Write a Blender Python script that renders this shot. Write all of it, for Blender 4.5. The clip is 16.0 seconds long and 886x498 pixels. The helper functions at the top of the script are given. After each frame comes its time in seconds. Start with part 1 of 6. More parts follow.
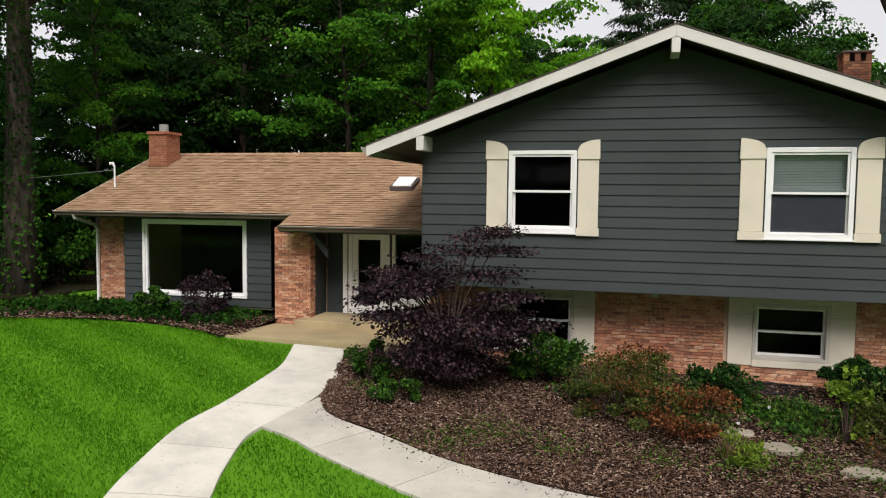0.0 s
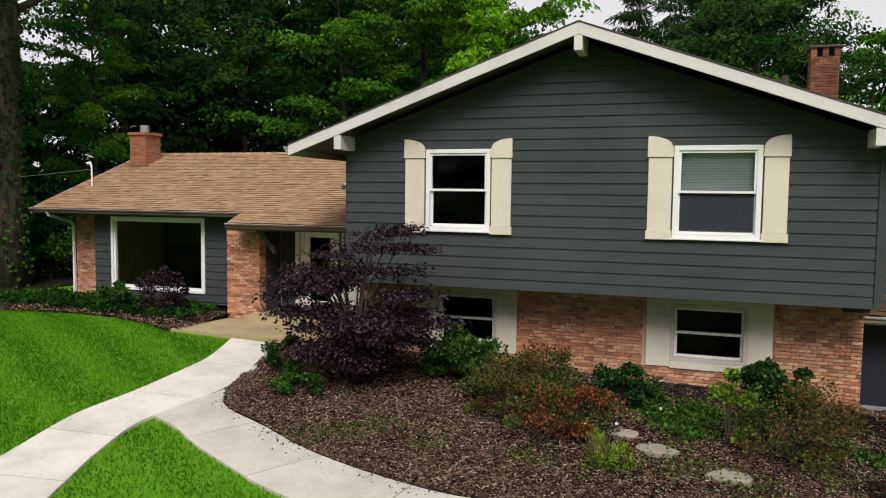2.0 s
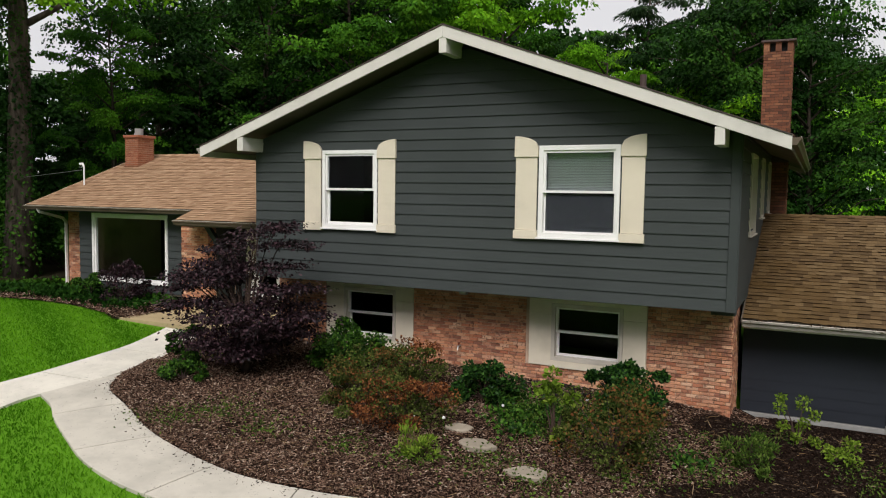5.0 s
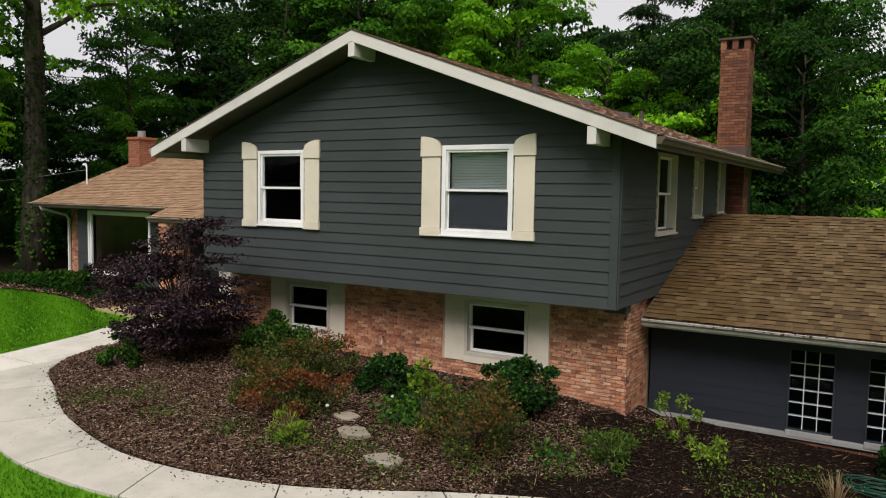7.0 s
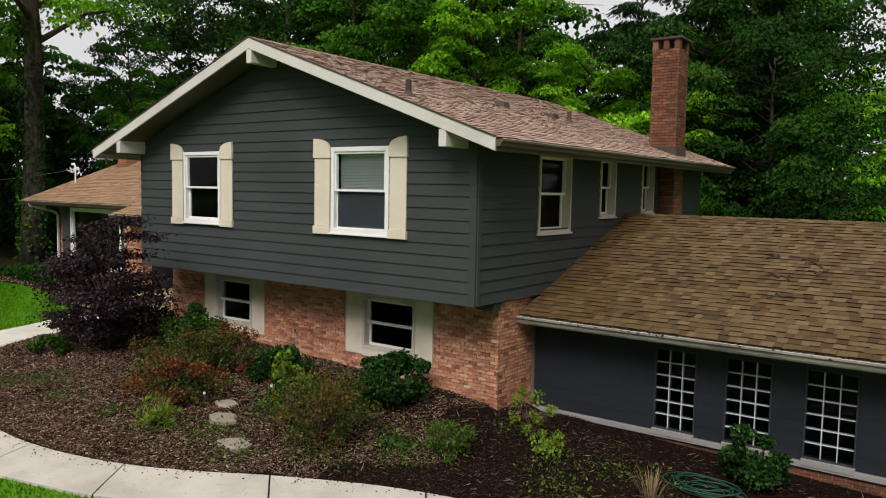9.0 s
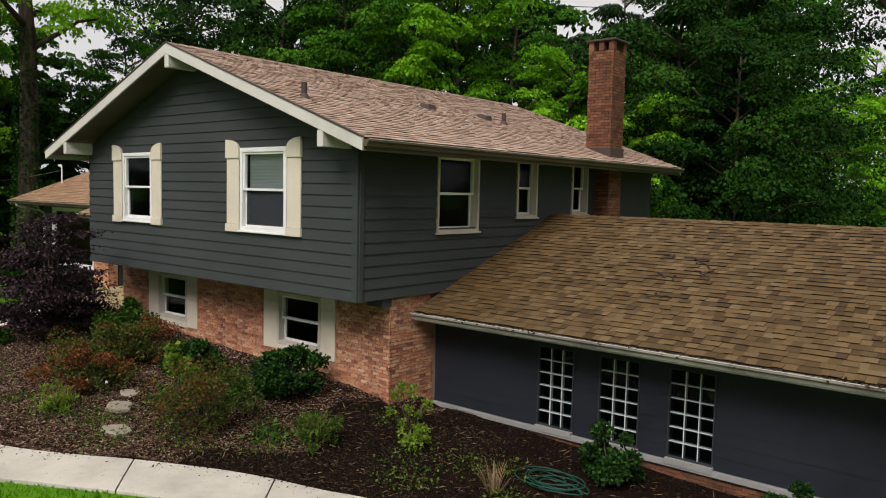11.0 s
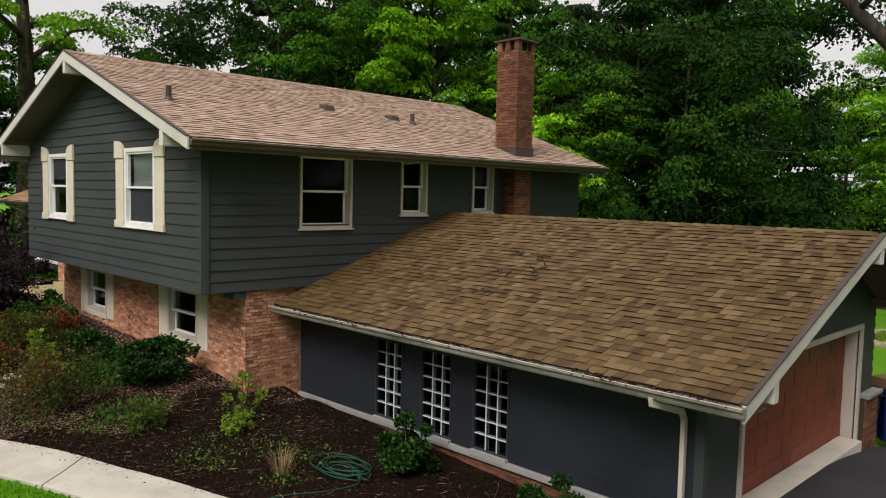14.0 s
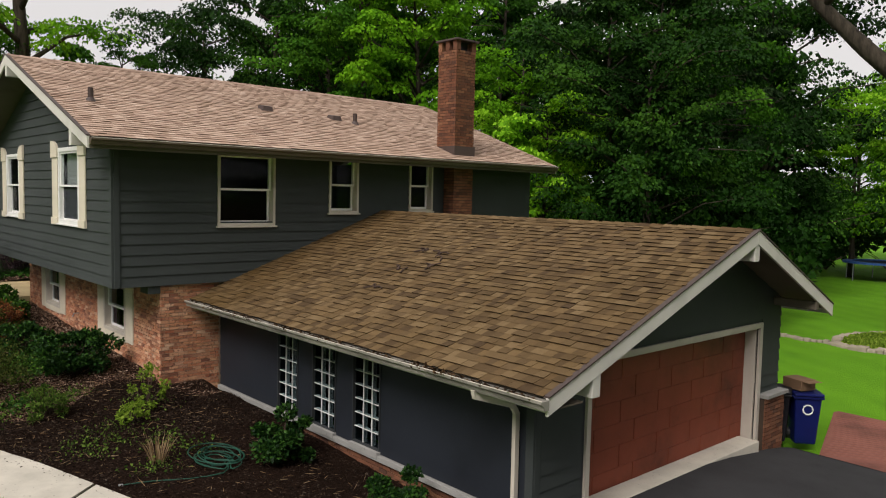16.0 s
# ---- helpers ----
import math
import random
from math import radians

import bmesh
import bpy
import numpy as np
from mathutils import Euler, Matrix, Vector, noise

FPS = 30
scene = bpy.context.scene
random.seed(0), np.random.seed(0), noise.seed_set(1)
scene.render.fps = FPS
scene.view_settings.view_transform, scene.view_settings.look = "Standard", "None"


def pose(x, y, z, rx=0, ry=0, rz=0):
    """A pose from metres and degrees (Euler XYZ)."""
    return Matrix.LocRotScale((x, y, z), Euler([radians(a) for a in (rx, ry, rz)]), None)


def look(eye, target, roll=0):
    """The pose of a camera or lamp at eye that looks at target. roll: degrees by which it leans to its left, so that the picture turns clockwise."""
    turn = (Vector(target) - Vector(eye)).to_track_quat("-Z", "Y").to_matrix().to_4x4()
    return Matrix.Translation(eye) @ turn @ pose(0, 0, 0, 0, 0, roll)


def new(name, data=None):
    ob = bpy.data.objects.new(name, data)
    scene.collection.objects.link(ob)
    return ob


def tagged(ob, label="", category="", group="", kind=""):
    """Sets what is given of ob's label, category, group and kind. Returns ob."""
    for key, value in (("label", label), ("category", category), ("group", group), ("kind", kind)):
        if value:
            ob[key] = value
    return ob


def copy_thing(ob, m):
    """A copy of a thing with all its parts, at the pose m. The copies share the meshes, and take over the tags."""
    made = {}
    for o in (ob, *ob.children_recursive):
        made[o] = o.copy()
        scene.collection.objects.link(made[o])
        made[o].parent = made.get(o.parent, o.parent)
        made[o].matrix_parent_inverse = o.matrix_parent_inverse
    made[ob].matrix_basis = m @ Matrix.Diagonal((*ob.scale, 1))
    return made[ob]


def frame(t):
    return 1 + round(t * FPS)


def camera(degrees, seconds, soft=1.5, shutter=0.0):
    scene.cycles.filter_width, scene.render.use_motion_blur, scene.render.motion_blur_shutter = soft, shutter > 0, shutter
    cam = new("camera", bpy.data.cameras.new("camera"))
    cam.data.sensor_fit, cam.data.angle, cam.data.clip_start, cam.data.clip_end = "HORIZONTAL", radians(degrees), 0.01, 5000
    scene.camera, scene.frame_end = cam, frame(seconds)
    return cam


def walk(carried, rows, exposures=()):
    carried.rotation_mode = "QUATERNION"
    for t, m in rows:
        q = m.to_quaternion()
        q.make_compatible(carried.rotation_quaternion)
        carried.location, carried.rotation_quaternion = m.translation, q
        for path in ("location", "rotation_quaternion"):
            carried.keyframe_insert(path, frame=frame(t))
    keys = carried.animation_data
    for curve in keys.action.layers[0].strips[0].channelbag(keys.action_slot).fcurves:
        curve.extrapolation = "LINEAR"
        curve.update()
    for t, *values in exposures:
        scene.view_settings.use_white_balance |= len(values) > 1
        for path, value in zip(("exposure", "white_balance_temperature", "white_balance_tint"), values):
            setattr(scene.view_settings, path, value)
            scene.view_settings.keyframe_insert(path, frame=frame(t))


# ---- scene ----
cam = camera(60.8, 16.0, soft=1.1)
PATH = [
    (0, (0.841, 0.776, 3.750), (0.221, 3.129, 3.581), 0.6),
    (0.5, (1.540, 0.941, 3.760), (0.900, 3.290, 3.590), 0.6),
    (1, (2.184, 1.059, 3.777), (1.523, 3.401, 3.603), 0.6),
    (1.5, (2.856, 1.236, 3.756), (2.119, 3.555, 3.584), 0.6),
    (2, (3.536, 1.415, 3.756), (2.739, 3.715, 3.584), 0.7),
    (2.5, (4.203, 1.596, 3.773), (3.357, 3.878, 3.601), 0.7),
    (3, (4.868, 1.792, 3.784), (3.975, 4.055, 3.610), 0.7),
    (3.5, (5.490, 1.975, 3.800), (4.554, 4.221, 3.623), 0.7),
    (6, (8.873, 3.041, 3.821), (7.691, 5.169, 3.642), 0.9),
    (6.5, (9.566, 3.300, 3.831), (8.337, 5.400, 3.651), 0.9),
    (7, (10.372, 3.642, 3.812), (9.091, 5.711, 3.633), 1.0),
    (7.5, (11.158, 4.004, 3.832), (9.831, 6.044, 3.650), 1.0),
    (8, (11.997, 4.369, 3.898), (10.625, 6.376, 3.709), 1.0),
    (8.5, (12.627, 4.658, 3.925), (11.220, 6.643, 3.732), 1.0),
    (9, (13.369, 5.042, 3.921), (11.928, 7.003, 3.730), 1.1),
    (11.5, (16.380, 6.882, 3.894), (14.794, 8.728, 3.712), 1.3),
    (12, (17.014, 7.293, 3.887), (15.398, 9.112, 3.705), 1.3),
    (12.5, (17.517, 7.663, 3.873), (15.876, 9.459, 3.695), 1.3),
    (13, (18.080, 8.091, 3.881), (16.411, 9.862, 3.704), 1.3),
    (13.5, (18.546, 8.478, 3.875), (16.854, 10.226, 3.699), 1.3),
    (14, (19.065, 8.940, 3.882), (17.346, 10.664, 3.705), 1.3),
    (14.5, (19.518, 9.335, 3.875), (17.778, 11.037, 3.699), 1.3),
    (15, (20.026, 9.826, 3.871), (18.262, 11.502, 3.698), 1.3),
    (15.5, (20.467, 10.211, 3.855), (18.681, 11.866, 3.683), 1.3),
    (16, (20.977, 10.675, 3.854), (19.169, 12.304, 3.681), 1.3),
]
EXPOSURE = [(0, 0.36, 6330, 14), (9, 0.21, 6400, 14), (16, 0.29, 6580, 14)]
walk(cam, [(t, look(eye, target, roll)) for t, eye, target, roll in PATH], EXPOSURE)

# ---- world, sun, exposure ----
SUN_AZ, SUN_EL = radians(160), radians(46)      # compass bearing from +y, clockwise
world = bpy.data.worlds.new("overcast_sky")
scene.world = world
world.use_nodes = True
wn, wl = world.node_tree.nodes, world.node_tree.links
sky = wn.new("ShaderNodeTexSky")
sky.sky_type, sky.sun_disc = "NISHITA", False
sky.sun_elevation, sky.sun_rotation = SUN_EL, SUN_AZ
sky.air_density, sky.dust_density, sky.ozone_density = 1.0, 4.0, 1.0
soften = wn.new("ShaderNodeHueSaturation")
soften.inputs["Saturation"].default_value = 0.15
wl.new(sky.outputs["Color"], soften.inputs["Color"])
cloud = wn.new("ShaderNodeMix")                  # an even white cloud sheet over the clear sky
cloud.data_type = "RGBA"
cloud.inputs[0].default_value = 0.7
cloud.inputs[7].default_value = (7.2, 7.15, 6.95, 1)
wl.new(soften.outputs["Color"], cloud.inputs[6])
wl.new(cloud.outputs[2], wn["Background"].inputs["Color"])
wn["Background"].inputs["Strength"].default_value = 0.1

sun_data = bpy.data.lights.new("sun", "SUN")
sun_data.energy, sun_data.angle, sun_data.color = 2.35, radians(28), (1.0, 0.965, 0.90)
sun = new("sun", sun_data)
sun_dir = Vector((math.sin(SUN_AZ) * math.cos(SUN_EL), math.cos(SUN_AZ) * math.cos(SUN_EL), math.sin(SUN_EL)))
sun.matrix_world = look(sun_dir * 60, (0, 0, 0))

# ---- materials ----


class Nodes:
    """Small wrapper to wire a node material."""

    def __init__(self, name, rough=0.8, metal=0.0, spec=0.3):
        self.m = bpy.data.materials.new(name)
        self.m.use_nodes = True
        self.t = self.m.node_tree
        self.b = self.t.nodes["Principled BSDF"]
        self.b.inputs["Roughness"].default_value = rough
        self.b.inputs["Metallic"].default_value = metal
        self.b.inputs["Specular IOR Level"].default_value = spec
        self.pos = self.t.nodes.new("ShaderNodeNewGeometry")

    def link(self, a, b):
        self.t.links.new(a, b)

    def put(self, socket, v):
        if isinstance(v, bpy.types.NodeSocket):
            self.link(v, socket)
        elif isinstance(v, (tuple, list)) and len(v) == 3 and socket.type == "RGBA":
            socket.default_value = (*v, 1)
        else:
            socket.default_value = v

    def noise(self, scale, detail=4, stretch=(1, 1, 1), rough=0.6):
        mp = self.t.nodes.new("ShaderNodeMapping")
        mp.inputs["Scale"].default_value = stretch
        self.link(self.pos.outputs["Position"], mp.inputs["Vector"])
        n = self.t.nodes.new("ShaderNodeTexNoise")
        n.inputs["Scale"].default_value, n.inputs["Detail"].default_value = scale, detail
        n.inputs["Roughness"].default_value = rough
        self.link(mp.outputs["Vector"], n.inputs["Vector"])
        return n.outputs["Fac"]

    def ramp(self, fac, stops):
        r = self.t.nodes.new("ShaderNodeValToRGB")
        els = r.color_ramp.elements
        while len(els) < len(stops):
            els.new(0.5)
        for e, (p, c) in zip(els, stops):
            e.position, e.color = p, (*c, 1)
        self.link(fac, r.inputs["Fac"])
        return r.outputs["Color"]

    def math(self, op, a, b=0.0, clamp=False):
        n = self.t.nodes.new("ShaderNodeMath")
        n.operation, n.use_clamp = op, clamp
        self.put(n.inputs[0], a)
        self.put(n.inputs[1], b)
        return n.outputs[0]

    def mix(self, fac, a, b, mode="MIX"):
        n = self.t.nodes.new("ShaderNodeMix")
        n.data_type, n.blend_type = "RGBA", mode
        self.put(n.inputs[0], fac)
        self.put(n.inputs[6], a)
        self.put(n.inputs[7], b)
        return n.outputs[2]

    def any_random(self):
        """One number per object and per loose piece of a mesh."""
        o = self.t.nodes.new("ShaderNodeObjectInfo")
        s = self.math("ADD", o.outputs["Random"], self.pos.outputs["Random Per Island"])
        return self.math("FRACT", s)

    def bump(self, height, strength=0.3, dist=0.01):
        n = self.t.nodes.new("ShaderNodeBump")
        n.inputs["Strength"].default_value, n.inputs["Distance"].default_value = strength, dist
        self.link(height, n.inputs["Height"])
        self.link(n.outputs["Normal"], self.b.inputs["Normal"])

    def colour(self, v):
        self.put(self.b.inputs["Base Color"], v)
        return self


def painted(name, c, rough=0.55, dirt=0.12, grain=60, spec=0.25, stretch=(1, 1, 1), metal=0.0):
    """Painted or plain surface with faint grain, stains and wear."""
    k = Nodes(name, rough, metal, spec)
    big = k.noise(0.9, 5)
    fine = k.noise(grain, 3, stretch)
    lo = tuple(v * (1 - dirt * 2.2) for v in c)
    hi = tuple(min(1, v * (1 + dirt)) for v in c)
    col = k.ramp(big, [(0.3, lo), (0.5, c), (0.75, hi)])
    col = k.mix(k.math("MULTIPLY", fine, 0.25), col, lo)
    k.colour(col)
    k.bump(fine, 0.15, 0.003)
    return k.m


def siding_paint():
    k = Nodes("dark_siding_paint", 0.6, 0, 0.14)
    each = k.any_random()
    grain = k.noise(14, 6, (0.25, 0.25, 6))
    stain = k.noise(0.6, 5)
    c = k.ramp(stain, [(0.25, (0.040, 0.046, 0.046)), (0.55, (0.050, 0.057, 0.057)), (0.8, (0.059, 0.067, 0.067))])
    c = k.mix(k.math("MULTIPLY", each, 0.35), c, (0.05, 0.058, 0.055))
    c = k.mix(k.math("MULTIPLY", grain, 0.2), c, (0.04, 0.046, 0.044))
    k.colour(c)
    k.bump(grain, 0.25, 0.004)
    return k.m


def brick_mat(name, tones):
    k = Nodes(name, 0.9, 0, 0.25)
    each = k.any_random()
    n = len(tones)
    c = k.ramp(each, [(i / (n - 1), t) for i, t in enumerate(tones)])
    blot = k.noise(17, 4)
    fine = k.noise(70, 4)
    c = k.mix(k.math("MULTIPLY", k.math("GREATER_THAN", blot, 0.60), 0.7), c, (0.085, 0.042, 0.030))
    c = k.mix(k.math("MULTIPLY", k.math("SUBTRACT", k.noise(34, 5), 0.56, True), 5.0, True), c, (0.12, 0.065, 0.045))
    c = k.mix(k.math("MULTIPLY", k.math("SUBTRACT", k.noise(2.3, 5), 0.52, True), 2.2, True), c, (0.20, 0.085, 0.05))
    c = k.mix(k.math("MULTIPLY", fine, 0.22), c, (0.24, 0.14, 0.09))
    c = k.mix(k.math("MULTIPLY", k.noise(0.5, 4), 0.1), c, (0.26, 0.13, 0.08))
    k.colour(c)
    k.bump(k.noise(38, 5), 0.9, 0.014)
    return k.m


def shingle_mat(name, tones, moss, wall=None):
    k = Nodes(name, 0.95, 0, 0.2)
    each = k.any_random()
    n = len(tones)
    c = k.ramp(each, [(i / (n - 1), t) for i, t in enumerate(tones)])
    grit = k.noise(220, 2)
    c = k.mix(k.math("MULTIPLY", grit, 0.35), c, (0.07, 0.05, 0.035))
    streak = k.noise(0.55, 5)
    fac = k.math("MULTIPLY", k.math("SUBTRACT", streak, 0.45, True), moss, True)
    c = k.mix(fac, c, (0.075, 0.045, 0.012))
    if wall is not None:        # lichen spreads from the side where the roof meets a wall
        xyz = k.t.nodes.new("ShaderNodeSeparateXYZ")
        k.link(k.pos.outputs["Position"], xyz.inputs[0])
        near = k.math("MULTIPLY", k.math("SUBTRACT", wall + 2.6, xyz.outputs[0]), 0.42, True)
        patch = k.math("MULTIPLY", k.math("SUBTRACT", k.noise(1.4, 5), 0.22, True), 2.2, True)
        c = k.mix(k.math("MULTIPLY", k.math("MULTIPLY", near, patch), 0.8), c, (0.085, 0.046, 0.010))
    c = k.mix(k.math("MULTIPLY", k.math("GREATER_THAN", k.noise(9, 5), 0.66), 0.35), c, (0.035, 0.024, 0.015))
    k.colour(c)
    k.bump(grit, 0.5, 0.004)
    return k.m


def leaf_mat(name, dark, mid, light, through_light=0.35, rough=0.55, patch=0.0, gloss=0.04):
    k = Nodes(name, rough, 0, gloss)
    each = k.any_random()
    if patch:       # whole sprays of leaves run lighter or darker
        spray = k.math("MULTIPLY", k.math("SUBTRACT", k.noise(patch, 3), 0.36, True), 3.2, True)
        each = k.math("ADD", k.math("MULTIPLY", each, 0.3), k.math("MULTIPLY", spray, 0.7), True)
    c = k.ramp(each, [(0.0, dark), (0.5, mid), (0.9, light)])
    drift = stripes(k) if name == "grass_blades" else k.noise(0.35, 3)
    c = k.mix(k.math("MULTIPLY", drift, 0.75 if name == "grass_blades" else 0.4), c, dark)
    k.colour(c)
    tr = k.t.nodes.new("ShaderNodeBsdfTranslucent")
    k.link(c, tr.inputs["Color"])
    sh = k.t.nodes.new("ShaderNodeMixShader")
    sh.inputs[0].default_value = through_light
    k.link(k.b.outputs[0], sh.inputs[1])
    k.link(tr.outputs[0], sh.inputs[2])
    k.link(sh.outputs[0], k.t.nodes["Material Output"].inputs["Surface"])
    return k.m


def bark_mat(name, a, b):
    k = Nodes(name, 0.95, 0, 0.2)
    n = k.noise(7, 7, (1, 1, 0.18))
    k.colour(k.ramp(n, [(0.3, a), (0.7, b)]))
    k.bump(n, 0.9, 0.05)
    return k.m


def glass_mat(name, tint=(0.9, 0.93, 0.95), gloss=0.006):
    m = bpy.data.materials.new(name)
    m.use_nodes = True
    t = m.node_tree
    t.nodes.remove(t.nodes["Principled BSDF"])
    tr, gl, lw, pw, sc, mx = (t.nodes.new("ShaderNode" + s) for s in ("BsdfTransparent", "BsdfGlossy", "LayerWeight", "Math", "Math", "MixShader"))
    tr.inputs["Color"].default_value = (*tint, 1)
    gl.inputs["Roughness"].default_value = 0.03
    pw.operation, sc.operation = "POWER", "MULTIPLY_ADD"
    pw.inputs[1].default_value = 4
    sc.inputs[1].default_value, sc.inputs[2].default_value = 0.18, gloss
    t.links.new(lw.outputs["Facing"], pw.inputs[0])
    t.links.new(pw.outputs[0], sc.inputs[0])
    t.links.new(sc.outputs[0], mx.inputs[0])
    t.links.new(tr.outputs[0], mx.inputs[1])
    t.links.new(gl.outputs[0], mx.inputs[2])
    t.links.new(mx.outputs[0], t.nodes["Material Output"].inputs["Surface"])
    return m


def screen_mat():
    """Fine dark insect mesh that lets some light through."""
    m = bpy.data.materials.new("insect_mesh")
    m.use_nodes = True
    t = m.node_tree
    b = t.nodes["Principled BSDF"]
    b.inputs["Base Color"].default_value, b.inputs["Roughness"].default_value = (0.03, 0.035, 0.045, 1), 0.8
    tr, mx = t.nodes.new("ShaderNodeBsdfTransparent"), t.nodes.new("ShaderNodeMixShader")
    mx.inputs[0].default_value = 0.62
    t.links.new(tr.outputs[0], mx.inputs[1])
    t.links.new(b.outputs[0], mx.inputs[2])
    t.links.new(mx.outputs[0], t.nodes["Material Output"].inputs["Surface"])
    return m


def lawn_mat():
    k = Nodes("mown_lawn", 0.95, 0, 0.1)
    fine, mid, big = k.noise(55, 4), k.noise(4, 5), k.noise(0.35, 4)
    c = k.ramp(fine, [(0.25, (0.066, 0.19, 0.006)), (0.5, (0.094, 0.26, 0.009)), (0.8, (0.135, 0.33, 0.017))])
    c = k.mix(k.math("MULTIPLY", mid, 0.5), c, (0.07, 0.22, 0.012))
    c = k.mix(k.math("MULTIPLY", big, 0.6), c, (0.17, 0.37, 0.018))
    c = k.mix(k.math("MULTIPLY", k.math("SUBTRACT", k.noise(1.1, 5), 0.5, True), 1.6, True), c, (0.06, 0.17, 0.008))
    c = k.mix(k.math("MULTIPLY", stripes(k), 0.14), c, (0.03, 0.12, 0.004))
    k.colour(c)
    k.bump(fine, 0.9, 0.03)
    return k.m


def stripes(k):
    """Soft bands left by the mower."""
    mp = k.t.nodes.new("ShaderNodeMapping")
    mp.inputs["Rotation"].default_value = (0, 0, radians(-62))
    k.link(k.pos.outputs["Position"], mp.inputs["Vector"])
    wv = k.t.nodes.new("ShaderNodeTexWave")
    wv.inputs["Scale"].default_value, wv.inputs["Distortion"].default_value = 0.24, 3.0
    wv.inputs["Detail"].default_value = 2
    k.link(mp.outputs["Vector"], wv.inputs["Vector"])
    return wv.outputs["Fac"]


def mulch_mat(name, tones):
    k = Nodes(name, 0.95, 0, 0.03)
    each = k.any_random()
    n = len(tones)
    c = k.ramp(k.math("FRACT", k.math("ADD", k.noise(38, 6, (1, 1, 1), 0.8), k.math("MULTIPLY", each, 0.0))), [(0.25 + 0.5 * i / (n - 1), t) for i, t in enumerate(tones)])
    c = k.mix(k.math("MULTIPLY", k.noise(0.8, 4), 0.5), c, tones[0])
    k.colour(c)
    k.bump(k.noise(40, 6), 1.0, 0.04)
    return k.m


# the second argument scales all tones down, to put shade into the colour
def chip_mat(name, shade=1.0):
    k = Nodes(name, 0.9, 0, 0.1)
    each = k.any_random()
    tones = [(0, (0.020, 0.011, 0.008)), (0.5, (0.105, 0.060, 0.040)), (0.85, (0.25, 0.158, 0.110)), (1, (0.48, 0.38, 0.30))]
    c = k.ramp(each, [(p, tuple(v * shade for v in t)) for p, t in tones])
    k.colour(c)
    return k.m


def concrete_mat(name, c):
    k = Nodes(name, 0.9, 0, 0.25)
    each = k.any_random()
    fine, big = k.noise(60, 5), k.noise(1.1, 6)
    col = k.ramp(big, [(0.3, tuple(v * 0.72 for v in c)), (0.55, c), (0.8, tuple(min(1, v * 1.12) for v in c))])
    col = k.mix(k.math("MULTIPLY", fine, 0.3), col, tuple(v * 0.7 for v in c))
    col = k.mix(k.math("MULTIPLY", each, 0.18), col, tuple(v * 0.75 for v in c))
    spot = k.math("MULTIPLY", k.math("GREATER_THAN", k.noise(16, 4), 0.66), 0.5)
    col = k.mix(spot, col, tuple(v * 0.35 for v in c))
    col = k.mix(k.math("MULTIPLY", k.math("SUBTRACT", k.noise(2.6, 5), 0.5, True), 1.2, True), col, tuple(v * 0.55 for v in c))
    k.colour(col)
    k.bump(fine, 0.35, 0.006)
    return k.m


SIDING = siding_paint()
WALL_DARK = painted("dark_wall_paint", (0.04, 0.044, 0.048), 0.6)
# slate tone a third as bright as SIDING: eave shade is in the colour
SIDING_BLUE_SHADED = painted("slate_siding_shaded", (0.016, 0.0195, 0.027), 0.6, 0.15, 14, 0.3, (0.25, 0.25, 6))
TRIM = painted("beige_trim_paint", (0.55, 0.50, 0.43), 0.5, 0.1)
FASCIA = painted("white_fascia_paint", (0.63, 0.60, 0.555), 0.5, 0.1)
VINYL = painted("white_vinyl", (0.80, 0.79, 0.77), 0.35, 0.05)
SHUTTER = painted("cream_shutter_paint", (0.68, 0.61, 0.49), 0.5, 0.08)
SOFFIT = painted("brown_soffit_paint", (0.12, 0.10, 0.075), 0.75, 0.15)
GUTTER_DARK = painted("brown_gutter_metal", (0.11, 0.085, 0.06), 0.5, 0.25, 30)
GUTTER = painted("dull_gutter_metal", (0.28, 0.262, 0.23), 0.45, 0.38, 18, 0.3, (0.4, 1, 6))
BRICK = brick_mat("buff_red_brick", [(0.557, 0.230, 0.118), (0.724, 0.404, 0.237), (0.376, 0.118, 0.063), (0.780, 0.501, 0.334), (0.612, 0.264, 0.146), (0.209, 0.084, 0.058), (0.696, 0.348, 0.202), (0.501, 0.181, 0.097), (0.793, 0.459, 0.292), (0.306, 0.118, 0.077), (0.640, 0.299, 0.167), (0.473, 0.167, 0.086)])
BRICK_RED = brick_mat("red_chimney_brick", [(0.34, 0.11, 0.06), (0.40, 0.16, 0.085), (0.27, 0.085, 0.05), (0.43, 0.20, 0.12), (0.32, 0.12, 0.065)])
BRICK_DARK = brick_mat("weathered_chimney_brick", [(0.139, 0.043, 0.021), (0.197, 0.074, 0.037), (0.090, 0.029, 0.016), (0.246, 0.111, 0.057), (0.156, 0.054, 0.028), (0.049, 0.021, 0.015), (0.180, 0.066, 0.033)])
MORTAR_DARK = painted("sooty_mortar", (0.06, 0.042, 0.03), 0.95, 0.2, 90)
MORTAR = painted("mortar", (0.50, 0.36, 0.265), 0.95, 0.25, 90)
ROOF_TAN = shingle_mat("tan_shingles", [(0.36, 0.22, 0.125), (0.43, 0.27, 0.16), (0.29, 0.17, 0.095), (0.47, 0.305, 0.185), (0.375, 0.23, 0.135), (0.33, 0.195, 0.11)], 0.5)
ROOF_ROSE = shingle_mat("rosy_tan_shingles", [(0.44, 0.30, 0.225), (0.54, 0.39, 0.30), (0.33, 0.22, 0.165), (0.60, 0.445, 0.35), (0.47, 0.33, 0.25), (0.38, 0.26, 0.19)], 0.25)
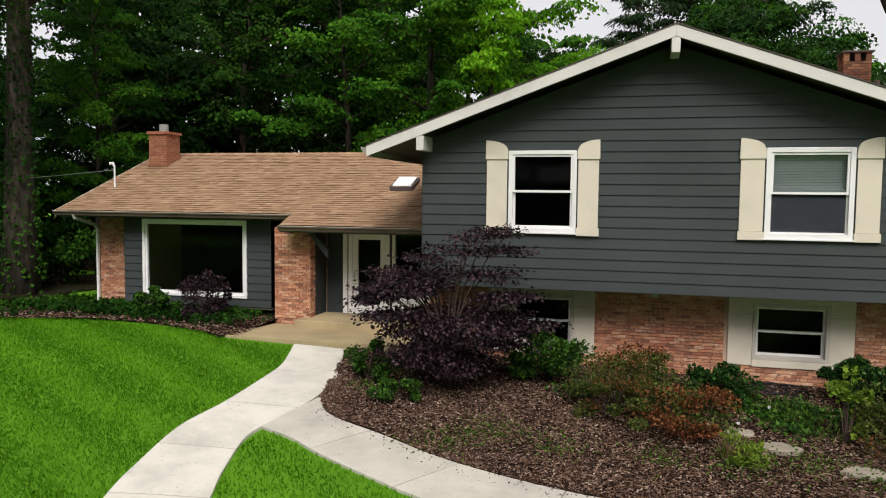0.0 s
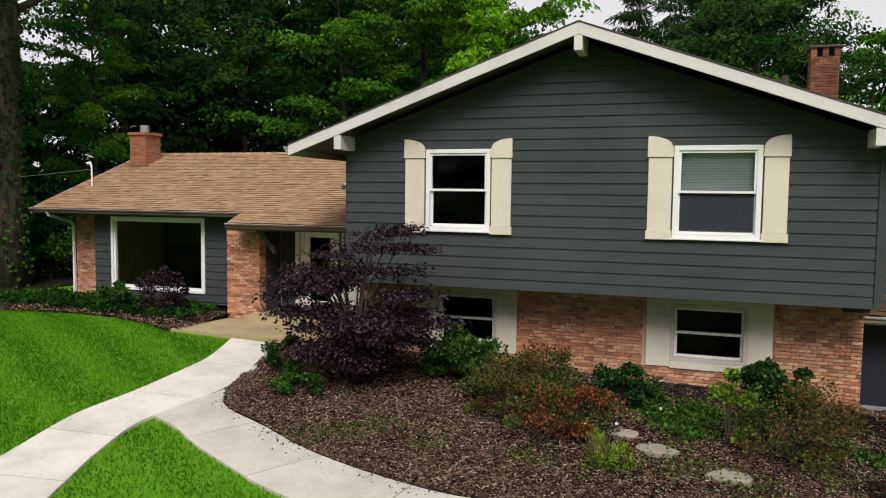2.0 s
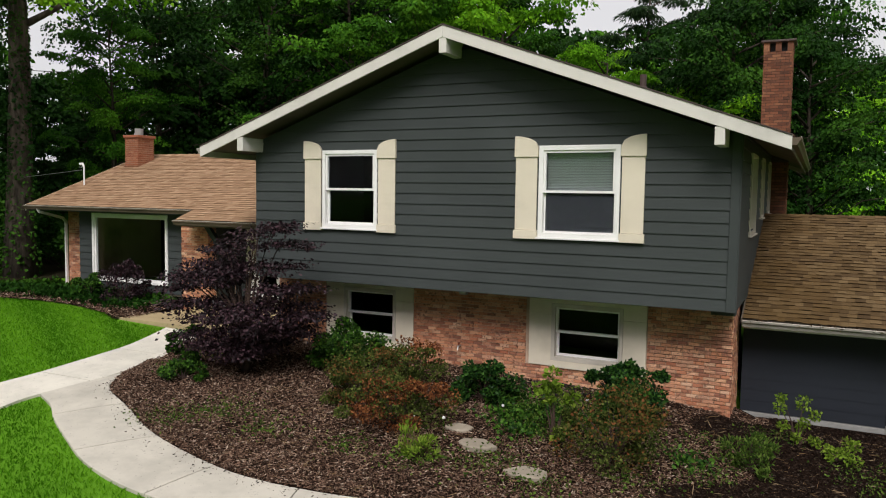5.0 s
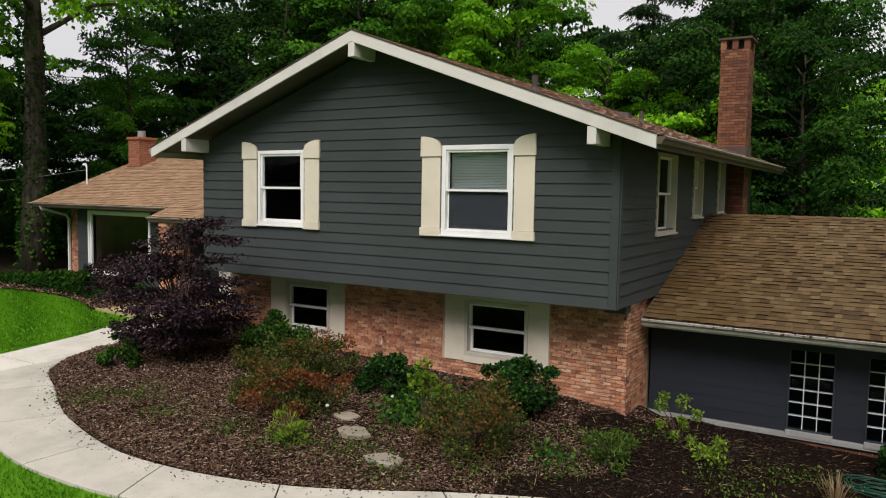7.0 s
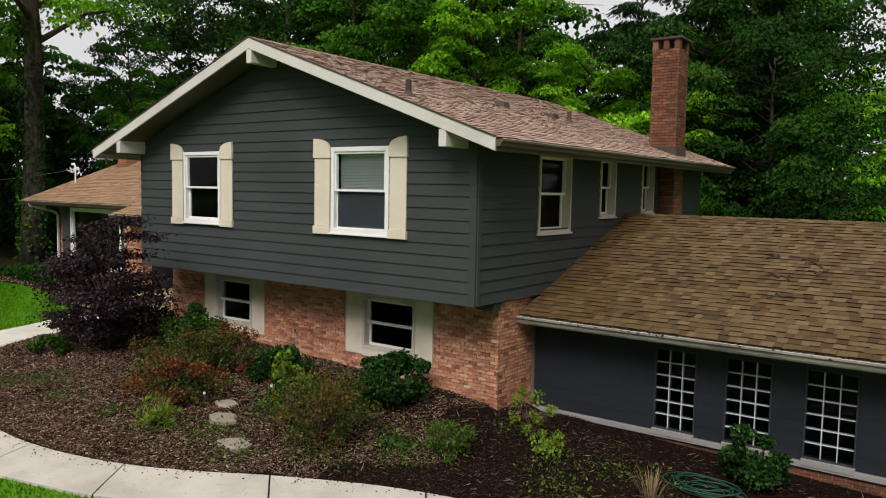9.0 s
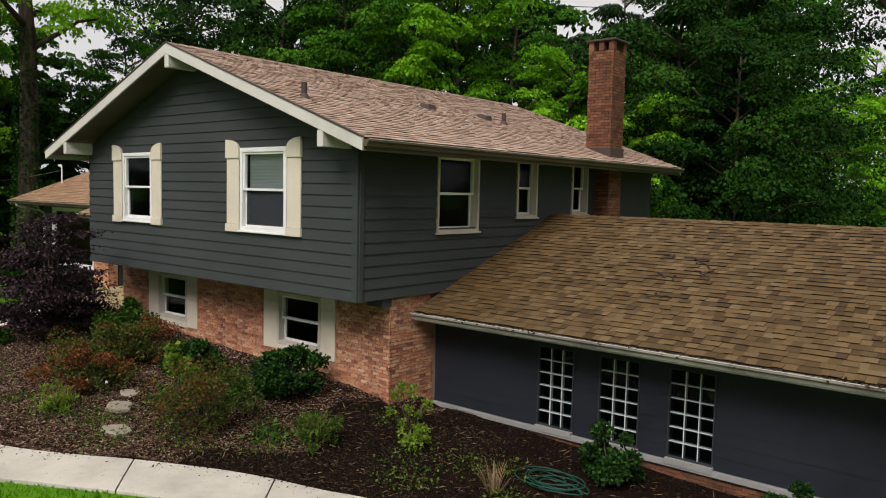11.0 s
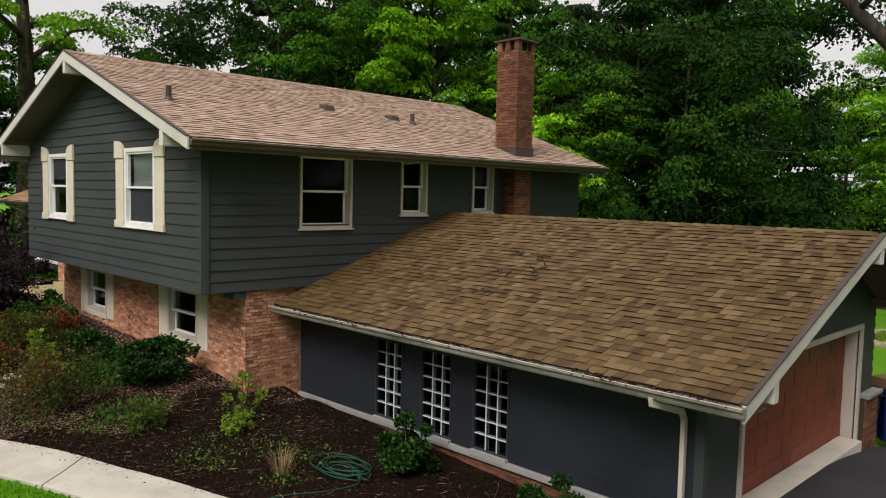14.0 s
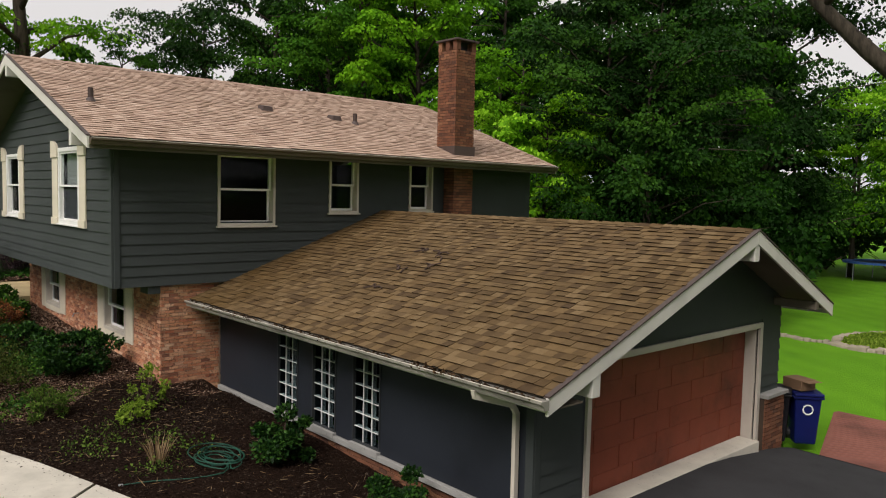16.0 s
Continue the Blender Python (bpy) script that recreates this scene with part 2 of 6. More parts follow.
ROOF_BROWN = shingle_mat("brown_shingles", [(0.108, 0.064, 0.025), (0.168, 0.107, 0.046), (0.078, 0.046, 0.018), (0.198, 0.132, 0.063), (0.122, 0.076, 0.031), (0.060, 0.035, 0.015), (0.148, 0.095, 0.041)], 1.0, 6.33)
GLASS = glass_mat("window_glass")
BLOCK_GLASS = glass_mat("block_glass", (0.55, 0.62, 0.64))
# near black: the darkness of the unlit rooms is put into the colour
INSIDE = painted("unlit_room_black", (0.025, 0.026, 0.028), 0.9)
BLIND = painted("white_blind", (0.72, 0.74, 0.72), 0.5, 0.04)
CONCRETE = concrete_mat("pale_concrete", (0.70, 0.66, 0.57))
CONCRETE_OLD = concrete_mat("worn_concrete", (0.58, 0.54, 0.46))
PORCH = concrete_mat("sandy_porch_concrete", (0.45, 0.355, 0.20))
LEDGE = concrete_mat("grey_ledge_concrete", (0.31, 0.305, 0.29))
ASPHALT = concrete_mat("asphalt", (0.034, 0.034, 0.036))
LAWN = lawn_mat()
BLADE = leaf_mat("grass_blades", (0.045, 0.165, 0.003), (0.135, 0.34, 0.010), (0.16, 0.38, 0.016), 0.4)
MULCH = mulch_mat("bark_mulch", [(0.005, 0.003, 0.002), (0.018, 0.010, 0.007), (0.06, 0.035, 0.025)])
LITTER = mulch_mat("leaf_litter", [(0.012, 0.012, 0.007), (0.03, 0.026, 0.014), (0.05, 0.045, 0.02)])
CHIP = chip_mat("brown_bark_chips")
# same chips at 17 %: shade beside the garage put into the colour
CHIP_DARKENED = chip_mat("darkened_bark_chips", 0.17)
BARK = bark_mat("grey_brown_bark", (0.015, 0.012, 0.009), (0.075, 0.06, 0.045))
TWIG = bark_mat("dark_twig_bark", (0.03, 0.02, 0.018), (0.10, 0.065, 0.05))
LEAF_MID = leaf_mat("mid_green_leaves", (0.012, 0.045, 0.004), (0.04, 0.135, 0.008), (0.13, 0.33, 0.02), 0.25, 0.55, 0.35, 0.05)
LEAF_BRIGHT = leaf_mat("bright_green_leaves", (0.035, 0.115, 0.005), (0.14, 0.37, 0.010), (0.36, 0.68, 0.03), 0.36, 0.55, 0.35, 0.05)
LEAF_DARK = leaf_mat("dark_green_leaves", (0.005, 0.019, 0.003), (0.013, 0.047, 0.005), (0.05, 0.135, 0.011), 0.13, 0.55, 0.35, 0.05)
NEEDLE = leaf_mat("blue_green_needles", (0.007, 0.018, 0.006), (0.02, 0.046, 0.016), (0.055, 0.10, 0.035), 0.15)
LEAF_PURPLE = leaf_mat("purple_maple_leaves", (0.004, 0.0015, 0.0025), (0.012, 0.0045, 0.0075), (0.085, 0.045, 0.056), 0.12, 0.45, 0.0, 0.2)
LEAF_SHRUB = leaf_mat("glossy_shrub_leaves", (0.008, 0.028, 0.005), (0.030, 0.084, 0.011), (0.095, 0.215, 0.024), 0.2, 0.45, 0.0, 0.1)
LEAF_LITTER = leaf_mat("dead_brown_leaves", (0.012, 0.007, 0.004), (0.045, 0.026, 0.014), (0.14, 0.085, 0.045), 0.1)
LEAF_HOLLY = leaf_mat("dark_shrub_leaves", (0.004, 0.017, 0.004), (0.015, 0.050, 0.009), (0.050, 0.130, 0.018), 0.15, 0.45, 0.0, 0.1)
LEAF_RUST = leaf_mat("rusty_barberry_leaves", (0.035, 0.055, 0.012), (0.085, 0.082, 0.020), (0.24, 0.085, 0.035), 0.25)
LEAF_RED = leaf_mat("red_barberry_leaves", (0.045, 0.018, 0.010), (0.175, 0.058, 0.022), (0.36, 0.15, 0.055), 0.25)
LEAF_OLIVE = leaf_mat("olive_barberry_leaves", (0.022, 0.038, 0.008), (0.065, 0.088, 0.018), (0.16, 0.185, 0.045), 0.25)
LEAF_LIME = leaf_mat("lime_leaves", (0.09, 0.16, 0.012), (0.17, 0.28, 0.03), (0.32, 0.44, 0.06), 0.4)
LEAF_YOUNG = leaf_mat("young_lime_leaves", (0.09, 0.26, 0.010), (0.24, 0.54, 0.020), (0.46, 0.80, 0.05), 0.45)
LEAF_WEED = leaf_mat("olive_weed_leaves", (0.025, 0.055, 0.010), (0.075, 0.135, 0.020), (0.18, 0.27, 0.05), 0.3)
LEAF_DRY = leaf_mat("dry_straw", (0.16, 0.10, 0.05), (0.30, 0.20, 0.11), (0.42, 0.32, 0.2), 0.3)
SCREEN = screen_mat()
STONE = concrete_mat("flat_fieldstone", (0.36, 0.31, 0.24))
HOSE = painted("green_hose_rubber", (0.014, 0.068, 0.045), 0.5, 0.25)
BLACK = painted("black_rubber", (0.012, 0.012, 0.014), 0.5)
BLUE = painted("blue_bin_plastic", (0.006, 0.011, 0.095), 0.4, 0.15)
PAD = painted("blue_vinyl_pad", (0.05, 0.12, 0.35), 0.4, 0.1)
DARKBIN = painted("black_bin_plastic", (0.012, 0.012, 0.016), 0.45, 0.15)
CARD = painted("brown_cardboard", (0.20, 0.12, 0.07), 0.85, 0.15)
DOOR_RED = painted("brick_red_garage_door", (0.22, 0.052, 0.027), 0.55, 0.25, 25)
DECK = painted("red_stained_deck", (0.215, 0.082, 0.06), 0.75, 0.25, 30, 0.3)
METAL = painted("galvanised_metal", (0.45, 0.45, 0.45), 0.4, 0.15, 40, 0.5, (1, 1, 1), 0.8)
VENT = painted("brown_vent_metal", (0.07, 0.05, 0.045), 0.5)
WHITE = painted("white_plastic", (0.8, 0.8, 0.8), 0.4, 0.04)

# ---- mesh helpers ----


class M:
    """Collects vertices and faces; T maps (along, out, up) to the world."""

    def __init__(self, T=None):
        self.v, self.f, self.T = [], [], T or (lambda a, o, z: (a, o, z))

    def add(self, pts, faces):
        n = len(self.v)
        self.v += [self.T(*p) for p in pts]
        self.f += [tuple(n + i for i in q) for q in faces]
        return self

    def box(self, a0, a1, o0, o1, z0, z1):
        return self.add([(a, o, z) for z in (z0, z1) for o in (o0, o1) for a in (a0, a1)],
                        [(0, 2, 3, 1), (4, 5, 7, 6), (0, 1, 5, 4), (2, 6, 7, 3), (0, 4, 6, 2), (1, 3, 7, 5)])

    def ring(self, a0, a1, z0, z1, w, o0, o1):
        self.box(a0, a0 + w, o0, o1, z0, z1).box(a1 - w, a1, o0, o1, z0, z1)
        return self.box(a0 + w, a1 - w, o0, o1, z0, z0 + w).box(a0 + w, a1 - w, o0, o1, z1 - w, z1)

    def prism(self, outline, o0, o1):
        """An outline in (along, up), extruded from o0 to o1."""
        n = len(outline)
        pts = [(a, o0, z) for a, z in outline] + [(a, o1, z) for a, z in outline]
        return self.add(pts, [tuple(range(n)), tuple(range(2 * n - 1, n - 1, -1))] + [(i, i + n, (i + 1) % n + n, (i + 1) % n) for i in range(n)])

    def sweep(self, path, section, up=(0, 0, 1)):
        """A closed section (side, up) swept along a path of points."""
        P = [Vector(p) for p in path]
        rings, k = [], len(section)
        for i, p in enumerate(P):
            d = (P[min(i + 1, len(P) - 1)] - P[max(i - 1, 0)]).normalized()
            ref = Vector(up) if abs(d.dot(Vector(up))) < 0.95 else Vector((1, 0, 0))
            s = d.cross(ref).normalized()
            u = s.cross(d)
            rings.append([tuple(p + s * a + u * b) for a, b in section])
        n = len(self.v)
        for r in rings:
            self.v += [self.T(*q) for q in r]
        for i in range(len(P) - 1):
            for j in range(k):
                a, b = n + i * k + j, n + i * k + (j + 1) % k
                self.f.append((a, b, b + k, a + k))
        self.f.append(tuple(n + j for j in range(k))[::-1])
        self.f.append(tuple(n + (len(P) - 1) * k + j for j in range(k)))
        return self

    def tube(self, path, radii, sides=8):
        P = [Vector(p) for p in path]
        R = radii if isinstance(radii, (list, tuple)) else [radii] * len(P)
        n = len(self.v)
        for i, p in enumerate(P):
            d = (P[min(i + 1, len(P) - 1)] - P[max(i - 1, 0)]).normalized()
            ref = Vector((0, 0, 1)) if abs(d.z) < 0.9 else Vector((1, 0, 0))
            s = d.cross(ref).normalized()
            u = s.cross(d)
            for j in range(sides):
                w = 2 * math.pi * j / sides
                self.v.append(self.T(*(p + (s * math.cos(w) + u * math.sin(w)) * R[i])))
        for i in range(len(P) - 1):
            for j in range(sides):
                a, b = n + i * sides + j, n + i * sides + (j + 1) % sides
                self.f.append((a, b, b + sides, a + sides))
        self.f.append(tuple(n + j for j in range(sides))[::-1])
        self.f.append(tuple(n + (len(P) - 1) * sides + j for j in range(sides)))
        return self

    def cells(self, a0, a1, z0, z1, o0, o1, holes):
        """A wall panel with rectangular openings that go right through."""
        A = sorted({a0, a1, *[h[0] for h in holes], *[h[1] for h in holes]})
        Z = sorted({z0, z1, *[h[2] for h in holes], *[h[3] for h in holes]})
        A, Z = [a for a in A if a0 <= a <= a1], [z for z in Z if z0 <= z <= z1]

        def solid(i, j):
            if not (0 <= i < len(A) - 1 and 0 <= j < len(Z) - 1):
                return False
            a, z = (A[i] + A[i + 1]) / 2, (Z[j] + Z[j + 1]) / 2
            return not any(h[0] < a < h[1] and h[2] < z < h[3] for h in holes)
        for i in range(len(A) - 1):
            for j in range(len(Z) - 1):
                if not solid(i, j):
                    continue
                p, q, r, s = A[i], A[i + 1], Z[j], Z[j + 1]
                self.add([(p, o1, r), (q, o1, r), (q, o1, s), (p, o1, s)], [(0, 1, 2, 3)])
                self.add([(p, o0, r), (q, o0, r), (q, o0, s), (p, o0, s)], [(3, 2, 1, 0)])
                for (di, dj), e in (((-1, 0), ((p, r), (p, s))), ((1, 0), ((q, r), (q, s))), ((0, -1), ((p, r), (q, r))), ((0, 1), ((p, s), (q, s)))):
                    if not solid(i + di, j + dj):
                        (x, y), (u, w) = e
                        self.add([(x, o0, y), (x, o1, y), (u, o1, w), (u, o0, w)], [(0, 1, 2, 3)])
        return self

    def mesh(self, name, tidy=True):
        me = bpy.data.meshes.new(name)
        me.from_pydata([tuple(p) for p in self.v], [], self.f)
        if tidy and len(self.f) < 4000:
            bm = bmesh.new()
            bm.from_mesh(me)
            bmesh.ops.remove_doubles(bm, verts=bm.verts, dist=1e-5)
            bmesh.ops.recalc_face_normals(bm, faces=bm.faces)
            bm.to_mesh(me)
            bm.free()
        me.update()
        return me


def obj(name, me, mat, parent=None, label="", smooth=False):
    if isinstance(me, M):
        me = me.mesh(name)
    if not me.materials:
        me.materials.append(mat)
    if smooth:
        me.polygons.foreach_set("use_smooth", [True] * len(me.polygons))
    ob = new(name, me)
    if parent is not None:
        ob.parent = parent
    if label:
        ob["label"] = label
    return ob


def rounded(ob, w=0.006, seg=2):
    b = ob.modifiers.new("edge", "BEVEL")
    b.width, b.segments, b.limit_method, b.angle_limit = w, seg, "ANGLE", radians(40)
    return ob


def thing(name, label, category, group="", kind="", at=(0, 0, 0)):
    e = new(name)
    e.empty_display_size = 0.2
    e.location = at
    return tagged(e, label, category, group, kind)


def front(face):
    """(along x, out of the wall towards -y, up)."""
    return lambda a, o, z: (a, face - o, z)


def side(face):
    """(along y, out of the wall towards +x, up)."""
    return lambda a, o, z: (face + o, a, z)


def quads(name, verts, mat, tidy=False):
    """Fast mesh of separate four-cornered faces: verts is (n, 4, 3)."""
    n = len(verts)
    me = bpy.data.meshes.new(name)
    me.vertices.add(n * 4)
    me.vertices.foreach_set("co", np.asarray(verts, dtype=np.float32).reshape(-1))
    me.loops.add(n * 4)
    me.loops.foreach_set("vertex_index", np.arange(n * 4, dtype=np.int32))
    me.polygons.add(n)
    me.polygons.foreach_set("loop_start", np.arange(0, n * 4, 4, dtype=np.int32))
    me.polygons.foreach_set("use_smooth", [False] * n)
    me.update(calc_edges=True)
    me.materials.append(mat)
    return me


def boxes(name, B, mat):
    """Fast mesh of many eight-cornered blocks: B is (n, 8, 3) in the order of M.box."""
    n = len(B)
    q = np.array([(0, 2, 3, 1), (4, 5, 7, 6), (0, 1, 5, 4), (2, 6, 7, 3), (0, 4, 6, 2), (1, 3, 7, 5)])
    idx = (np.arange(n)[:, None, None] * 8 + q[None]).reshape(-1)
    me = bpy.data.meshes.new(name)
    me.vertices.add(n * 8)
    me.vertices.foreach_set("co", np.asarray(B, dtype=np.float32).reshape(-1))
    me.loops.add(len(idx))
    me.loops.foreach_set("vertex_index", idx.astype(np.int32))
    me.polygons.add(n * 6)
    me.polygons.foreach_set("loop_start", np.arange(0, len(idx), 4, dtype=np.int32))
    me.polygons.foreach_set("use_smooth", [False] * (n * 6))
    me.update(calc_edges=True)
    me.materials.append(mat)
    return me


BOX8 = np.array([(a, o, z) for z in (0, 1) for o in (0, 1) for a in (0, 1)], dtype=float)


# ---- ground ----


def ground_z(x, y):
    yy = min(max(y, 8.0), 17.7)
    z = 0.07 * (yy - 13.5) - 0.035 * (max(min(x, 20), -14) - 2.5)
    if x > 5:
        z -= 0.045 * (min(x, 20) - 5)
    z = max(z, -0.33) if x > 5 else z
    if x < -4.5:
        z = min(z, 0.70)
    if x > 13 and y > 22:
        z = min(z, -0.33 - 0.125 * min(y - 22, 3.8) * min(1, (x - 13) / 1.5))
    if 6.0 < x < 14.94 and 15.5 < y < 18:      # the bed dips to the garage footing
        dip = min(1, (x - 6.0) / 0.6) * min(1, (y - 15.5) / 1.6)
        z += dip * min(0, -0.28 - 0.04 * (x - 7) - z)
    if y > 26:
        back = min(1.0, (y - 26) / 6)
        z = z * (1 - back) - 0.55 * back
    return z


def ground_sheet():
    xs = np.concatenate([[-900, -300, -120, -70], np.arange(-45, 40.1, 1.0), [55, 90, 160, 400, 900]])
    ys = np.concatenate([[-900, -300, -120, -60, -30, -15, -5], np.arange(0, 30, 1.0), np.arange(30, 72, 3.0), [85, 120, 300, 900]])
    m = M()
    for y in ys:
        for x in xs:
            wob = 0.02 * noise.noise((x * 0.35, y * 0.35, 0))
            low = 0.14 if 14 <= x <= 31 and 13 <= y <= 25 or -3 <= x <= 13 and y >= 12.5 + 0.12 * max(0, x - 2) and y <= 17 else 0.0     # dug out under asphalt and mulch
            if 6 <= x <= 14 and 15 <= y <= 18 or -8 <= x <= -4 and 17 <= y <= 18:
                low = 0.35
            m.v.append((x, y, ground_z(x, y) + wob - 0.02 - low))
    w = len(xs)
    m.f = [(j * w + i, j * w + i + 1, (j + 1) * w + i + 1, (j + 1) * w + i) for j in range(len(ys) - 1) for i in range(w - 1)]
    g = obj("ground", m.mesh("ground", False), LAWN, None, "", True)
    return tagged(g, "mown green lawn with faint mowing stripes", "lawn", "", "structure")


def spline(points, n):
    """Points on a smooth curve through the given ones."""
    P = [Vector((*p, 0)) if len(p) == 2 else Vector(p) for p in points]
    P = [P[0] * 2 - P[1]] + P + [P[-1] * 2 - P[-2]]
    out = []
    for k in range(n + 1):
        u = k / n * (len(P) - 3)
        i = min(int(u), len(P) - 4)
        t = u - i
        a, b, c, d = P[i:i + 4]
        out.append(0.5 * ((2 * b) + (c - a) * t + (2 * a - 5 * b + 4 * c - d) * t * t + (3 * b - a - 3 * c + d) * t ** 3))
    return out


def loft(name, A, B, lift, mat, rows=10, wob=0.0, thick=0.1):
    """A sheet over the ground between two curves."""
    m, n = M(), len(A)
    for j in range(rows + 1):
        t = j / rows
        for p, q in zip(A, B):
            r = p.lerp(q, t)
            edge = 1 if 0 < j < rows else 0
            m.v.append((r.x, r.y, ground_z(r.x, r.y) + lift + edge * wob * noise.noise((r.x * 1.3, r.y * 1.3, 3))))
    m.f = [(j * n + i, j * n + i + 1, (j + 1) * n + i + 1, (j + 1) * n + i) for j in range(rows) for i in range(n - 1)]
    return obj(name, m.mesh(name, False), mat, None, "", True)


PATH_IN = [(-4.85, 11.3), (-4.2, 11.03), (-3.6, 10.65), (-2.75, 10.22), (-1.75, 9.77), (-0.6, 9.5), (0.5, 9.48), (1.6, 9.6), (2.75, 9.9), (3.95, 10.27), (5.2, 10.95), (6.3, 11.62), (7.4, 12.12), (8.6, 12.55), (10.2, 13.05), (13.5, 13.9), (18, 14.3)]
PATH_OUT = [(-4.53, 12.85), (-4.05, 12.12), (-2.9, 11.56), (-2.0, 11.1), (-1.2, 10.82), (-0.3, 10.6), (0.5, 10.49), (1.35, 10.53), (2.3, 10.7), (3.4, 11.05), (4.5, 11.6), (5.6, 12.28), (6.7, 12.9), (7.9, 13.38), (9.4, 13.85), (13.2, 14.75), (18, 15.3)]
WALK_L = [(-6.45, 15.75), (-6.05, 14.4), (-5.98, 13.5), (-5.97, 12.1), (-6.05, 10.9), (-5.82, 9.6), (-5.6, 8.7), (-5.0, 7.0), (-4.2, 5.0), (-3.4, 3.0)]
WALK_R = [(-5.25, 15.75), (-4.88, 14.5), (-4.62, 13.6), (-4.65, 12.2), (-4.87, 11.0), (-4.6, 9.8), (-4.3, 8.95), (-3.7, 7.3), (-2.9, 5.2), (-2.1, 3.2)]
ground_sheet()


def walkway(name, A, B, slabs, label, mat):
    """Concrete slabs with recessed joints between two curves."""
    w = thing(name, label, "walkway", "", "structure")
    n = slabs * 12
    P, Q = spline(A, n), spline(B, n)
    for s in range(slabs):
        m = M()
        k0 = s * 12
        pts = []
        for i in range(13):
            u = k0 + i
            p, q = P[u].copy(), Q[u].copy()
            if i == 0:
                p, q = P[u].lerp(P[u + 1], 0.07), Q[u].lerp(Q[u + 1], 0.07)
            if i == 12:
                p, q = P[u].lerp(P[u - 1], 0.07), Q[u].lerp(Q[u - 1], 0.07)
            pts.append((p, q))
        for p, q in pts:
            for r, dz in ((p, -0.12), (p, 0.026), (p.lerp(q, 0.012), 0.034), (p.lerp(q, 0.5), 0.04), (p.lerp(q, 0.988), 0.034), (q, 0.026), (q, -0.12)):
                m.v.append((r.x, r.y, ground_z(r.x, r.y) + dz))
        m.f = [(i * 7 + j, (i + 1) * 7 + j, (i + 1) * 7 + j + 1, i * 7 + j + 1) for i in range(12) for j in range(6)]
        m.f += [tuple(range(7)), tuple(range(90, 83, -1))]
        obj("slab", m, mat, w)
    bed = M()
    for p, q in zip(P, Q):
        for r in (p.lerp(q, 0.01), p.lerp(q, 0.99)):
            bed.v.append((r.x, r.y, ground_z(r.x, r.y) + 0.012))
    bed.f = [(i * 2, i * 2 + 2, i * 2 + 3, i * 2 + 1) for i in range(n)]
    obj("joint_bed", bed.mesh("joint_bed", False), LITTER, w)
    return w


walkway("walkway", WALK_L, WALK_R, 6, "pale concrete walkway with joints leading to the porch", CONCRETE)
walkway("curved_walkway", PATH_IN, PATH_OUT, 9, "pale curved concrete walkway round the planting bed", CONCRETE_OLD)

# mulch beds: round the curved walk up to the walls, and before the wing
bed_low = spline(PATH_OUT, 90)
bed_top = spline([(-5.2, 15.72), (-4.1, 16.3), (-3.0, 16.6), (-2.0, 16.6), (-1.2, 16.6), (-0.3, 16.6), (0.5, 16.6), (1.35, 16.6), (2.3, 16.6), (3.4, 16.6), (4.5, 16.65), (5.6, 16.9), (6.7, 17.6), (7.9, 17.8), (9.4, 17.8), (13.2, 17.8), (18, 17.8)], 90)
tagged(loft("planting_bed", bed_low, bed_top, 0.015, MULCH, 26, 0.05), "brown bark mulch bed with scattered weeds", "mulch bed", "", "structure")
tagged(loft("wing_bed", spline([(-17, 15.2), (-14, 15.6), (-12, 16.15), (-10.5, 16.3), (-9, 16.05), (-8.25, 15.72)], 40),
            spline([(-17, 20), (-14, 19.2), (-12, 19), (-10.5, 19), (-9, 19), (-7.6, 18.8)], 40), 0.015, MULCH, 10, 0.05), "mulch bed with low ground cover before the wing", "mulch bed", "", "structure")
tagged(loft("woodland_floor", spline([(-60, -5), (-30, 4), (-17, 14), (-15.5, 22), (-9, 30), (5, 30), (6, 32), (1, 46), (-3, 62)], 60),
            spline([(-120, 0), (-110, 20), (-100, 60), (-80, 90), (-50, 100), (-20, 100), (-8, 90), (-4, 80), (-2, 72)], 60), 0.02, LITTER, 20, 0.1), "dark leaf litter under the trees", "forest floor", "", "structure")
drive = loft("driveway", spline([(15.12, 14.0), (15.12, 18), (15.12, 21), (15.12, 24.3), (15.6, 24.5)], 20), spline([(30, 14), (30, 18), (30, 21), (30, 24.0), (30, 24.4)], 20), 0.03, ASPHALT, 10)
tagged(drive, "black asphalt driveway before the garage", "driveway", "", "structure")

# ---- building helpers ----


def siding(parent, T, rows, spans, mat=None, expo=0.20, lap=0.030):
    """Lapped boards, one object each. rows: (z0, z1) ; spans(z): list of (left, right) at that height."""
    z, top = rows
    while z < top - 0.02:
        z1 = min(z + expo, top)
        lo, hi = spans(z + 0.005), spans(z1)
        for k, (a0, a1) in enumerate(spans((z + z1) / 2)):
            b0, b1 = lo[k] if len(lo) > k and len(lo) == len(spans((z + z1) / 2)) else (a0, a1)
            t0, t1 = hi[k] if len(hi) > k and len(hi) == len(spans((z + z1) / 2)) else (a0, a1)
            if a1 - a0 < 0.05:
                continue
            m = M(T)
            zt = z1 + 0.012
            m.add([(b0, 0.001, z), (b1, 0.001, z), (b1, lap, z), (b0, lap, z), (t0, 0.001, zt), (t1, 0.001, zt), (t1, 0.006, zt), (t0, 0.006, zt)],
                  [(0, 1, 2, 3), (4, 7, 6, 5), (3, 2, 6, 7), (0, 4, 5, 1), (0, 3, 7, 4), (1, 5, 6, 2)])
            obj("siding_board", m, mat or SIDING, parent)
        z = z1


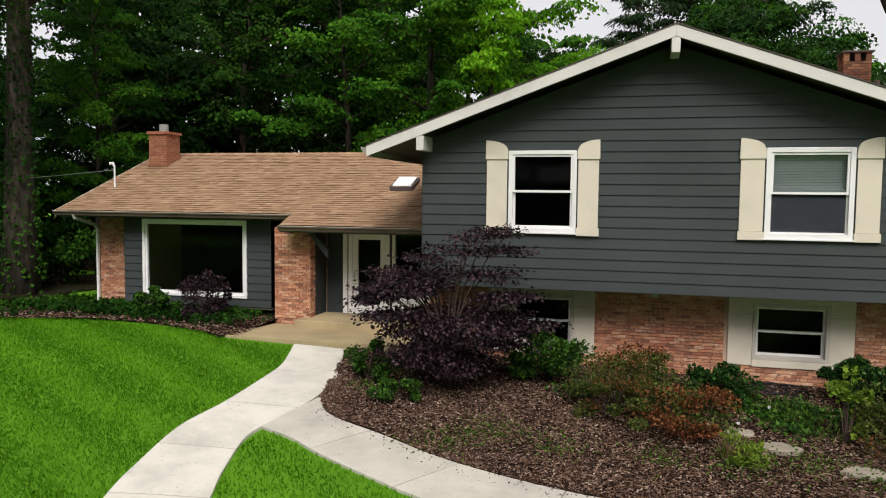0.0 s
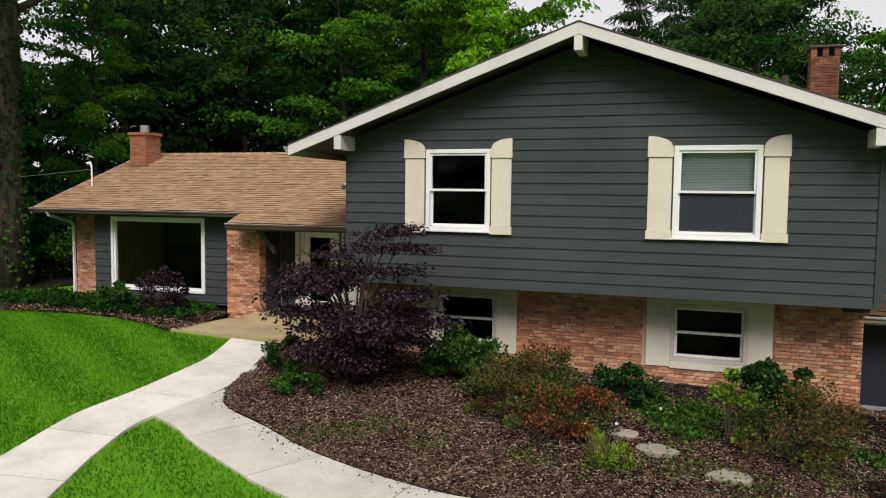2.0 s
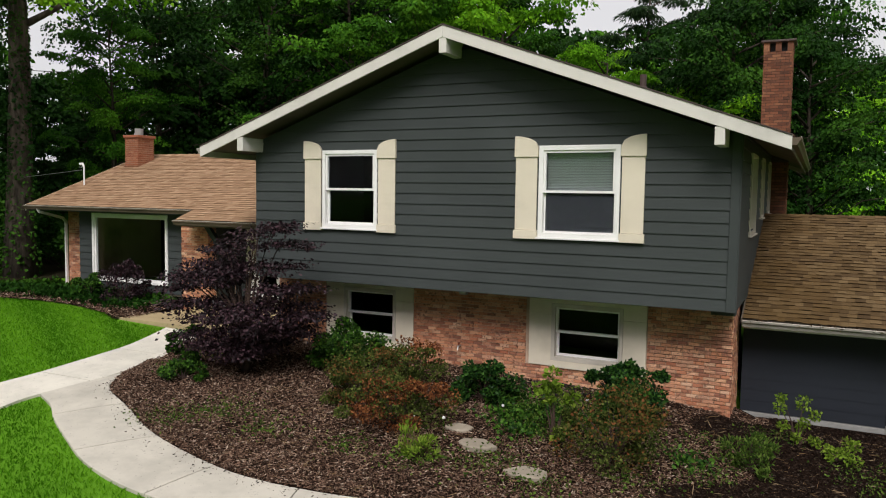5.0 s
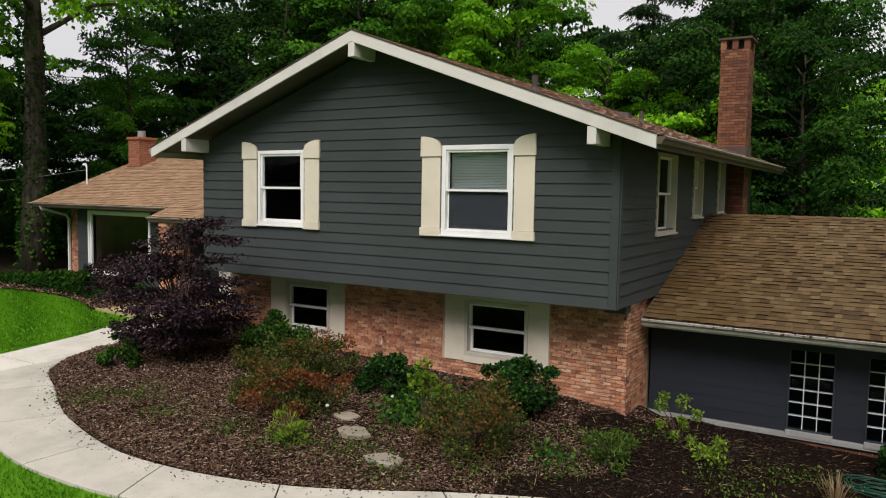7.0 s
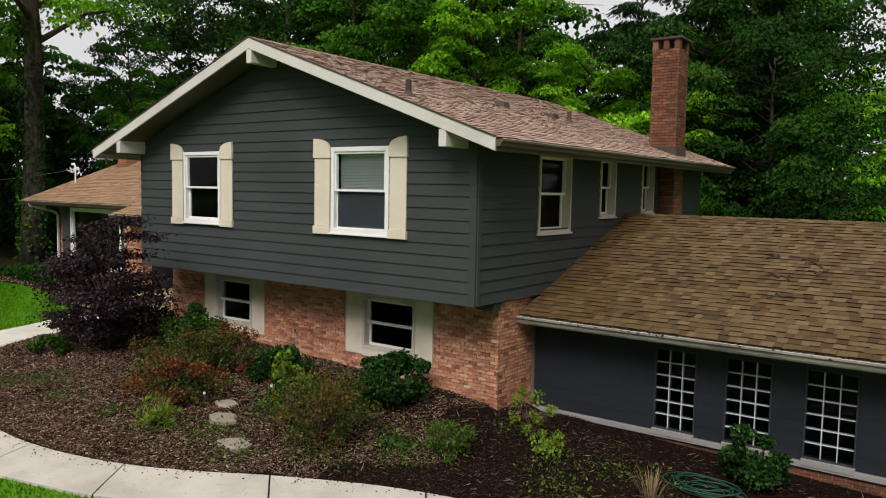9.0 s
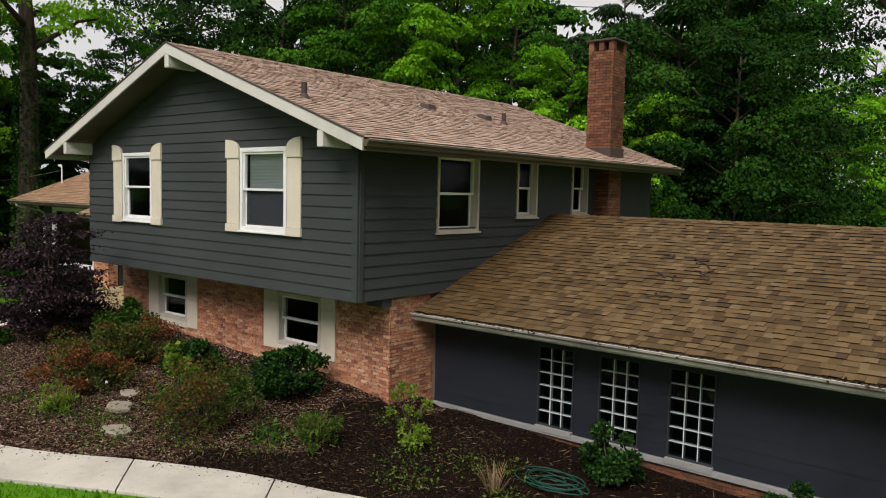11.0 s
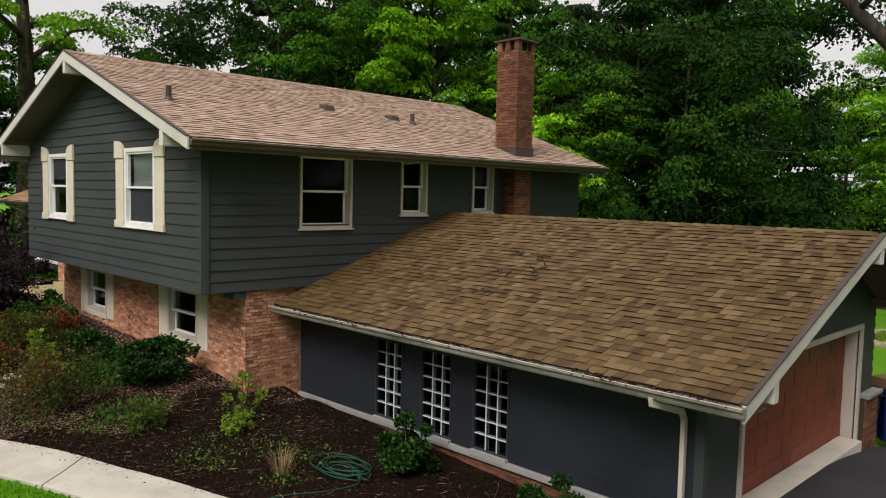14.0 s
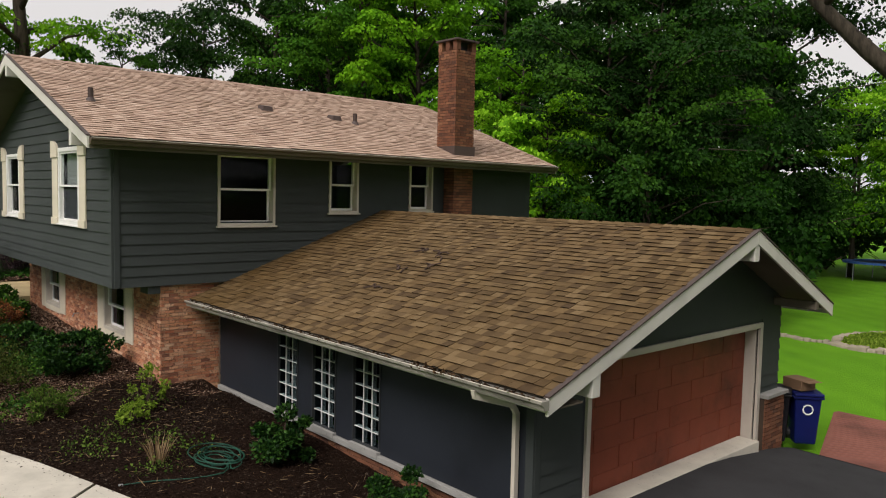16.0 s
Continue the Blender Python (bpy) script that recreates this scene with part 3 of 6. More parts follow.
def cut(a0, a1, z, holes, gap=0.0):
    """The stretches of a0..a1 that no hole covers at the height z."""
    out, a = [], a0
    for h in sorted(holes):
        if h[2] - gap < z < h[3] + gap:
            if h[0] > a:
                out.append((a, min(h[0], a1)))
            a = max(a, h[1])
    if a < a1:
        out.append((a, a1))
    return out


def bricks(parent, T, a0, a1, z0, z1, holes=(), near=None, L=0.19, H=0.067, mat=None, depth=0.02, most=290, limit=None):
    """Bricks in running bond, proud of their mortar; those inside `near` are objects of their own."""
    rng = random.Random(int(a0 * 77 + z0 * 13 + a1))
    mat = mat or BRICK
    j = 0.011
    B, singles, row, z = [], [], 0, z0
    while z < z1 - 0.02:
        zt = min(z + H, z1)
        a = a0 - (L / 2 if row % 2 else 0)
        while a < a1 - 0.01:
            p, q = max(a, a0), min(a + L, a1)
            for s, e in cut(p, q, (z + zt) / 2, holes):
                if e - s < 0.025 or (limit and not limit((s + e) / 2, zt)):
                    continue
                dep = depth + rng.uniform(-0.005, 0.005)
                whole = abs((e - s) - L) < 1e-6 and abs(zt - z - H) < 1e-6
                if whole and near and near[0] < s < near[1] and near[2] < z < near[3] and len(singles) < most:
                    singles.append((s, z, dep))
                else:
                    box = [(s + j / 2 + (e - s - j) * u, dep * w, z + j / 2 + (zt - z - j) * v) for u, w, v in BOX8]
                    B.append([T(*c) for c in box])
            a += L
        z, row = zt, row + 1
    if B:
        b = obj("brickwork", boxes("brickwork", np.array(B), mat), mat, parent)
        b["kind"] = "stuff"
    if singles:
        o, ax, zz = Vector(T(0, 0, 0)), Vector(T(1, 0, 0)) - Vector(T(0, 0, 0)), Vector(T(0, 1, 0)) - Vector(T(0, 0, 0))
        rot = Matrix((ax, zz, Vector((0, 0, 1)))).transposed().to_4x4()
        c = 0.004
        m = M()
        w, h = L - j, H - j
        m.add([(0, 0, 0), (w, 0, 0), (w, 0, h), (0, 0, h), (0, depth - c, 0), (w, depth - c, 0), (w, depth - c, h), (0, depth - c, h),
               (c, depth, c), (w - c, depth, c), (w - c, depth, h - c), (c, depth, h - c)],
              [(0, 1, 5, 4), (1, 2, 6, 5), (2, 3, 7, 6), (3, 0, 4, 7), (4, 5, 9, 8), (5, 6, 10, 9), (6, 7, 11, 10), (7, 4, 8, 11), (8, 9, 10, 11)])
        me = m.mesh("brick")
        me.materials.append(mat)
        for s, z, dep in singles:
            b = new("brick", me)
            b.parent = parent
            b.matrix_basis = Matrix.Translation(T(s + j / 2, dep - depth, z + j / 2)) @ rot


def window(parent, T, a0, a1, z0, z1, blind=0.0, casing=0.075, label="", sill=True, cas_mat=None, deep=0.0):
    """Double-hung window: casing, two sashes, panes, sill and blind; deep: how far the sashes stand back."""
    P = T
    T = lambda a, o, z: P(a, o - deep, z)
    w = thing("window", label or "white vinyl double-hung window with dark panes", "")
    del w["label"]
    if label:
        w["label"] = label
    w.parent = parent
    rounded(obj("casing", M(P).ring(a0, a1, z0, z1, casing, -0.04 - deep, 0.05), cas_mat or VINYL, w), 0.005)
    b0, b1, y0, y1 = a0 + casing, a1 - casing, z0 + casing, z1 - casing
    mid = (y0 + y1) / 2
    obj("upper_sash", M(T).ring(b0, b1, mid - 0.02, y1, 0.042, -0.04, 0.025), VINYL, w)
    obj("lower_sash", M(T).ring(b0, b1, y0, mid + 0.025, 0.05, -0.075, -0.041), VINYL, w)
    for zz0, zz1, oo in ((mid, y1 - 0.04, -0.01), (y0 + 0.045, mid, -0.06)):
        p = obj("pane", M(T).box(b0 + 0.04, b1 - 0.04, oo - 0.003, oo + 0.003, zz0, zz1), GLASS, w)
        p.visible_shadow = False
    if sill:
        rounded(obj("sill", M(P).box(a0 - 0.03, a1 + 0.03, 0.0, 0.085, z0 - 0.035, z0), cas_mat or VINYL, w), 0.006)
    if blind:
        sl = M(T)
        zt, zb = y1 - 0.03, y1 - (y1 - y0) * blind
        k = int((zt - zb) / 0.028)
        for i in range(k):
            z = zt - i * 0.028
            sl.add([(b0 + 0.03, -0.125, z - 0.024), (b1 - 0.03, -0.125, z - 0.024), (b1 - 0.03, -0.105, z), (b0 + 0.03, -0.105, z)], [(0, 1, 2, 3)])
        obj("blind", sl.mesh("blind", False), BLIND, w, "white slatted blind, lowered")
        obj("insect_screen", M(T).box(b0 + 0.03, b1 - 0.03, -0.039, -0.036, y0 + 0.03, mid), SCREEN, w, "dark insect screen")
    return w


def shutter(parent, T, a0, a1, z0, z1, high):
    """Board shutter with an arched shoulder; high: +1 if the outer, taller edge is at a1."""
    s = thing("shutter", "", "")
    s.parent = parent
    if "label" in s:
        del s["label"]
    w, drop = a1 - a0, 0.19

    def top(a):
        u = (a - a0) / w if high > 0 else (a1 - a) / w
        return z1 - drop * (1 - math.sqrt(max(0.0, 1 - (1 - u) ** 2)))
    n = 10
    arch = [(a0 + w * i / n, top(a0 + w * i / n)) for i in range(n + 1)]
    zs, zb = z1 - 0.37, z0 + 0.155
    rounded(obj("top_board", M(T).prism([(a0 - 0.008, zs), (a1 + 0.008, zs)] + arch[::-1], 0.026, 0.082), SHUTTER, s), 0.004)
    rounded(obj("panel", M(T).box(a0 + 0.014, a1 - 0.014, 0.026, 0.056, zb + 0.003, zs - 0.003), SHUTTER, s), 0.004)
    rounded(obj("bottom_board", M(T).box(a0 - 0.008, a1 + 0.008, 0.026, 0.082, z0, zb), SHUTTER, s), 0.004)
    return s


def shingles(roof, O, u, v, nu, nv, mat, near=None, expo=0.14, tab=0.2, lift=(0.015, 0.022), skip=None, row0=0):
    """Shingle tabs up a slope. O: lower corner, u along the eave, v up the slope."""
    O, u, v = Vector(O), Vector(u).normalized(), Vector(v).normalized()
    n = u.cross(v)
    rng = random.Random(int(nu * 31 + nv * 17 + O.x))
    B, singles, teeth = [], [], 0
    U, V, N, O3 = (np.array(t) for t in (u, v, n, O))
    rows = int(math.ceil(nv / expo - 0.01))
    for r in range(rows):
        b0, b1 = r * expo - (0.02 if r == 0 else 0), min((r + 1) * expo + 0.03, nv)
        a = -rng.uniform(0, tab)
        while a < nu:
            w = tab * rng.choice((0.75, 0.9, 1.0, 1.1, 1.25))
            p, q = max(0, a), min(nu, a + w)
            a += w
            if q - p < 0.03 or (skip and skip((p + q) / 2, b0)):
                continue
            teeth += 1
            th = lift[rng.random() < 0.5] * rng.uniform(0.85, 1.15)
            if near and near[0] < p < near[1] and near[2] < b0 < near[3] and len(singles) < 290 and p > 0 and q < nu:
                singles.append((p, q - p, b0, b1 - b0, th))
                continue
            P = np.array([(p + 0.001, b0 + 1.4 * th, 0.001), (q - 0.001, b0 + 1.4 * th, 0.001), (p + 0.001, b1, 0.001), (q - 0.001, b1, 0.001),
                          (p + 0.001, b0, th), (q - 0.001, b0, th), (p + 0.001, b1, 0.005), (q - 0.001, b1, 0.005)])
            B.append(O3 + P[:, :1] * U + P[:, 1:2] * V + P[:, 2:] * N)
    if B:
        s = obj("shingle_layer", boxes("shingle_layer", np.array(B), mat), mat, roof)
        s["kind"] = "stuff"
    if singles:
        m = M()
        m.add([(0.003, 0.16, 0.001), (0.997, 0.16, 0.001), (0.003, 1, 0.001), (0.997, 1, 0.001), (0.003, 0, 1), (0.997, 0, 1), (0.003, 1, 0.3), (0.997, 1, 0.3)],
              [(0, 2, 3, 1), (4, 5, 7, 6), (0, 1, 5, 4), (2, 6, 7, 3), (0, 4, 6, 2), (1, 3, 7, 5)])
        me = m.mesh("shingle")
        me.materials.append(mat)
        rot = Matrix((u, v, n)).transposed().to_4x4()
        for p, w, b0, h, th in singles:
            s = new("shingle", me)
            s.parent = roof
            s.matrix_basis = Matrix.Translation(O + u * p + v * b0) @ rot @ Matrix.Diagonal((w, h, th, 1))


def slab_between(P, thick, mat, name, parent, label=""):
    """A flat roof deck from four corners (counter-clockwise from above), hanging down by thick."""
    m = M()
    m.add([tuple(p) for p in P] + [(p[0], p[1], p[2] - thick) for p in P],
          [(0, 1, 2, 3), (7, 6, 5, 4), (0, 4, 5, 1), (1, 5, 6, 2), (2, 6, 7, 3), (3, 7, 4, 0)])
    return obj(name, m, mat, parent, label)


def gutter(parent, p0, p1, out, mat=None):
    """K-style trough along an eave; out: the side it bulges to."""
    d = (Vector(p1) - Vector(p0)).normalized()
    o = Vector(out)
    sec = [(0, 0), (0, -0.11), (0.075, -0.11), (0.09, -0.06), (0.125, -0.03), (0.125, 0.0), (0.115, 0.0), (0.112, -0.025), (0.08, -0.055), (0.066, -0.1), (0.008, -0.1), (0.008, 0)]
    m = M()
    k = len(sec)
    for e in (p0, p1):
        for a, b in sec:
            m.v.append(tuple(Vector(e) + o * a + Vector((0, 0, b))))
    m.f = [(i, (i + 1) % k, (i + 1) % k + k, i + k) for i in range(k)] + [tuple(range(k)), tuple(range(2 * k - 1, k - 1, -1))]
    for e, s in ((Vector(p0), 1), (Vector(p1), -1)):
        b = [tuple(e + d * (0.004 * s * g) + o * a + Vector((0, 0, z))) for g in (-1, 1) for a, z in sec[:6]]
        n = len(m.v)
        m.v += b
        m.f += [tuple(n + i for i in range(6)), tuple(n + 11 - i for i in range(6))] + [(n + i, n + (i + 1) % 6, n + 6 + (i + 1) % 6, n + 6 + i) for i in range(6)]
    g = obj("gutter", m.mesh("gutter"), mat or GUTTER, parent, "weathered metal gutter")
    # rolled lip in pale trim colour, which paints in the lit top edge
    lip = M().tube([Vector(e) + o * 0.121 + Vector((0, 0, 0.004)) for e in (p0, p1)], 0.007, 6)
    obj("rolled_lip", lip, TRIM, g, "pale rolled lip of the gutter")
    return g


RECT = [(-0.04, -0.03), (0.04, -0.03), (0.04, 0.03), (-0.04, 0.03)]


def downspout(parent, path, mat=None):
    return rounded(obj("downspout", M().sweep(path, RECT, (1, 0.02, 0)), mat or TRIM, parent, "painted metal downspout"), 0.006)


# ---- the two-storey house ----
house = thing("house", "two-storey house with dark lap siding above brick", "house")
FX0, FX1, FY, FZ = -3.5, 6.33, 15.54, 2.0            # upper front wall
BY = 16.47                                           # brick wall below
RX, RZ, SL = 1.33, 6.82, 0.36                        # ridge and slope of the main roof
EL, ER, RF, RB = -4.46, 7.10, 14.9, 27.4             # eave tips and rakes
UPPER = [(-1.72, -0.40, 3.08, 4.66), (2.98, 4.44, 3.06, 4.69)]
LOWER = [(-1.80, -0.48, 0.64, 1.74), (2.98, 4.36, 0.64, 1.74)]
SIDE = [(17.60, 18.92, 3.12, 4.64), (20.30, 21.12, 3.39, 4.68), (22.66, 23.44, 3.44, 4.70)]


def under_roof(x):
    return RZ - SL * abs(x - RX) - 0.24


# upper front wall: backing with openings, boards, corner boards
wall = obj("upper_front_wall", M(front(FY)).cells(FX0, FX1, FZ, 4.62, -0.2, 0.0, UPPER), WALL_DARK, house)
gab = M(front(FY)).prism([(FX0, 4.62), (FX1, 4.62), (FX1, under_roof(FX1)), (RX, under_roof(RX)), (FX0, under_roof(FX0))], -0.2, 0.0)
wall2 = obj("gable_wall", gab, WALL_DARK, house)


def front_spans(z):
    half = (RZ - 0.24 - z) / SL
    l, r = max(FX0 + 0.02, RX - half), min(FX1 - 0.11, RX + half)
    return cut(l, r, z, UPPER) if r - l > 0.1 else []


siding(wall, front(FY), (FZ - 0.04, RZ - 0.3), front_spans, None, 0.206)
rounded(obj("corner_board", M(front(FY)).box(FX1 - 0.11, FX1 + 0.03, 0.0, 0.048, FZ - 0.045, 4.95), SIDING, house), 0.004)
rounded(obj("corner_board", M(side(FX1)).box(FY - 0.0, FY + 0.10, 0.0, 0.048, FZ - 0.045, 4.95), SIDING, house), 0.004)
# side wall, upper
swall = obj("side_wall", M(side(FX1)).cells(FY + 0.001, 27.0, FZ, 5.0, -0.2, 0.0, SIDE), WALL_DARK, house)
siding(swall, side(FX1), (FZ - 0.04, 4.93), lambda z: cut(FY + 0.1, 27.0, z, SIDE), None, 0.206)
# overhang floor, back, left side
obj("overhang_soffit", M().box(FX0, FX1, FY - 0.0, BY + 0.3, FZ - 0.05, FZ - 0.003), SOFFIT, house)
rounded(obj("sill_beam", M().box(FX1 - 0.42, FX1 - 0.02, BY - 0.28, BY - 0.035, FZ - 0.2, FZ - 0.052), SIDING, house), 0.006)
obj("left_wall", M().box(FX0, FX0 + 0.2, FY + 0.2, 27.0, FZ, 4.9).box(FX0, FX0 + 0.2, BY + 0.25, 27.0, 0, FZ - 0.002), SIDING, house)
obj("back_wall", M().box(FX0, FX1, 27.0, 27.2, -0.5, 4.9), SIDING, house)
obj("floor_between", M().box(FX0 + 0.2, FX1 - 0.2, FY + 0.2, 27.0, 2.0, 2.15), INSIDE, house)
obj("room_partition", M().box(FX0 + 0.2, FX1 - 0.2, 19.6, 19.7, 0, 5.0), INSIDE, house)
# brick storey
bw = obj("brick_wall", M(front(BY)).cells(FX0 - 0.1, FX1 - 0.09, -0.45, FZ - 0.05, -0.25, 0.0, LOWER), MORTAR, house)
HOLES = [(-2.30, -0.08, 0.50, 1.90), (2.46, 4.80, 0.50, 1.90)]
bricks(bw, front(BY), FX0 - 0.1, FX1 - 0.06, -0.43, FZ - 0.06, HOLES, (1.0, 6.2, -0.1, 1.95))
bs = obj("brick_return", M(side(FX1 - 0.09)).box(BY + 0.0, 17.9, -0.25, 0.0, -0.45, FZ - 0.05), MORTAR, house)
bricks(bs, side(FX1 - 0.09), BY - 0.03, 17.69, -0.43, FZ - 0.06, (), None)
obj("lower_left_wall", M().box(FX0 - 0.1, FX0 + 0.15, BY + 0.25, 27, -0.4, FZ), MORTAR, house)

# roof
roofR = slab_between([(ER, RF, RZ - SL * (ER - RX)), (ER, RB, RZ - SL * (ER - RX)), (RX, RB, RZ), (RX, RF, RZ)], 0.10, SOFFIT, "roof", house, "rosy tan asphalt shingle roof")
roofL = slab_between([(RX, RF, RZ), (RX, RB, RZ), (EL, RB, RZ - SL * (RX - EL)), (EL, RF, RZ - SL * (RX - EL))], 0.10, SOFFIT, "roof", house)
lenR, lenL = math.hypot(ER - RX, SL * (ER - RX)), math.hypot(RX - EL, SL * (RX - EL))
CH = (6.04, 6.74, 23.82, 24.5)
shingles(roofR, (ER, RF, RZ - SL * (ER - RX)), (0, 1, 0), (-1, 0, SL), RB - RF, lenR, ROOF_ROSE, None)
shingles(roofL, (EL, RB, RZ - SL * (RX - EL)), (0, -1, 0), (1, 0, SL), RB - RF, lenL, ROOF_ROSE, None)
cap = M()
for i in range(int((RB - RF) / 0.25)):
    y = RF + i * 0.25
    cap.add([(RX - 0.15, y, RZ - 0.03), (RX, y, RZ + 0.03), (RX + 0.15, y, RZ - 0.03), (RX - 0.15, y + 0.27, RZ - 0.042), (RX, y + 0.27, RZ + 0.018), (RX + 0.15, y + 0.27, RZ - 0.042)],
            [(0, 1, 4, 3), (1, 2, 5, 4)])
obj("ridge_cap", cap.mesh("ridge_cap", False), ROOF_ROSE, roofR)["kind"] = "stuff"


def rake(parent, y0, y1, x0, z0, x1, z1, mat=FASCIA, h=0.21):
    """A sloping barge board between two tips, with plumb cuts."""
    m = M()
    m.add([(x0, y0, z0 - h), (x1, y0, z1 - h), (x1, y0, z1), (x0, y0, z0), (x0, y1, z0 - h), (x1, y1, z1 - h), (x1, y1, z1), (x0, y1, z0)],
          [(0, 1, 2, 3), (7, 6, 5, 4), (0, 4, 5, 1), (1, 5, 6, 2), (2, 6, 7, 3), (3, 7, 4, 0)])
    return rounded(obj("barge_board", m, mat, parent), 0.006)


zL, zR = RZ - SL * (RX - EL), RZ - SL * (ER - RX)
rake(house, RF - 0.04, RF, RX, RZ - 0.004, ER, zR - 0.004)
rake(house, RF - 0.04, RF, EL, zL - 0.004, RX - 0.001, RZ - 0.004)
rake(house, RB, RB + 0.04, RX, RZ - 0.004, ER, zR - 0.004)
rake(house, RB, RB + 0.04, EL, zL - 0.004, RX - 0.001, RZ - 0.004)
# dark drip edge above the barge boards
for a, b, c, d in ((RX, RZ, ER, zR), (EL, zL, RX - 0.001, RZ)):
    m = M()
    m.add([(a, RF - 0.055, b), (c, RF - 0.055, d), (c, RF + 0.02, d), (a, RF + 0.02, b), (a, RF - 0.055, b + 0.022), (c, RF - 0.055, d + 0.022), (c, RF + 0.02, d + 0.022), (a, RF + 0.02, b + 0.022)],
          [(0, 1, 2, 3), (7, 6, 5, 4), (0, 4, 5, 1), (1, 5, 6, 2), (2, 6, 7, 3), (3, 7, 4, 0)])
    obj("drip_edge", m, VENT, house)
# beam ends under the rake
for x, w, h in ((RX, 0.15, 0.30), (FX1 - 0.24, 0.15, 0.28), (FX0 + 0.14, 0.15, 0.28)):
    t = RZ - SL * abs(x - RX) - 0.19 - (0.02 if x != RX else 0.0)
    rounded(obj("beam_end", M().box(x - w / 2, x + w / 2, RF - 0.03, FY + 0.05, t - h, t), FASCIA, house), 0.006)
# eave fascia and gutters
obj("eave_fascia", M().box(ER - 0.03, ER, RF, RB, zR - 0.21, zR - 0.01), SOFFIT, house)
obj("eave_fascia", M().box(EL, EL + 0.03, RF, RB, zL - 0.21, zL - 0.01), FASCIA, house)
gutter(house, (ER, RF, zR - 0.03), (ER, RB, zR - 0.03), (1, 0, 0), GUTTER_DARK)
gutter(house, (EL, RF, zL - 0.03), (EL, RB, zL - 0.03), (-1, 0, 0))

# windows and shutters
window(house, front(FY), *UPPER[0], 0.0, 0.075, "white double-hung window with dark panes")
window(house, front(FY), *UPPER[1], 0.93, 0.085, "white double-hung window with a lowered blind and insect screen")
for (a, b, c, d) in UPPER:
    shutter(house, front(FY), a - 0.45, a - 0.015, 3.02, 4.86, -1)
    shutter(house, front(FY), b + 0.015, b + 0.43, 3.02, 4.86, 1)
for i, (a, b, c, d) in enumerate(LOWER):
    window(house, front(BY), a, b, c, d, 0.0, 0.07, "white double-hung basement window", False, TRIM, 0.06)
    for p, q in ((a - 0.45, a - 0.002), (b + 0.002, b + 0.43)):
        s = thing("shutter", "", "")
        s.parent = house
        for k in ("label",):
            if k in s:
                del s[k]
        rounded(obj("top_board", M(front(BY)).box(p, q, 0.0, 0.045, 1.52, 1.89), SHUTTER, s), 0.004)
        rounded(obj("bottom_board", M(front(BY)).box(p, q, 0.0, 0.04, 0.52, 1.515), SHUTTER, s), 0.004)
    rounded(obj("apron_board", M(front(BY)).box(a, b, 0.0, 0.055, 0.50, 0.635), SHUTTER, house), 0.005)
    obj("head_board", M(front(BY)).box(a, b, 0.0, 0.03, 1.745, 1.89), SHUTTER, house)
for s in SIDE:
    window(house, side(FX1), *s, 0.0, 0.055, "beige-cased double-hung side window", True, TRIM, 0.09)
rounded(obj("vent_hood", M(front(BY)).box(1.05, 1.2, 0.0, 0.14, 1.78, 1.93), METAL, house), 0.01)


# chimney on the side wall, through the eave
def chimney(parent, x0, x1, y0, y1, z0, z1, mat, mortar=MORTAR):
    c = thing("chimney", "", "")
    c.parent = parent
    if "label" in c:
        del c["label"]
    obj("core", M().box(x0 + 0.03, x1 - 0.03, y0 + 0.03, y1 - 0.03, z0, z1), mortar, c)
    bricks(c, lambda a, o, z: (a, y0 + 0.03 - o, z), x0, x1, z0, z1, (), None, 0.205, 0.072, mat)
    bricks(c, lambda a, o, z: (x1 - 0.03 + o, a, z), y0, y1, z0, z1, (), None, 0.205, 0.072, mat)
    bricks(c, lambda a, o, z: (x0 + 0.03 - o, a, z), y0, y1, z0, z1, (), None, 0.205, 0.072, mat)
    bricks(c, lambda a, o, z: (a, y1 - 0.03 + o, z), x0, x1, z0, z1, (), None, 0.205, 0.072, mat)
    return c


ch = chimney(house, CH[0], CH[1], CH[2], CH[3], 1.5, 7.55, BRICK_DARK, MORTAR_DARK)
for (a, b, c, d) in ((CH[0], CH[0] + 0.14, CH[2], CH[3]), (CH[1] - 0.14, CH[1], CH[2], CH[3]), ((CH[0] + CH[1]) / 2 - 0.07, (CH[0] + CH[1]) / 2 + 0.07, CH[2], CH[3])):
    obj("flue_pier", M().box(a, b, c, c + 0.14, 7.55, 7.78), BRICK_DARK, ch)
    obj("flue_pier", M().box(a, b, d - 0.14, d, 7.55, 7.78), BRICK_DARK, ch)
rounded(obj("cap_stone", M().box(CH[0] - 0.06, CH[1] + 0.06, CH[2] - 0.06, CH[3] + 0.06, 7.78, 7.83), VENT, ch), 0.01)
obj("flue_shadow_box", M().box(CH[0] + 0.16, CH[1] - 0.16, CH[2] + 0.16, CH[3] - 0.16, 7.5, 7.77), BLACK, ch)
flash = M().box(CH[0] - 0.02, CH[1] + 0.02, CH[2] - 0.02, CH[3] + 0.02, 4.75, 5.12)
obj("flashing", flash, VENT, ch)

# pipes and box vents on the roof


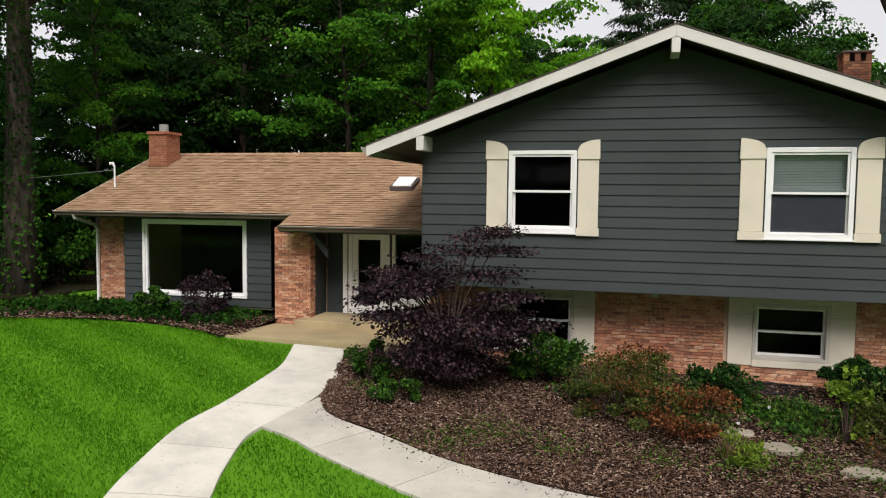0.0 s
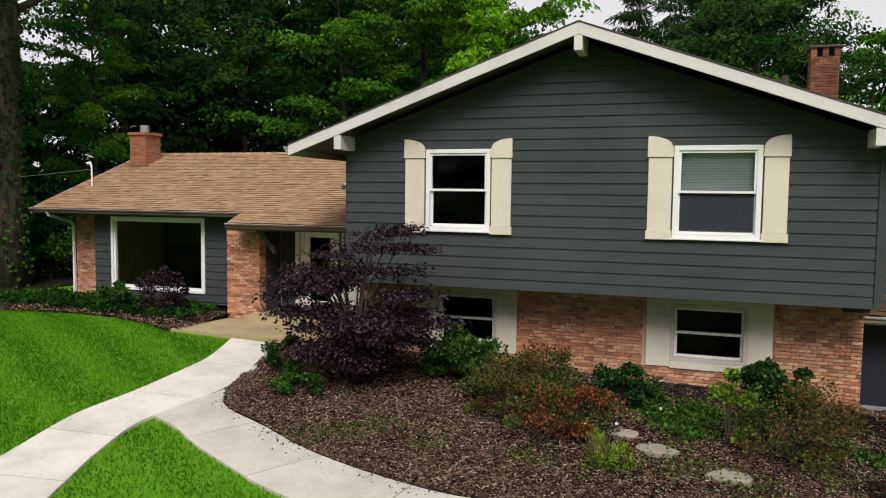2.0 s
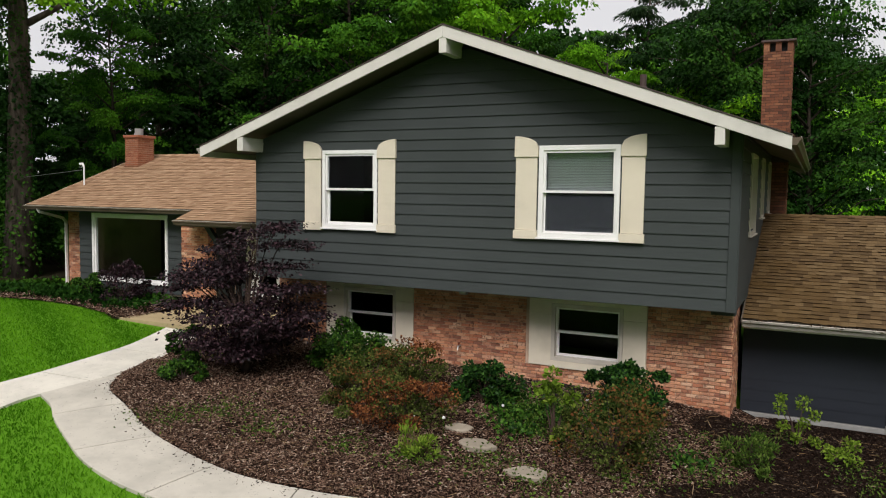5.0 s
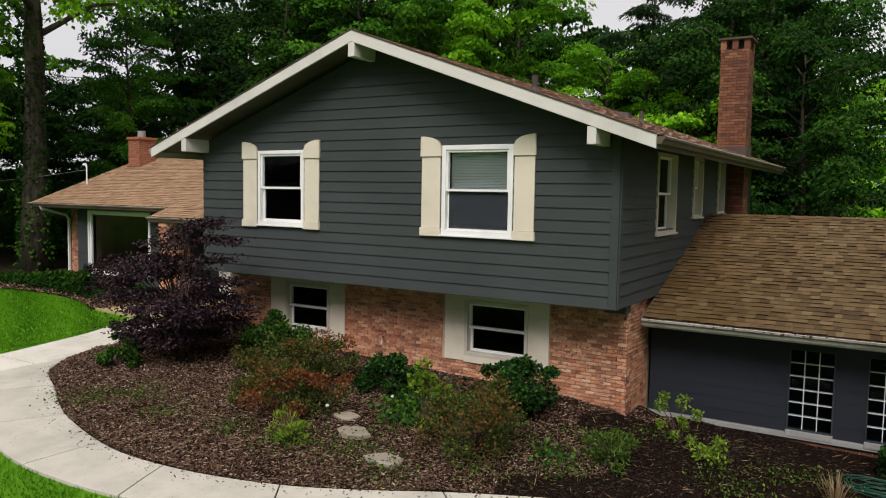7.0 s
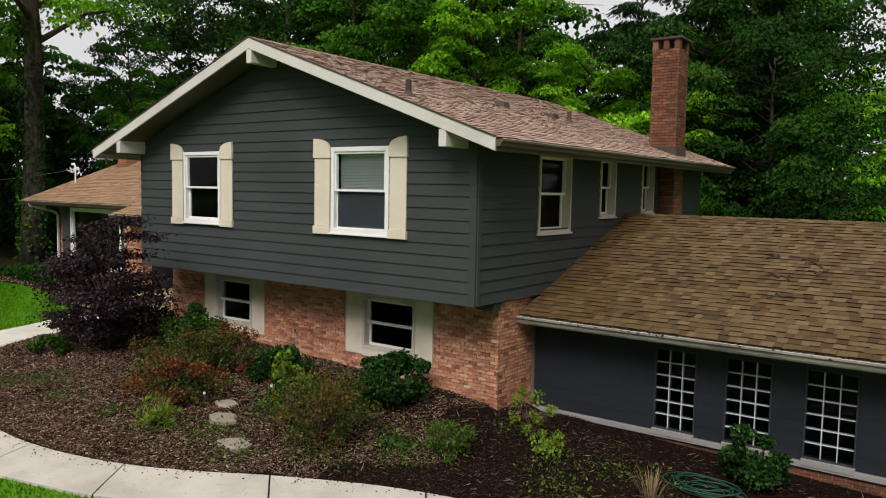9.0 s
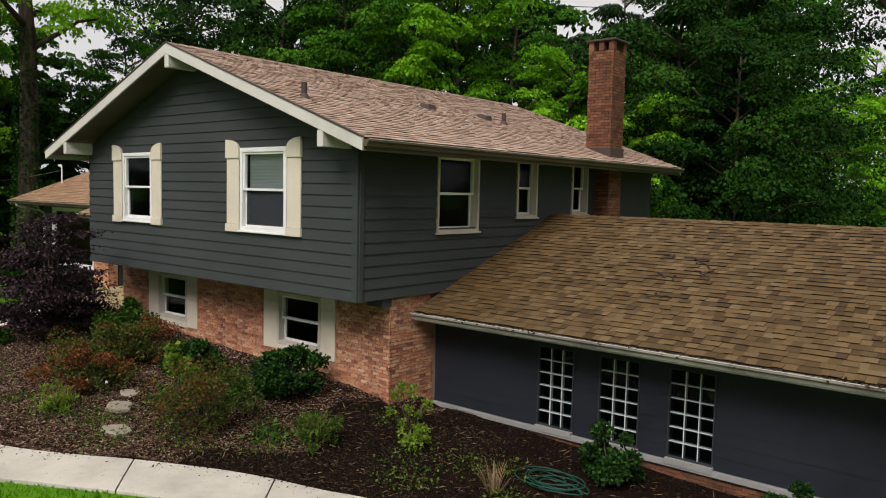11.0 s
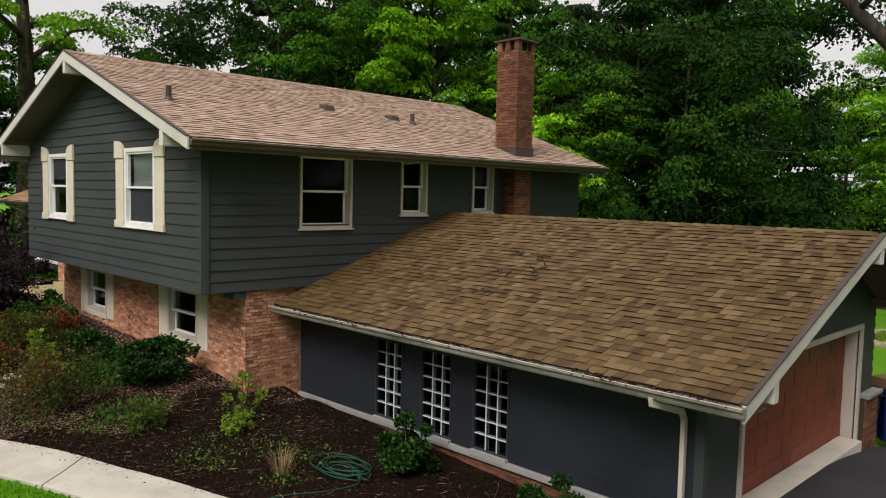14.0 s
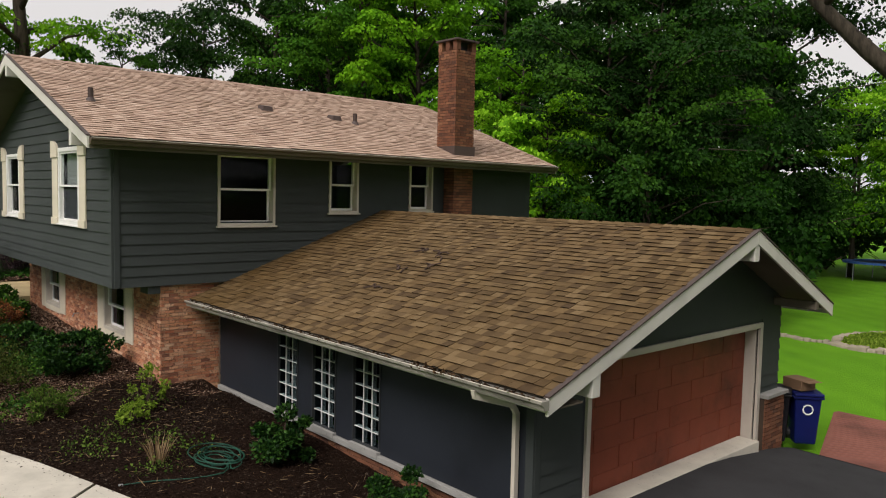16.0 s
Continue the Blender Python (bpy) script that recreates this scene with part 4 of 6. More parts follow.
def roof_vent(x, y, kind):
    z = RZ - SL * (x - RX)
    v = thing("roof_vent", "", "")
    v.parent = house
    if "label" in v:
        del v["label"]
    if kind == "pipe":
        obj("stack", M().tube([(x, y, z - 0.1), (x, y, z + 0.27)], 0.055, 12), VENT, v)
        obj("collar", M().tube([(x, y, z - 0.06), (x, y, z + 0.07)], [0.14, 0.062], 12), VENT, v)
    else:
        m = M()
        m.add([(x - 0.16, y - 0.15, z + 0.05), (x + 0.14, y - 0.15, z - 0.05), (x + 0.14, y + 0.15, z - 0.05), (x - 0.16, y + 0.15, z + 0.05),
               (x - 0.13, y - 0.12, z + 0.13), (x + 0.11, y - 0.12, z + 0.09), (x + 0.11, y + 0.12, z + 0.09), (x - 0.13, y + 0.12, z + 0.13)],
              [(0, 1, 2, 3), (7, 6, 5, 4), (0, 4, 5, 1), (1, 5, 6, 2), (2, 6, 7, 3), (3, 7, 4, 0)])
        rounded(obj("hood", m, VENT, v), 0.01)


roof_vent(4.74, 15.65, "pipe")
roof_vent(4.02, 19.96, "box")
roof_vent(4.3, 21.8, "box")
roof_vent(4.55, 22.27, "pipe")

# ---- the garage wing ----
garage = thing("garage", "attached garage with brown shingle roof and red door", "garage")
GX0, GX1, GY0, GY1 = 6.33, 14.95, 17.69, 24.45
GRY, GRZ, GS = 21.82, 3.43, 0.37
GEF, GEB, GRK = 17.02, 24.8, 15.68


def garage_z(y):
    return GRZ - (GS if y < GRY else 0.455) * abs(y - GRY)


BLOCKS = [(8.72, 9.43, -0.14, 1.27), (9.91, 10.63, -0.14, 1.27), (11.12, 11.85, -0.14, 1.27)]
gw = obj("front_wall", M(front(GY0)).cells(GX0, GX1, -0.18, garage_z(GY0) - 0.12, -0.2, 0.0, BLOCKS), WALL_DARK, garage)
# boards below the eave wear the slate tone with shade painted in
siding(gw, front(GY0), (-0.18, garage_z(GY0) - 0.14), lambda z: cut(GX0, GX1 - 0.1, z, BLOCKS), SIDING_BLUE_SHADED, 0.206, 0.014)
rounded(obj("corner_board", M(front(GY0)).box(GX1 - 0.1, GX1 + 0.03, 0, 0.034, -0.2, garage_z(GY0) - 0.12), SIDING, garage), 0.004)
led = rounded(obj("concrete_ledge", M(front(GY0)).box(GX0, GX1 + 0.04, -0.2, 0.075, -0.28, -0.19), LEDGE, garage), 0.008)
gbk = obj("brick_footing", M(front(GY0)).box(GX0, GX1, -0.2, 0.0, -0.9, -0.28), MORTAR, garage)
bricks(gbk, front(GY0), GX0, GX1 + 0.03, -0.72, -0.28, (), None, mat=BRICK_DARK)


def glass_blocks(a0, a1, z0, z1):
    w = thing("window", "", "")
    w.parent = garage
    w["label"] = "tall window of clear glass blocks"
    T = front(GY0)
    obj("frame", M(T).ring(a0, a1, z0, z1, 0.02, -0.12, 0.035), WALL_DARK, w)
    cols, rows, g = 3, 6, 0.011
    cw, rh = (a1 - a0 - 0.04) / cols, (z1 - z0 - 0.04) / rows
    grid = M(T)
    for i in range(1, cols):
        grid.box(a0 + 0.02 + i * cw - g / 2, a0 + 0.02 + i * cw + g / 2, -0.09, -0.002, z0 + 0.02, z1 - 0.02)
    for j in range(1, rows):
        for i in range(cols):
            grid.box(a0 + 0.02 + i * cw + (g / 2 if i else 0), a0 + 0.02 + (i + 1) * cw - (g / 2 if i < cols - 1 else 0), -0.09, -0.003, z0 + 0.02 + j * rh - g / 2, z0 + 0.02 + j * rh + g / 2)
    obj("mortar_grid", grid, VINYL, w)
    for i in range(cols):
        for j in range(rows):
            p, q = a0 + 0.02 + i * cw + g / 2, a0 + 0.02 + (i + 1) * cw - g / 2
            r, s = z0 + 0.02 + j * rh + g / 2, z0 + 0.02 + (j + 1) * rh - g / 2
            b = M(T)
            e = 0.02
            b.add([(p, -0.085, r), (q, -0.085, r), (q, -0.085, s), (p, -0.085, s), (p, -0.02, r), (q, -0.02, r), (q, -0.02, s), (p, -0.02, s),
                   (p + e, -0.008, r + e), (q - e, -0.008, r + e), (q - e, -0.008, s - e), (p + e, -0.008, s - e)],
                  [(3, 2, 1, 0), (0, 1, 5, 4), (1, 2, 6, 5), (2, 3, 7, 6), (3, 0, 4, 7), (4, 5, 9, 8), (5, 6, 10, 9), (6, 7, 11, 10), (7, 4, 8, 11), (8, 9, 10, 11)])
            obj("glass_block", b, BLOCK_GLASS, w)
    rounded(obj("sill", M(T).box(a0 - 0.01, a1 + 0.01, -0.05, 0.088, z0 - 0.1, z0 - 0.0), LEDGE, w), 0.006)


for b in BLOCKS:
    glass_blocks(*b)
# near-black sheet added close behind the glass blocks as the garage's darkness
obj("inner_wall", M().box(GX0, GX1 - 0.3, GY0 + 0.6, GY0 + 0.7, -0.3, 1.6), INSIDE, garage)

# gable end with the door
DY0, DY1, DZ0, DZ1 = 18.80, 23.60, -0.38, 1.66
ge = obj("end_wall", M(side(GX1)).prism([(DY1, -0.6), (GY1, -0.6), (GY1, garage_z(GY1) - 0.12), (DY1, garage_z(DY1) - 0.12)], -0.2, 0.0), WALL_DARK, garage)
obj("end_wall", M(side(GX1)).prism([(GY0 + 0.001, -0.6), (DY0, -0.6), (DY0, garage_z(DY0) - 0.12), (GY0 + 0.001, garage_z(GY0) - 0.12)], -0.2, 0.0), WALL_DARK, garage)
obj("gable_wall", M(side(GX1)).prism([(DY0, DZ1), (DY1, DZ1), (DY1, garage_z(DY1) - 0.12), (GRY, GRZ - 0.12), (DY0, garage_z(DY0) - 0.12)], -0.2, 0.0), WALL_DARK, garage)


def end_spans(z):
    half = (GRZ - 0.14 - z) / GS
    l, r = max(GY0 + 0.1, GRY - half), min(GY1 - 0.02, GRY + half)
    return cut(l, r, z, [(DY0 - 0.17, DY1 + 0.12, -1, DZ1 + 0.1), (23.7, 24.6, -1, 0.45)]) if r - l > 0.1 else []


siding(ge, side(GX1), (-0.25, GRZ - 0.2), end_spans, None, 0.206)
rounded(obj("corner_board", M(side(GX1)).box(GY0, GY0 + 0.1, 0.0, 0.034, -0.3, garage_z(GY0) - 0.14), SIDING, garage), 0.004)
casing = M(side(GX1)).box(DY0 - 0.09, DY0, -0.02, 0.045, DZ0, DZ1 + 0.09).box(DY0, DY1, -0.02, 0.045, DZ1, DZ1 + 0.09).box(DY1, DY1 + 0.10, -0.02, 0.045, DZ0, DZ1 + 0.09)
rounded(obj("door_casing", casing, TRIM, garage), 0.005)
obj("door_jamb", M(side(GX1)).box(DY1 - 0.03, DY1, -0.35, -0.02, DZ0, DZ1).box(DY0, DY0 + 0.03, -0.35, -0.02, DZ0, DZ1).box(DY0 + 0.03, DY1 - 0.03, -0.35, -0.02, DZ1 - 0.03, DZ1), TRIM, garage)
gd = thing("garage_door", "", "")
gd.parent = garage
gd["label"] = "brick-red garage door with staggered raised panels"
DR = side(GX1 - 0.22)
obj("door_leaf", M(DR).box(DY0 + 0.03, DY1 - 0.03, -0.05, 0.0, DZ0, DZ1 - 0.03), DOOR_RED, gd)
ph = (DZ1 - DZ0 - 0.06) / 6
rng = random.Random(4)
for r in range(6):
    z = DZ0 + 0.015 + r * ph
    y, k = DY0 + 0.05, 0
    while y < DY1 - 0.1:
        w = 0.62 if (k + r) % 2 else 0.36
        e = min(y + w, DY1 - 0.05)
        if e - y > 0.08:
            rounded(obj("door_panel", M(DR).box(y + 0.002, e - 0.002, 0.0, 0.008 + 0.006 * ((k + r) % 2), z + 0.003, z + ph - 0.003), DOOR_RED, gd), 0.006)
        y, k = e, k + 1
pier = obj("brick_wainscot", M(side(GX1)).box(DY1 + 0.11, GY1 + 0.02, 0.0, 0.12, -1.0, 0.40), MORTAR_DARK, garage)
bricks(pier, side(GX1 + 0.12), DY1 + 0.11, GY1 + 0.02, -1.0, 0.40, (), None, 0.205, 0.072, BRICK_DARK)
rounded(obj("wainscot_cap", M(side(GX1)).box(DY1 + 0.09, GY1 + 0.06, 0.0, 0.2, 0.40, 0.47), LEDGE, garage), 0.01)
obj("back_wall", M().box(GX0, GX1, GY1 - 0.15, GY1, -0.6, garage_z(GY1) - 0.12), SIDING, garage)
# roof of the garage
zf, zb = garage_z(GEF), garage_z(GEB)
groof = slab_between([(GX0, GEF, zf), (GRK, GEF, zf), (GRK, GRY, GRZ), (GX0, GRY, GRZ)], 0.10, SOFFIT, "roof", garage, "brown asphalt shingle roof with moss stains")
groof2 = slab_between([(GRK, GEB, zb), (GX0, GEB, zb), (GX0, GRY, GRZ), (GRK, GRY, GRZ)], 0.10, SOFFIT, "roof", garage)
lf, lb = math.hypot(GRY - GEF, GRZ - zf), math.hypot(GEB - GRY, GRZ - zb)
shingles(groof, (GX0 + 0.03, GEF, zf), (1, 0, 0), (0, 1, GS), GRK - GX0 - 0.03, lf, ROOF_BROWN, (3.6, 9.2, 0.1, 3.0), 0.15, 0.155, (0.016, 0.028))
shingles(groof2, (GRK, GEB, zb), (-1, 0, 0), (0, -1, 0.455), GRK - GX0 - 0.03, lb, ROOF_BROWN, None, 0.15, 0.165)
cap = M()
for i in range(int((GRK - GX0) / 0.25)):
    x = GX0 + 0.03 + i * 0.25
    cap.add([(x, GRY - 0.1, GRZ - 0.008), (x, GRY, GRZ + 0.035), (x, GRY + 0.1, GRZ - 0.008), (x + 0.27, GRY - 0.1, GRZ - 0.019), (x + 0.27, GRY, GRZ + 0.024), (x + 0.27, GRY + 0.1, GRZ - 0.019)],
            [(0, 3, 4, 1), (1, 4, 5, 2)])
obj("ridge_cap", cap.mesh("ridge_cap", False), ROOF_BROWN, groof)["kind"] = "stuff"
for a, b, c, d in ((GEF, zf, GRY - 0.001, GRZ), (GRY, GRZ, GEB, zb)):
    m = M()
    m.add([(GRK, a, b - 0.21), (GRK, c, d - 0.21), (GRK, c, d - 0.002), (GRK, a, b - 0.002), (GRK + 0.04, a, b - 0.21), (GRK + 0.04, c, d - 0.21), (GRK + 0.04, c, d - 0.002), (GRK + 0.04, a, b - 0.002)],
          [(0, 1, 2, 3), (7, 6, 5, 4), (0, 4, 5, 1), (1, 5, 6, 2), (2, 6, 7, 3), (3, 7, 4, 0)])
    rounded(obj("barge_board", m, FASCIA, garage), 0.006)
    m = M()
    m.add([(GRK - 0.02, a, b), (GRK - 0.02, c, d), (GRK + 0.055, c, d), (GRK + 0.055, a, b), (GRK - 0.02, a, b + 0.02), (GRK - 0.02, c, d + 0.02), (GRK + 0.055, c, d + 0.02), (GRK + 0.055, a, b + 0.02)],
          [(0, 1, 2, 3), (7, 6, 5, 4), (0, 4, 5, 1), (1, 5, 6, 2), (2, 6, 7, 3), (3, 7, 4, 0)])
    obj("drip_edge", m, VENT, garage)
for y, w in ((GRY, 0.15), (GY0 + 0.22, 0.15), (GY1 - 0.3, 0.12)):
    t = garage_z(y) - 0.2
    rounded(obj("beam_end", M().box(GX1 - 0.1, GRK + 0.025, y - w / 2, y + w / 2, t - (0.27 if y < GY1 - 1 else 0.14), t), FASCIA if y < GY1 - 1 else SOFFIT, garage), 0.006)
obj("eave_fascia", M().box(GX0 + 0.03, GRK, GEF, GEF + 0.03, zf - 0.17, zf - 0.008), FASCIA, garage)
obj("eave_soffit", M().box(GX0 + 0.03, GRK, GEF + 0.03, GY0, zf - 0.17, zf - 0.15), SOFFIT, garage)
obj("eave_fascia", M().box(GX0 + 0.03, GRK, GEB - 0.03, GEB, zb - 0.17, zb - 0.008), FASCIA, garage)
gutter(garage, (GX0 + 0.03, GEF, zf - 0.02), (GRK + 0.05, GEF, zf - 0.02), (0, -1, 0))
downspout(garage, [(14.62, GEF - 0.06, zf - 0.12), (14.62, GEF - 0.05, zf - 0.2), (14.72, GY0 - 0.16, zf - 0.38), (14.72, GY0 - 0.08, zf - 0.5), (14.72, GY0 - 0.075, -0.3)])

# ---- the living-room wing ----
wing = thing("house_wing", "single-storey wing with tan shingle roof and picture window", "house wing")
WY, WX0, WX1, WZ0 = 18.26, -12.66, -8.30, 0.85
WRY, WRZ, WS = 22.2, 5.02, 0.385
WEY, WEL = 17.70, -14.35
PIC = [(-12.08, -8.98, 1.06, 3.08)]


def wing_z(y):
    return WRZ - WS * abs(y - WRY)


ww = obj("bay_wall", M(front(WY)).cells(WX0, WX1, WZ0, 3.2, -0.15, 0.0, PIC), WALL_DARK, wing)
siding(ww, front(WY), (WZ0, 3.15), lambda z: cut(WX0, WX1, z, PIC), None, 0.206)
obj("bay_side", M(side(WX1)).box(WY, 19.0, -0.05, 0.0, WZ0, 3.2), SIDING, wing)
obj("bay_side", M().box(WX0 - 0.0, WX0 + 0.05, WY + 0.15, 19.0, WZ0, 3.2), SIDING, wing)
obj("bay_floor", M().box(WX0, WX1, WY, 19.0, WZ0 - 0.06, WZ0 - 0.003), SOFFIT, wing)
wb = obj("brick_wall", M(front(18.79)).cells(-13.85, -7.0, 0.2, 3.3, -0.2, 0.0, [(-12.5, -8.5, 0.9, 3.25)]), MORTAR, wing)
bricks(wb, front(18.79), -13.85, WX0 + 0.02, 0.4, 3.2)
bricks(wb, front(18.79), -8.4, -7.9, 0.4, 3.2)
# picture window
pw = thing("picture_window", "", "")
pw.parent = wing
pw["label"] = "large single-pane picture window with white casing"
a0, a1, c0, c1 = PIC[0]
rounded(obj("casing", M(front(WY)).ring(a0, a1, c0, c1, 0.08, -0.03, 0.05), VINYL, pw), 0.006)
obj("sash", M(front(WY)).ring(a0 + 0.08, a1 - 0.08, c0 + 0.08, c1 - 0.08, 0.055, -0.06, 0.01), VINYL, pw)
p = obj("pane", M(front(WY)).box(a0 + 0.13, a1 - 0.13, -0.04, -0.034, c0 + 0.13, c1 - 0.13), GLASS, pw)
p.visible_shadow = False
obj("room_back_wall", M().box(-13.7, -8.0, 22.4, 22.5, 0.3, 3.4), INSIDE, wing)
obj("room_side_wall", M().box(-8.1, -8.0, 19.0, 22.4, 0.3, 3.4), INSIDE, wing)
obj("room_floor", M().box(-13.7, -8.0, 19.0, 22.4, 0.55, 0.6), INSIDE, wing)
obj("left_wall", M().box(-13.9, -13.7, 18.99, 26.8, 0.2, 3.4), MORTAR, wing)
obj("gable_wall", M().prism([(-13.9, 3.3), (-13.7, 3.3), (-13.7, 3.31), (-13.9, 3.31)], 18.8, 26.8), SIDING, wing)
obj("back_wall", M().box(-13.9, -3.5, 26.8, 27.0, 0, 3.4), SIDING, wing)
# entry: brick pier, dark recess, white post and storm door
EY = 18.75
pr = obj("entry_brick_pier", M(front(17.72)).box(-7.92, -6.98, -0.3, 0.0, 0.4, 2.95), MORTAR, wing)
bricks(pr, front(17.72), -7.92, -6.95, 0.45, 2.95)
bricks(pr, side(-6.95 - 0.03), 17.69, 18.0, 0.45, 2.95)
br = M(front(17.62)).prism([(-7.1, 3.0), (-6.95, 3.0), (-6.45, 2.45), (-6.45, 2.25)], -0.05, 0.07)
obj("diagonal_brace", br, SIDING, wing)
obj("entry_side_wall", M().box(-7.9, -7.0, 18.05, 18.75, 0.4, 3.0), SIDING, wing)
er = obj("entry_wall", M(front(EY)).cells(-6.95, -3.5, 0.3, 3.3, -0.15, 0.0, [(-6.27, -5.37, 0.78, 2.83), (-5.12, -3.85, 1.5, 2.8)]), WALL_DARK, wing)
siding(er, front(EY), (0.75, 3.1), lambda z: [(-6.95, -6.5)], None, 0.206)
rounded(obj("entry_post", M(front(EY)).box(-6.5, -6.39, 0.0, 0.1, 0.75, 3.0), VINYL, wing), 0.006)
door = thing("door_1", "", "")
door.parent = wing
door["label"] = "white storm door with full glass"
rounded(obj("door_casing", M(front(EY)).ring(-6.37, -5.27, 0.73, 2.9, 0.1, -0.02, 0.05), VINYL, door), 0.005)
rounded(obj("door_frame", M(front(EY)).ring(-6.27, -5.37, 0.84, 2.79, 0.15, -0.03, 0.02), VINYL, door), 0.005)
p = obj("pane", M(front(EY)).box(-6.12, -5.52, -0.012, -0.006, 0.97, 2.66), GLASS, door)
p.visible_shadow = False
obj("door_handle", M(front(EY)).box(-6.22, -6.19, 0.02, 0.07, 1.65, 1.85), METAL, door)
sl = thing("window", "", "")
sl.parent = wing
sl["label"] = "narrow white entry window"
rounded(obj("casing", M(front(EY)).ring(-5.2, -3.80, 1.44, 2.86, 0.08, -0.02, 0.05), VINYL, sl), 0.005)
p = obj("pane", M(front(EY)).box(-5.12, -3.88, -0.012, -0.006, 1.52, 2.78), GLASS, sl)
p.visible_shadow = False
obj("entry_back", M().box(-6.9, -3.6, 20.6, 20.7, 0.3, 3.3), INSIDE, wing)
rounded(obj("entry_panel", M(front(EY)).box(-5.2, -3.6, 0.0, 0.03, 0.75, 1.43), VINYL, wing), 0.005)
# roof of the wing: main slope, entry extension, back slope
NX = -7.45
wr = slab_between([(WEL, WEY, wing_z(WEY)), (-3.5, WEY, wing_z(WEY)), (-3.5, WRY, WRZ), (WEL, WRY, WRZ)], 0.10, SOFFIT, "roof", wing, "tan asphalt shingle roof with worn patches")
EEY = 17.05
wr2 = slab_between([(NX, EEY, wing_z(EEY)), (-3.62, EEY, wing_z(EEY)), (-3.62, WEY - 0.002, wing_z(WEY - 0.002)), (NX, WEY - 0.002, wing_z(WEY - 0.002))], 0.10, SOFFIT, "roof", wing)
wr3 = slab_between([(-3.5, 26.85, wing_z(26.85)), (WEL, 26.85, wing_z(26.85)), (WEL, WRY, WRZ), (-3.5, WRY, WRZ)], 0.10, SOFFIT, "roof", wing)
lw = math.hypot(WRY - WEY, WRZ - wing_z(WEY))
shingles(wr, (WEL, WEY, wing_z(WEY)), (1, 0, 0), (0, 1, WS), -3.5 - WEL, lw, ROOF_TAN)
shingles(wr2, (NX, EEY, wing_z(EEY)), (1, 0, 0), (0, 1, WS), -3.62 - NX, math.hypot(WEY - EEY, WS * (WEY - EEY)), ROOF_TAN)
shingles(wr3, (-3.5, 26.85, wing_z(26.85)), (-1, 0, 0), (0, -1, WS), -3.5 - WEL, lw, ROOF_TAN)
cap = M()
for i in range(int((-3.5 - WEL) / 0.25)):
    x = WEL + i * 0.25
    cap.add([(x, WRY - 0.15, WRZ - 0.035), (x, WRY, WRZ + 0.035), (x, WRY + 0.15, WRZ - 0.035), (x + 0.27, WRY - 0.15, WRZ - 0.046), (x + 0.27, WRY, WRZ + 0.024), (x + 0.27, WRY + 0.15, WRZ - 0.046)],
            [(0, 3, 4, 1), (1, 4, 5, 2)])
obj("ridge_cap", cap.mesh("ridge_cap", False), ROOF_TAN, wr)["kind"] = "stuff"
obj("eave_fascia", M().box(WEL, NX, WEY, WEY + 0.03, wing_z(WEY) - 0.17, wing_z(WEY) - 0.008), SIDING, wing)
obj("eave_soffit", M().box(WEL, NX, WEY + 0.03, 18.8, wing_z(WEY) - 0.17, wing_z(WEY) - 0.15), SOFFIT, wing)
obj("eave_fascia", M().box(NX, -3.62, EEY, EEY + 0.03, wing_z(EEY) - 0.17, wing_z(EEY) - 0.008), SOFFIT, wing)
obj("entry_ceiling", M().box(NX, -3.62, EEY + 0.03, EY, wing_z(EEY) - 0.17, wing_z(EEY) - 0.14), SOFFIT, wing)
gutter(wing, (WEL, WEY, wing_z(WEY) - 0.02), (NX, WEY, wing_z(WEY) - 0.02), (0, -1, 0), GUTTER_DARK)
gutter(wing, (NX, EEY, wing_z(EEY) - 0.02), (-3.62, EEY, wing_z(EEY) - 0.02), (0, -1, 0), GUTTER_DARK)
m = M()
m.add([(WEL - 0.04, WEY, wing_z(WEY) - 0.18), (WEL - 0.04, WRY, WRZ - 0.18), (WEL - 0.04, WRY, WRZ), (WEL - 0.04, WEY, wing_z(WEY)), (WEL, WEY, wing_z(WEY) - 0.18), (WEL, WRY, WRZ - 0.18), (WEL, WRY, WRZ), (WEL, WEY, wing_z(WEY))],
      [(0, 1, 2, 3), (7, 6, 5, 4), (0, 4, 5, 1), (1, 5, 6, 2), (2, 6, 7, 3), (3, 7, 4, 0)])
obj("barge_board", m, FASCIA, wing)
downspout(wing, [(-13.75, WEY - 0.05, wing_z(WEY) - 0.1), (-13.75, WEY + 0.0, wing_z(WEY) - 0.2), (-13.87, 18.6, wing_z(WEY) - 0.42), (-13.87, 18.70, wing_z(WEY) - 0.55), (-13.87, 18.70, 0.55)], VINYL)
wc = chimney(wing, -13.85, -13.22, 21.0, 21.7, 3.6, 5.55, BRICK_RED)
rounded(obj("corbel", M().box(-13.89, -13.18, 20.96, 21.74, 5.55, 5.64), BRICK_RED, wc), 0.01)
obj("flue_tile", M().tube([(-13.55, 21.35, 5.64), (-13.55, 21.35, 5.88)], 0.14, 10), LEDGE, wc)
obj("flashing", M().box(-13.88, -13.19, 20.97, 21.73, 4.2, 4.6), BRICK_DARK, wc)
sk = thing("skylight", "", "")
sk.parent = wing
sk["label"] = "small raised skylight in the shingle roof"
y0, y1 = 19.2, 19.85
m = M()
